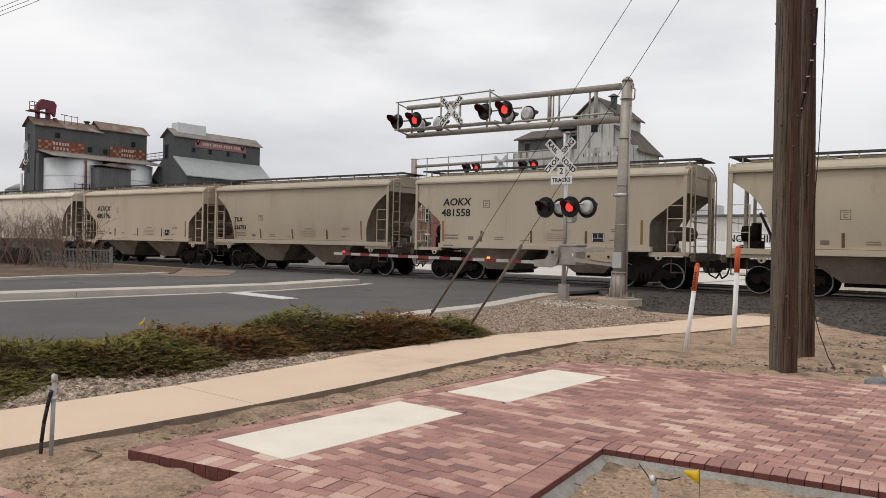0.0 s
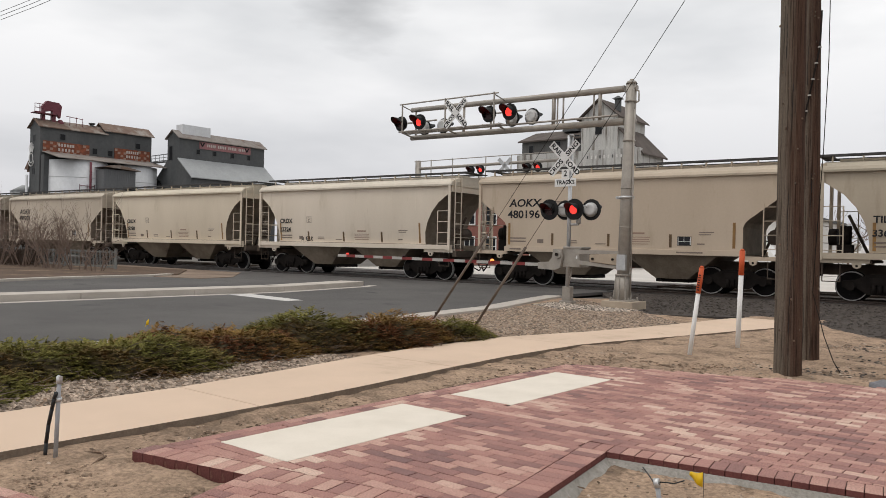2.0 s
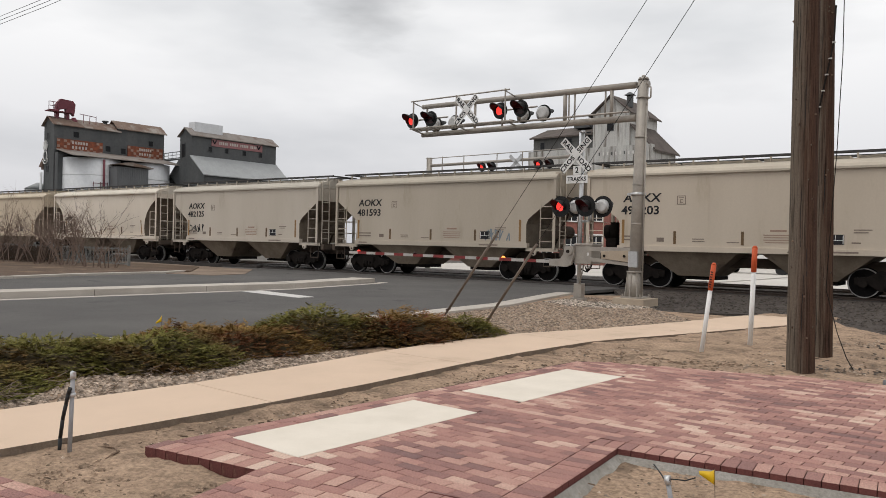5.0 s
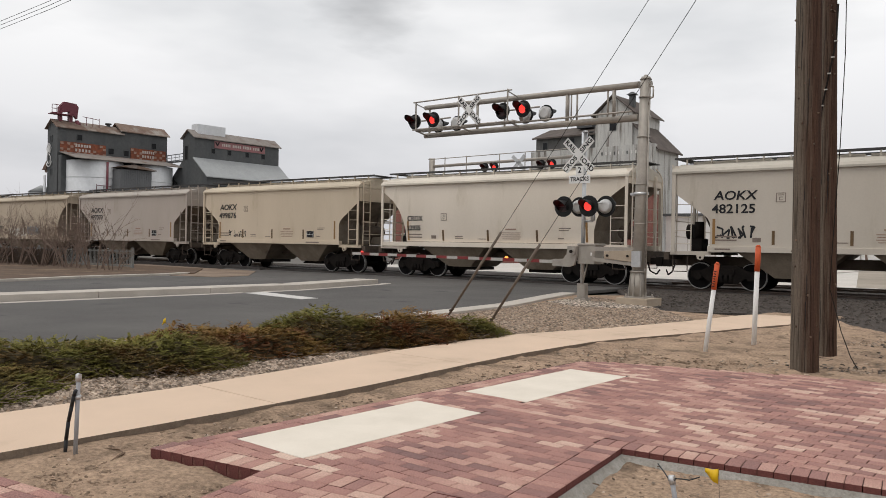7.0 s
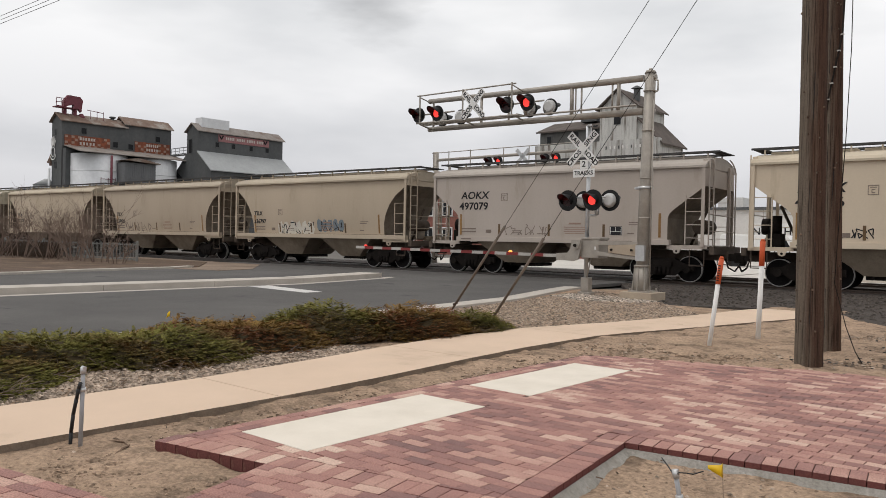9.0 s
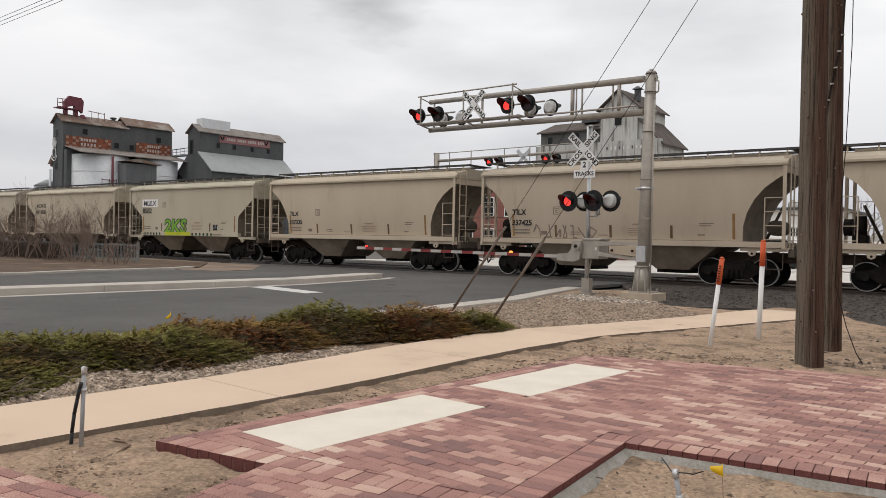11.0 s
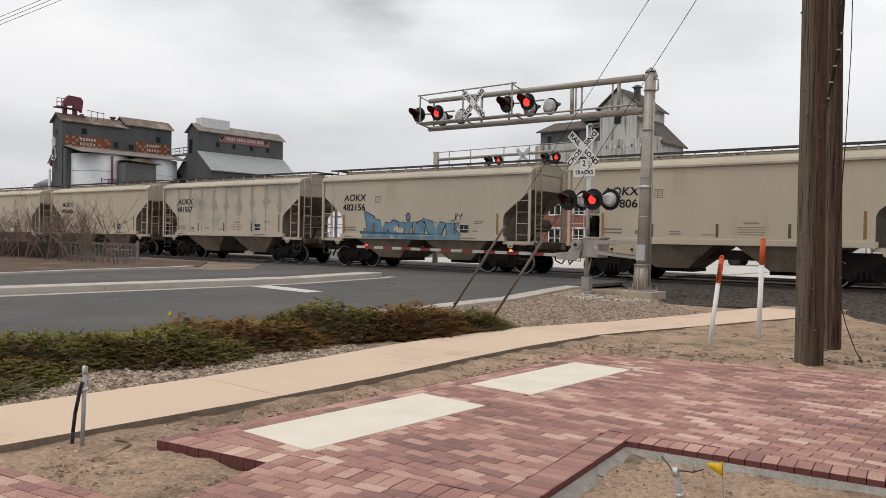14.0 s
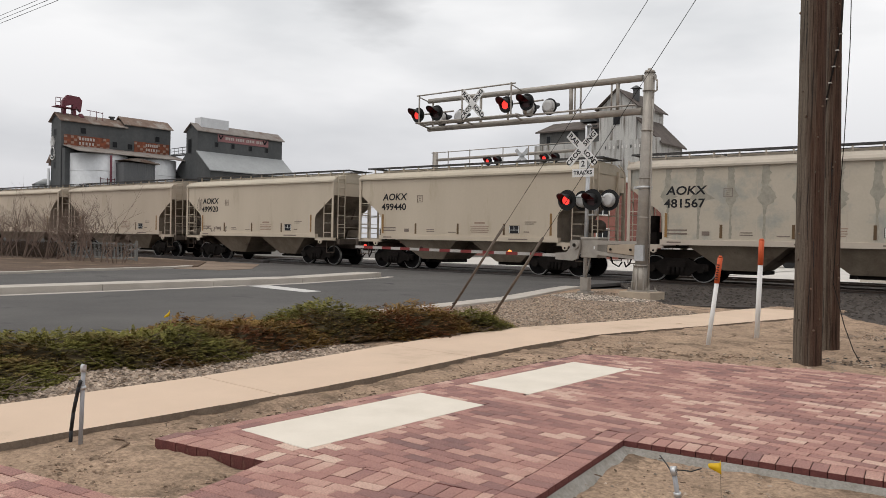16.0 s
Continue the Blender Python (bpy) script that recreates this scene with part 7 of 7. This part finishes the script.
    for k in range(7):
        a = radians(90 + (k - 3) * 17)
        c = Vector((-122.2, 50.75, 14.0))
        rod(bm, c + Vector((0.5 * math.cos(a), 0, 0.5 * math.sin(a))), c + Vector((1.1 * math.cos(a), 0, 1.9 * math.sin(a))), 0.055, 6)
    for k in range(9):
        a = radians(200 + k * 17)
        c = Vector((-122.2, 50.75, 13.2))
        rod(bm, c + Vector((0.9 * math.cos(a), 0, 0.9 * math.sin(a))), c + Vector((0.9 * math.cos(a + 0.3), 0, 0.9 * math.sin(a + 0.3))), 0.075, 6)
    for k in range(14):
        a = radians(k * 360 / 14)
        c = Vector((-122.2, 50.75, 13.5))
        rod(bm, c + Vector((0.62 * math.cos(a), 0, 0.75 * math.sin(a))), c + Vector((0.62 * math.cos(a + 0.45), 0, 0.75 * math.sin(a + 0.45))), 0.06, 6)
    part("emblem", bm, WHITE, b, "pale emblem of plain strokes")
    bm = bmesh.new()
    box(bm, -123.9, -123.1, 50.9, 53, 11.5, 12.3)
    prism(bm, [(-124.4, 11.9), (-123.0, 11.9), (-123.0, 13.2)], 50.7, 53.2)
    part("dormer", bm, RUST_ROOF, b)
    bm = bmesh.new()
    rod(bm, (-126.2, 51.5, -0.3), (-126.2, 51.5, 8.6), 1.9, 20)
    rod(bm, (-126.2, 51.5, 8.6), (-126.2, 51.5, 9.6), 2.0, 20, 0.3)
    part("side_bin", bm, PALE_ROOF, b)
    bm = bmesh.new()
    rod(bm, (-122.9, 50.5, 2), (-122.9, 50.5, 11), 0.2, 8)
    part("down_pipe", bm, WHITE_SHEET, b)


def grain_house():
    b = thing("grain_house", "dark sheet-metal grain house with a flared pale lower roof", "grain elevator")
    X0, X1, Y0, Y1 = -114.0, -110.6, 68.4, 85.0
    bm = bmesh.new()
    gable(bm, X0, X1, Y0, Y1, -0.3, 18.0, 19.2)
    part("wall", bm, METAL_WALL, b)
    bm = bmesh.new()
    gable_roof(bm, X0, X1, Y0, Y1, 18.0, 19.2)
    part("roof", bm, GREY_RUST, b, "rust-streaked sheet roof")
    bm = bmesh.new()
    box(bm, -113.2, -111.4, 69.4, 74.6, 18.6, 20.3)
    part("cupola", bm, WHITE_SHEET, b, "white sheet-metal roof box")
    bm = bmesh.new()
    prism(bm, [(X1 + 3.6, -0.3), (X1 + 3.6, 11.7), (X1, 14.5), (X1, -0.3)], Y0, Y1 - 0.2)
    part("lower_wall", bm, METAL_WALL, b)
    bm = bmesh.new()
    prism(bm, [(X0 - 3.2, -0.3), (X0 - 3.2, 11.7), (X0, 14.5), (X0, -0.3)], Y0, Y1 - 0.2)
    part("rear_wall", bm, METAL_WALL, b)
    bm = bmesh.new()
    prism(bm, [(X1 + 4.0, 11.4), (X1 + 4.0, 11.55), (X1 + 0.02, 14.75), (X1 + 0.02, 14.55)], Y0 - 0.3, Y1 + 0.1)
    part("lower_roof", bm, PALE_ROOF, b, "pale flared sheet roof")
    for y in (71.8, 74.9, 78.4, 81.7):
        window(b, pose(X1 + 0.03, y, 16.05) @ SIDE, 0.6, 0.75)
    window(b, pose(-112.9, Y0 - 0.03, 15.6), 0.9, 2.2)
    bm = bmesh.new()
    box(bm, X1, X1 + 0.12, 72.0, 82.0, 16.6, 17.75)
    sign = part("sign", bm, SIGN_RED, b, "faded red painted sign board")
    bm = bmesh.new()
    for k in range(22):
        y = 73.4 + 0.34 * k
        if k % 6 != 5:
            box(bm, X1 + 0.12, X1 + 0.14, y, y + 0.22, 17.0, 17.45)
    part("sign_bars", bm, SIGN_PALE, sign)
    bm = bmesh.new()
    for y in (72.5, 81.2):
        for sg in (-1, 1):
            rod(bm, (X1 + 0.16, y, 17.0), (X1 + 0.16, y + sg * 0.35, 17.6), 0.1, 5)
    part("sign_device", bm, DARK_GLASS, sign)
    bm = bmesh.new()
    a, c = Vector((-119.6, 68.9, 14.6)), Vector((-113.0, 68.6, 14.6))
    for o in (0, 1.0):
        rod(bm, a + Vector((0, 0, o)), c + Vector((0, 0, o)), 0.07, 5)
    rod(bm, a + Vector((0, 0, 0.5)), c + Vector((0, 0, 0.5)), 0.04, 5)
    for k in range(6):
        p = a.lerp(c, k / 5)
        rod(bm, p, p + Vector((0, 0, 1.05)), 0.04, 5)
    box(bm, -119.6, -113.0, 68.5, 69.1, 14.3, 14.45)
    part("catwalk", bm, METAL_WALL, b, "steel catwalk between the mills")
    bm = bmesh.new()
    rod(bm, (-117.5, 68.2, 11.9), (-114.2, 68.2, 9.6), 0.22, 6)
    part("spout", bm, BLACK, b)


def old_elevator():
    b = thing("old_elevator", "weathered wooden grain elevator with peeling white boards", "grain elevator")
    bm = bmesh.new()
    gable(bm, -64.1, -57.5, 114, 124, -0.3, 23.3, 26.2)
    part("tower_wall", bm, PEELING, b)
    bm = bmesh.new()
    gable_roof(bm, -64.1, -57.5, 114, 124, 23.3, 26.2, 0.6, 0.2)
    part("tower_roof", bm, OLD_ROOF, b, "dark sheet roof")
    bm = bmesh.new()
    prism(bm, [(114.6, -0.3), (120, -0.3), (120, 22.4), (114.6, 20.4)], -76.2, -64.1, "x")
    part("wing_wall", bm, OLD_WOOD, b, "weathered grey board wall")
    bm = bmesh.new()
    prism(bm, [(114.1, 20.2), (120, 22.45), (120, 22.65), (114.1, 20.45)], -76.8, -64.1, "x")
    part("wing_roof", bm, OLD_ROOF, b)
    bm = bmesh.new()
    prism(bm, [(-57.5, -0.3), (-53.6, -0.3), (-53.6, 17.4), (-57.5, 21.2)], 114.5, 123)
    part("annex_wall", bm, PEELING, b)
    bm = bmesh.new()
    prism(bm, [(-57.5, 21.25), (-53.0, 16.85), (-53.0, 17.1), (-57.5, 21.55)], 114.0, 123.4)
    part("annex_roof", bm, OLD_ROOF, b)
    bm = bmesh.new()
    box(bm, -76.3, -53.4, 113.2, 114.5, -0.3, 17.9)
    part("lower_wall", bm, PEELING, b, "pale lower wall with faded lettering")
    for k in range(9):
        bm = bmesh.new()
        x = -62.5 + 0.75 * k
        box(bm, x, x + 0.22, 113.15, 113.2, 16.5, 17.0)
        part("faded_bar", bm, SHED_WALL if k % 3 else OLD_WOOD, b)
    for x, y, z, w, h in ((-74.3, 114.55, 18.9, 0.8, 1.3), (-68.9, 114.55, 19.3, 0.9, 1.3), (-65.2, 114.55, 20.2, 0.8, 1.2), (-60.9, 113.95, 21.4, 1.1, 1.6)):
        window(b, pose(x, y, z), w, h)
    bm = bmesh.new()
    box(bm, -58.9, -58.1, 115.5, 116.3, 24.4, 26.3)
    frustum(bm, (-58.5, 115.9, 26.4), (1.5, 1.5), (-58.5, 115.9, 26.9), (0.3, 0.3))
    part("flue", bm, METAL_WALL, b)
    bm = bmesh.new()
    rod(bm, (-66.3, 114.2, 0), (-66.3, 114.2, 20.8), 0.45, 10)
    part("down_pipe", bm, WHITE_SHEET, b)
    bm = bmesh.new()
    box(bm, -69.5, -66.5, 117, 119, 22.0, 23.3)
    part("roof_box", bm, METAL_WALL, b)


def brick_office():
    b = thing("brick_building", "red brick building with white-framed windows beyond the rails", "building", rail_pose(-49.0, 58, 0))
    bm = bmesh.new()
    box(bm, 0, 22.8, 0, 10, -0.3, 6.3)
    part("wall", bm, RED_BRICK_WALL, b)
    bm = bmesh.new()
    box(bm, -0.2, 23.0, -0.2, 10.2, 6.3, 6.7)
    part("cornice", bm, SHED_WALL, b)
    for z in (1.6, 4.4):
        for k in range(10):
            bm = bmesh.new()
            box(bm, -0.5, 0.5, -0.04, 0.04, -0.8, 0.8)
            w = part("window", bm, DARK_GLASS, b)
            w.matrix_basis = pose(1.5 + 2.25 * k, -0.02, z)
            bm = bmesh.new()
            for x0, x1, z0, z1 in ((-0.58, -0.5, -0.9, 0.9), (0.5, 0.58, -0.9, 0.9), (-0.5, 0.5, 0.8, 0.9), (-0.5, 0.5, -0.9, -0.8), (-0.5, 0.5, -0.03, 0.03), (-0.03, 0.03, -0.8, -0.03), (-0.03, 0.03, 0.03, 0.8)):
                box(bm, x0, x1, -0.07, 0.06, z0, z1)
            part("frame", bm, WHITE, w)


def low_shed(s, n, w, h, label, sign=False):
    b = thing("low_shed", label, "building", rail_pose(s, n, 0))
    bm = bmesh.new()
    box(bm, 0, w, 0, 14, -0.3, h)
    part("wall", bm, SHED_WALL, b)
    bm = bmesh.new()
    box(bm, -0.3, w + 0.3, -0.3, 14.3, h, h + 0.22)
    part("roof_edge", bm, METAL_WALL, b)
    for k in range(int(w / 6)):
        bm = bmesh.new()
        box(bm, 6 * k + 2, 6 * k + 2.06, -0.03, 0.0, 0, h)
        part("seam", bm, KERB, b)
    if sign:
        bm = bmesh.new()
        box(bm, 7.0, 13.0, -0.12, -0.02, 0.9, 3.2)
        sg = part("sign", bm, WHITE, b, "white hiring sign with a red corner")
        lettering("letters", "NOW HIRING", 0.85, STENCIL, sg, pose(7.2, -0.14, 2.25, 90), "", 1.0, 0.01, bold=0.01)
        bm = bmesh.new()
        box(bm, 10.3, 12.6, -0.14, -0.12, 1.05, 1.95)
        part("red_corner", bm, SIGN_RED, sg)
        bm = bmesh.new()
        for z in (1.75, 1.4):
            box(bm, 7.3, 9.6, -0.135, -0.12, z, z + 0.12)
        part("sign_bars", bm, FAINT, sg)
        bm = bmesh.new()
        box(bm, 3.0, 5.2, 4, 6, h + 0.2, h + 1.3)
        rod(bm, (9.5, 4, h + 0.2), (9.5, 4, h + 1.0), 0.3, 10)
        part("roof_unit", bm, SHED_WALL, b)


def van(s, n, label, turned=0):
    v = thing("parked_van", label, "van", rail_pose(s, n, 0, turned))
    bm = bmesh.new()
    prism(bm, [(-2.6, 0.35), (2.6, 0.35), (2.6, 1.0), (2.1, 1.15), (1.5, 2.0), (-2.5, 2.05), (-2.6, 1.9)], -0.95, 0.95)
    part("body", bm, WHITE, v, bevel=0.06)
    bm = bmesh.new()
    prism(bm, [(0.2, 1.2), (1.75, 1.2), (1.4, 1.8), (0.2, 1.85)], -0.965, 0.965)
    part("side_window", bm, DARK_GLASS, v)
    for x in (-1.7, 1.7):
        for y in (-0.9, 0.9):
            bm = bmesh.new()
            rod(bm, (x, y - 0.11, 0.28), (x, y + 0.11, 0.28), 0.36, 18)
            part("wheel", bm, RUBBER, v)


feed_mill()
grain_house()
old_elevator()
brick_office()
low_shed(-25.5, 68, 13.6, 4.35, "long pale low shed with a hiring sign beyond the rails", True)
van(-13.2, 52, "white van parked in the yard beyond the rails")
van(-4.6, 58, "white van parked beside the pale shed")


def cottage():
    b = thing("cottage", "low beige house with a grey hipped roof beyond the rails", "house", rail_pose(-11.3, 95, 0))
    bm = bmesh.new()
    box(bm, 0, 12, 0, 9, -0.3, 2.1)
    part("wall", bm, SHED_WALL, b)
    bm = bmesh.new()
    frustum(bm, (6, 4.5, 2.05), (13.0, 10.0), (6, 4.5, 4.2), (7.0, 1.0))
    part("roof", bm, GREY_RUST, b, "grey shingled hipped roof")
    for x in (2.0, 6.0, 9.5):
        window(b, pose(x, -0.02, 1.2), 1.0, 0.9)


def carport():
    b = thing("carport", "white flat-roofed carport on posts beyond the rails", "carport", rail_pose(-16.9, 95, 0))
    bm = bmesh.new()
    box(bm, 0, 2.2, 0, 6, 2.9, 4.15)
    part("roof", bm, SHED_WALL, b)
    for x in (0.15, 1.1, 2.05):
        for y in (0.2, 5.8):
            bm = bmesh.new()
            box(bm, x - 0.07, x + 0.07, y - 0.07, y + 0.07, -0.1, 2.9)
            part("post", bm, METAL_WALL, b)


def garage():
    b = thing("garage", "small white garage with a shallow pitched roof", "garage", rail_pose(-14.9, 101, 0))
    bm = bmesh.new()
    prism(bm, [(0, -0.3), (3.2, -0.3), (3.2, 2.3), (1.6, 2.9), (0, 2.3)], 0, 6)
    part("wall", bm, SHED_WALL, b)
    bm = bmesh.new()
    for a, c in (((-0.3, 2.2), (1.6, 2.93)), ((3.5, 2.2), (1.6, 2.93))):
        prism(bm, [a, c, (c[0], c[1] + 0.12), (a[0], a[1] + 0.12)], -0.3, 6.3)
    part("roof", bm, SHED_WALL, b)
    bm = bmesh.new()
    box(bm, 0.4, 2.8, -0.05, 0.0, 0.0, 2.0)
    part("door", bm, PALE_ROOF, b)


def bare_tree(s, n, h, seed):
    """A leafless tree: a tapered trunk that forks five times."""
    rnd = random.Random(seed)
    top = thing("bare_tree", "leafless grey-brown tree beyond the rails", "tree", rail_pose(s, n, -0.1), group="leafless trees beyond the rails")
    trunk, limbs = bmesh.new(), bmesh.new()

    def grow(a, d, ln, r, depth):
        b = a + d * ln
        rod(trunk if depth == 0 else limbs, a, b, r, 7 if depth < 2 else 4, r * 0.68, False)
        if depth == 6:
            return
        for k in range(3 if depth in (0, 2) else 2):
            nd = (d + Vector((rnd.gauss(0, 0.42), rnd.gauss(0, 0.42), rnd.uniform(-0.1, 0.3)))).normalized()
            grow(b if k == 0 else a.lerp(b, rnd.uniform(0.6, 1.0)), nd, ln * rnd.uniform(0.62, 0.85), r * 0.64, depth + 1)

    grow(Vector((0, 0, 0)), Vector((rnd.gauss(0, 0.08), 0, 1)).normalized(), h * 0.3, h * 0.022, 0)
    part("trunk", trunk, SHRUB_BARK, top)
    part("crown", limbs, SHRUB_BARK, top, "bare forking limbs")["kind"] = "stuff"


cottage()
carport()
garage()
for s, n, h, seed in ((-12.4, 90, 6.6, 5), (-10.0, 99, 7.6, 6), (-7.4, 104, 8.0, 7), (-16.6, 112, 7.5, 8), (-13.6, 125, 8.0, 9), (-3.5, 110, 8.5, 10)):
    bare_tree(s, n, h, seed)
van(-12.9, 99, "white van parked beside the garage", 90)


# ---- small things on the soil ----
def rock(x, y, r, seed, material, label):
    rnd = random.Random(seed)
    bm = bmesh.new()
    bmesh.ops.create_icosphere(bm, subdivisions=2, radius=r)
    for v in bm.verts:
        k = 1 + 0.35 * noise.noise(v.co * (2.2 / r) + Vector((seed, 0, 0)))
        v.co = Vector((v.co.x * k * 1.3, v.co.y * k, v.co.z * k * 0.7))
    solid("rock", bm, material, label, "rock", pose(x, y, r * 0.3 - 0.06, 0, 0, rnd.uniform(0, 360)))


rock(-1.60, 9.62, 0.12, 1, GREY_ROCK, "grey blue rock at the paving edge")
rock(-1.88, 9.75, 0.05, 2, DIRT, "small reddish stone at the paving edge")
rock(-2.18, 9.55, 0.04, 3, GREY_ROCK, "small dark stone at the foot of the pole")
rock(-2.86, 9.35, 0.045, 4, DIRT, "small tan stone at the foot of the pole")
bm = bmesh.new()
box(bm, -0.6, 0.6, -0.3, 0.3, -0.1, 0.05)
solid("loose_slab", bm, CONCRETE, "tan loose concrete slab lying on the soil", "slab", pose(-1.1, 10.5, 0.0, 0, 0, 12), bevel=0.01)


def twig(x, y, seed, size):
    rnd = random.Random(seed)
    bm = bmesh.new()
    for k in range(4):
        p = Vector((rnd.gauss(0, 0.3 * size), rnd.gauss(0, 0.12 * size), 0.012))
        d = Vector((rnd.gauss(0, 1), rnd.gauss(0, 0.5), rnd.uniform(-0.02, 0.04))).normalized() * size * rnd.uniform(0.3, 0.9)
        rod(bm, p, p + d * 0.5, 0.008, 5)
        rod(bm, p + d * 0.5, p + d + Vector((0, 0, -0.008)), 0.007, 5, 0.003)
    solid("dead_twigs", bm, DEBRIS, "dark dead twigs lying on the soil", "twigs", pose(x, y, -0.05, 0, 0, rnd.uniform(0, 180)), group="twigs on the soil", kind="stuff")


for k, (x, y, size) in enumerate(((-2.05, 9.62, 0.28), (-2.25, 9.85, 0.3), (-3.55, 9.75, 0.26), (-3.9, 11.55, 0.2), (-5.2, 10.2, 0.22), (-5.35, 9.4, 0.2), (-1.85, 10.0, 0.25), (-3.2, 9.9, 0.2), (-4.6, 10.9, 0.18), (-5.05, 2.6, 0.2), (-5.25, 7.6, 0.16), (-4.35, 9.55, 0.3), (-4.1, 9.45, 0.22), (-3.85, 11.55, 0.3), (-1.6, 9.9, 0.3), (-2.9, 9.75, 0.18))):
    twig(x, y, 80 + k, size)

paving()


# ---- what moves ----
# where the middle of each wagon stands on the track at the start
STARTS = [-1.2, -14.2, -27.3, -39.89, -52.9, -65.92, -78.66, -91.5, -104.24, -117.48, -130.47, -143.5, -156.65, -169.7, -182.72, -195.6, -208.85, -222.0, -235.11, -248.2, -261.4, -274.4, -287.4, -300.4, -313.4]


def motions():
    for i, car in enumerate(cars):
        s0 = STARTS[i]
        walk(car, [(t, rail_pose(s0 + SPEED * t, TRACK_N, RAIL_Z)) for t in (0.0, 8.0, 16.0)])
        turn = math.degrees(SPEED / 0.457)
        steps = 350
        rows = [(16.0 * k / steps, turn * 16.0 * k / steps % 360) for k in range(steps + 1)]
        for tr in car.children:
            for w in tr.children:
                if w.name.startswith("wheelset"):
                    x = w.matrix_basis.translation.x
                    walk(w, [(t, pose(x, 0, 0.457, 0, a, 0)) for t, a in rows])
    # the paired lamps flash in turn: each disc swings its glowing face out while lit and up into the hood while dark
    flips = []
    t = 0.1 - 1.185
    while t < 16.6:
        flips += [(t, 0), (t + 0.5925, 1)]
        t += 1.185
    for disc, pair in bulbs:
        m = disc.matrix_basis.translation.copy()
        def at(share):
            return pose(m.x, m.y, m.z, -89 + 89 * share, 0, 0)
        rows = [(0.0, at(pair == 1))]
        state = pair == 1
        for t, lit in flips:
            on = lit == pair
            if 0.05 < t < 15.9 and on != state:
                rows += [(t - 0.5 / FPS, at(state)), (t + 0.5 / FPS + 1e-4, at(on))]
                state = on
        rows.append((16.0, at(state)))
        walk(disc, rows)
    for k, fl in enumerate(flags):
        loc = fl.matrix_basis.translation.copy()
        base = (-140, -130)[k]
        walk(fl, [(0.5 * i, pose(*loc, 0, 0, base + 38 * math.sin(i * 1.9 + k) * math.cos(i * 0.7))) for i in range(33)])


motions()
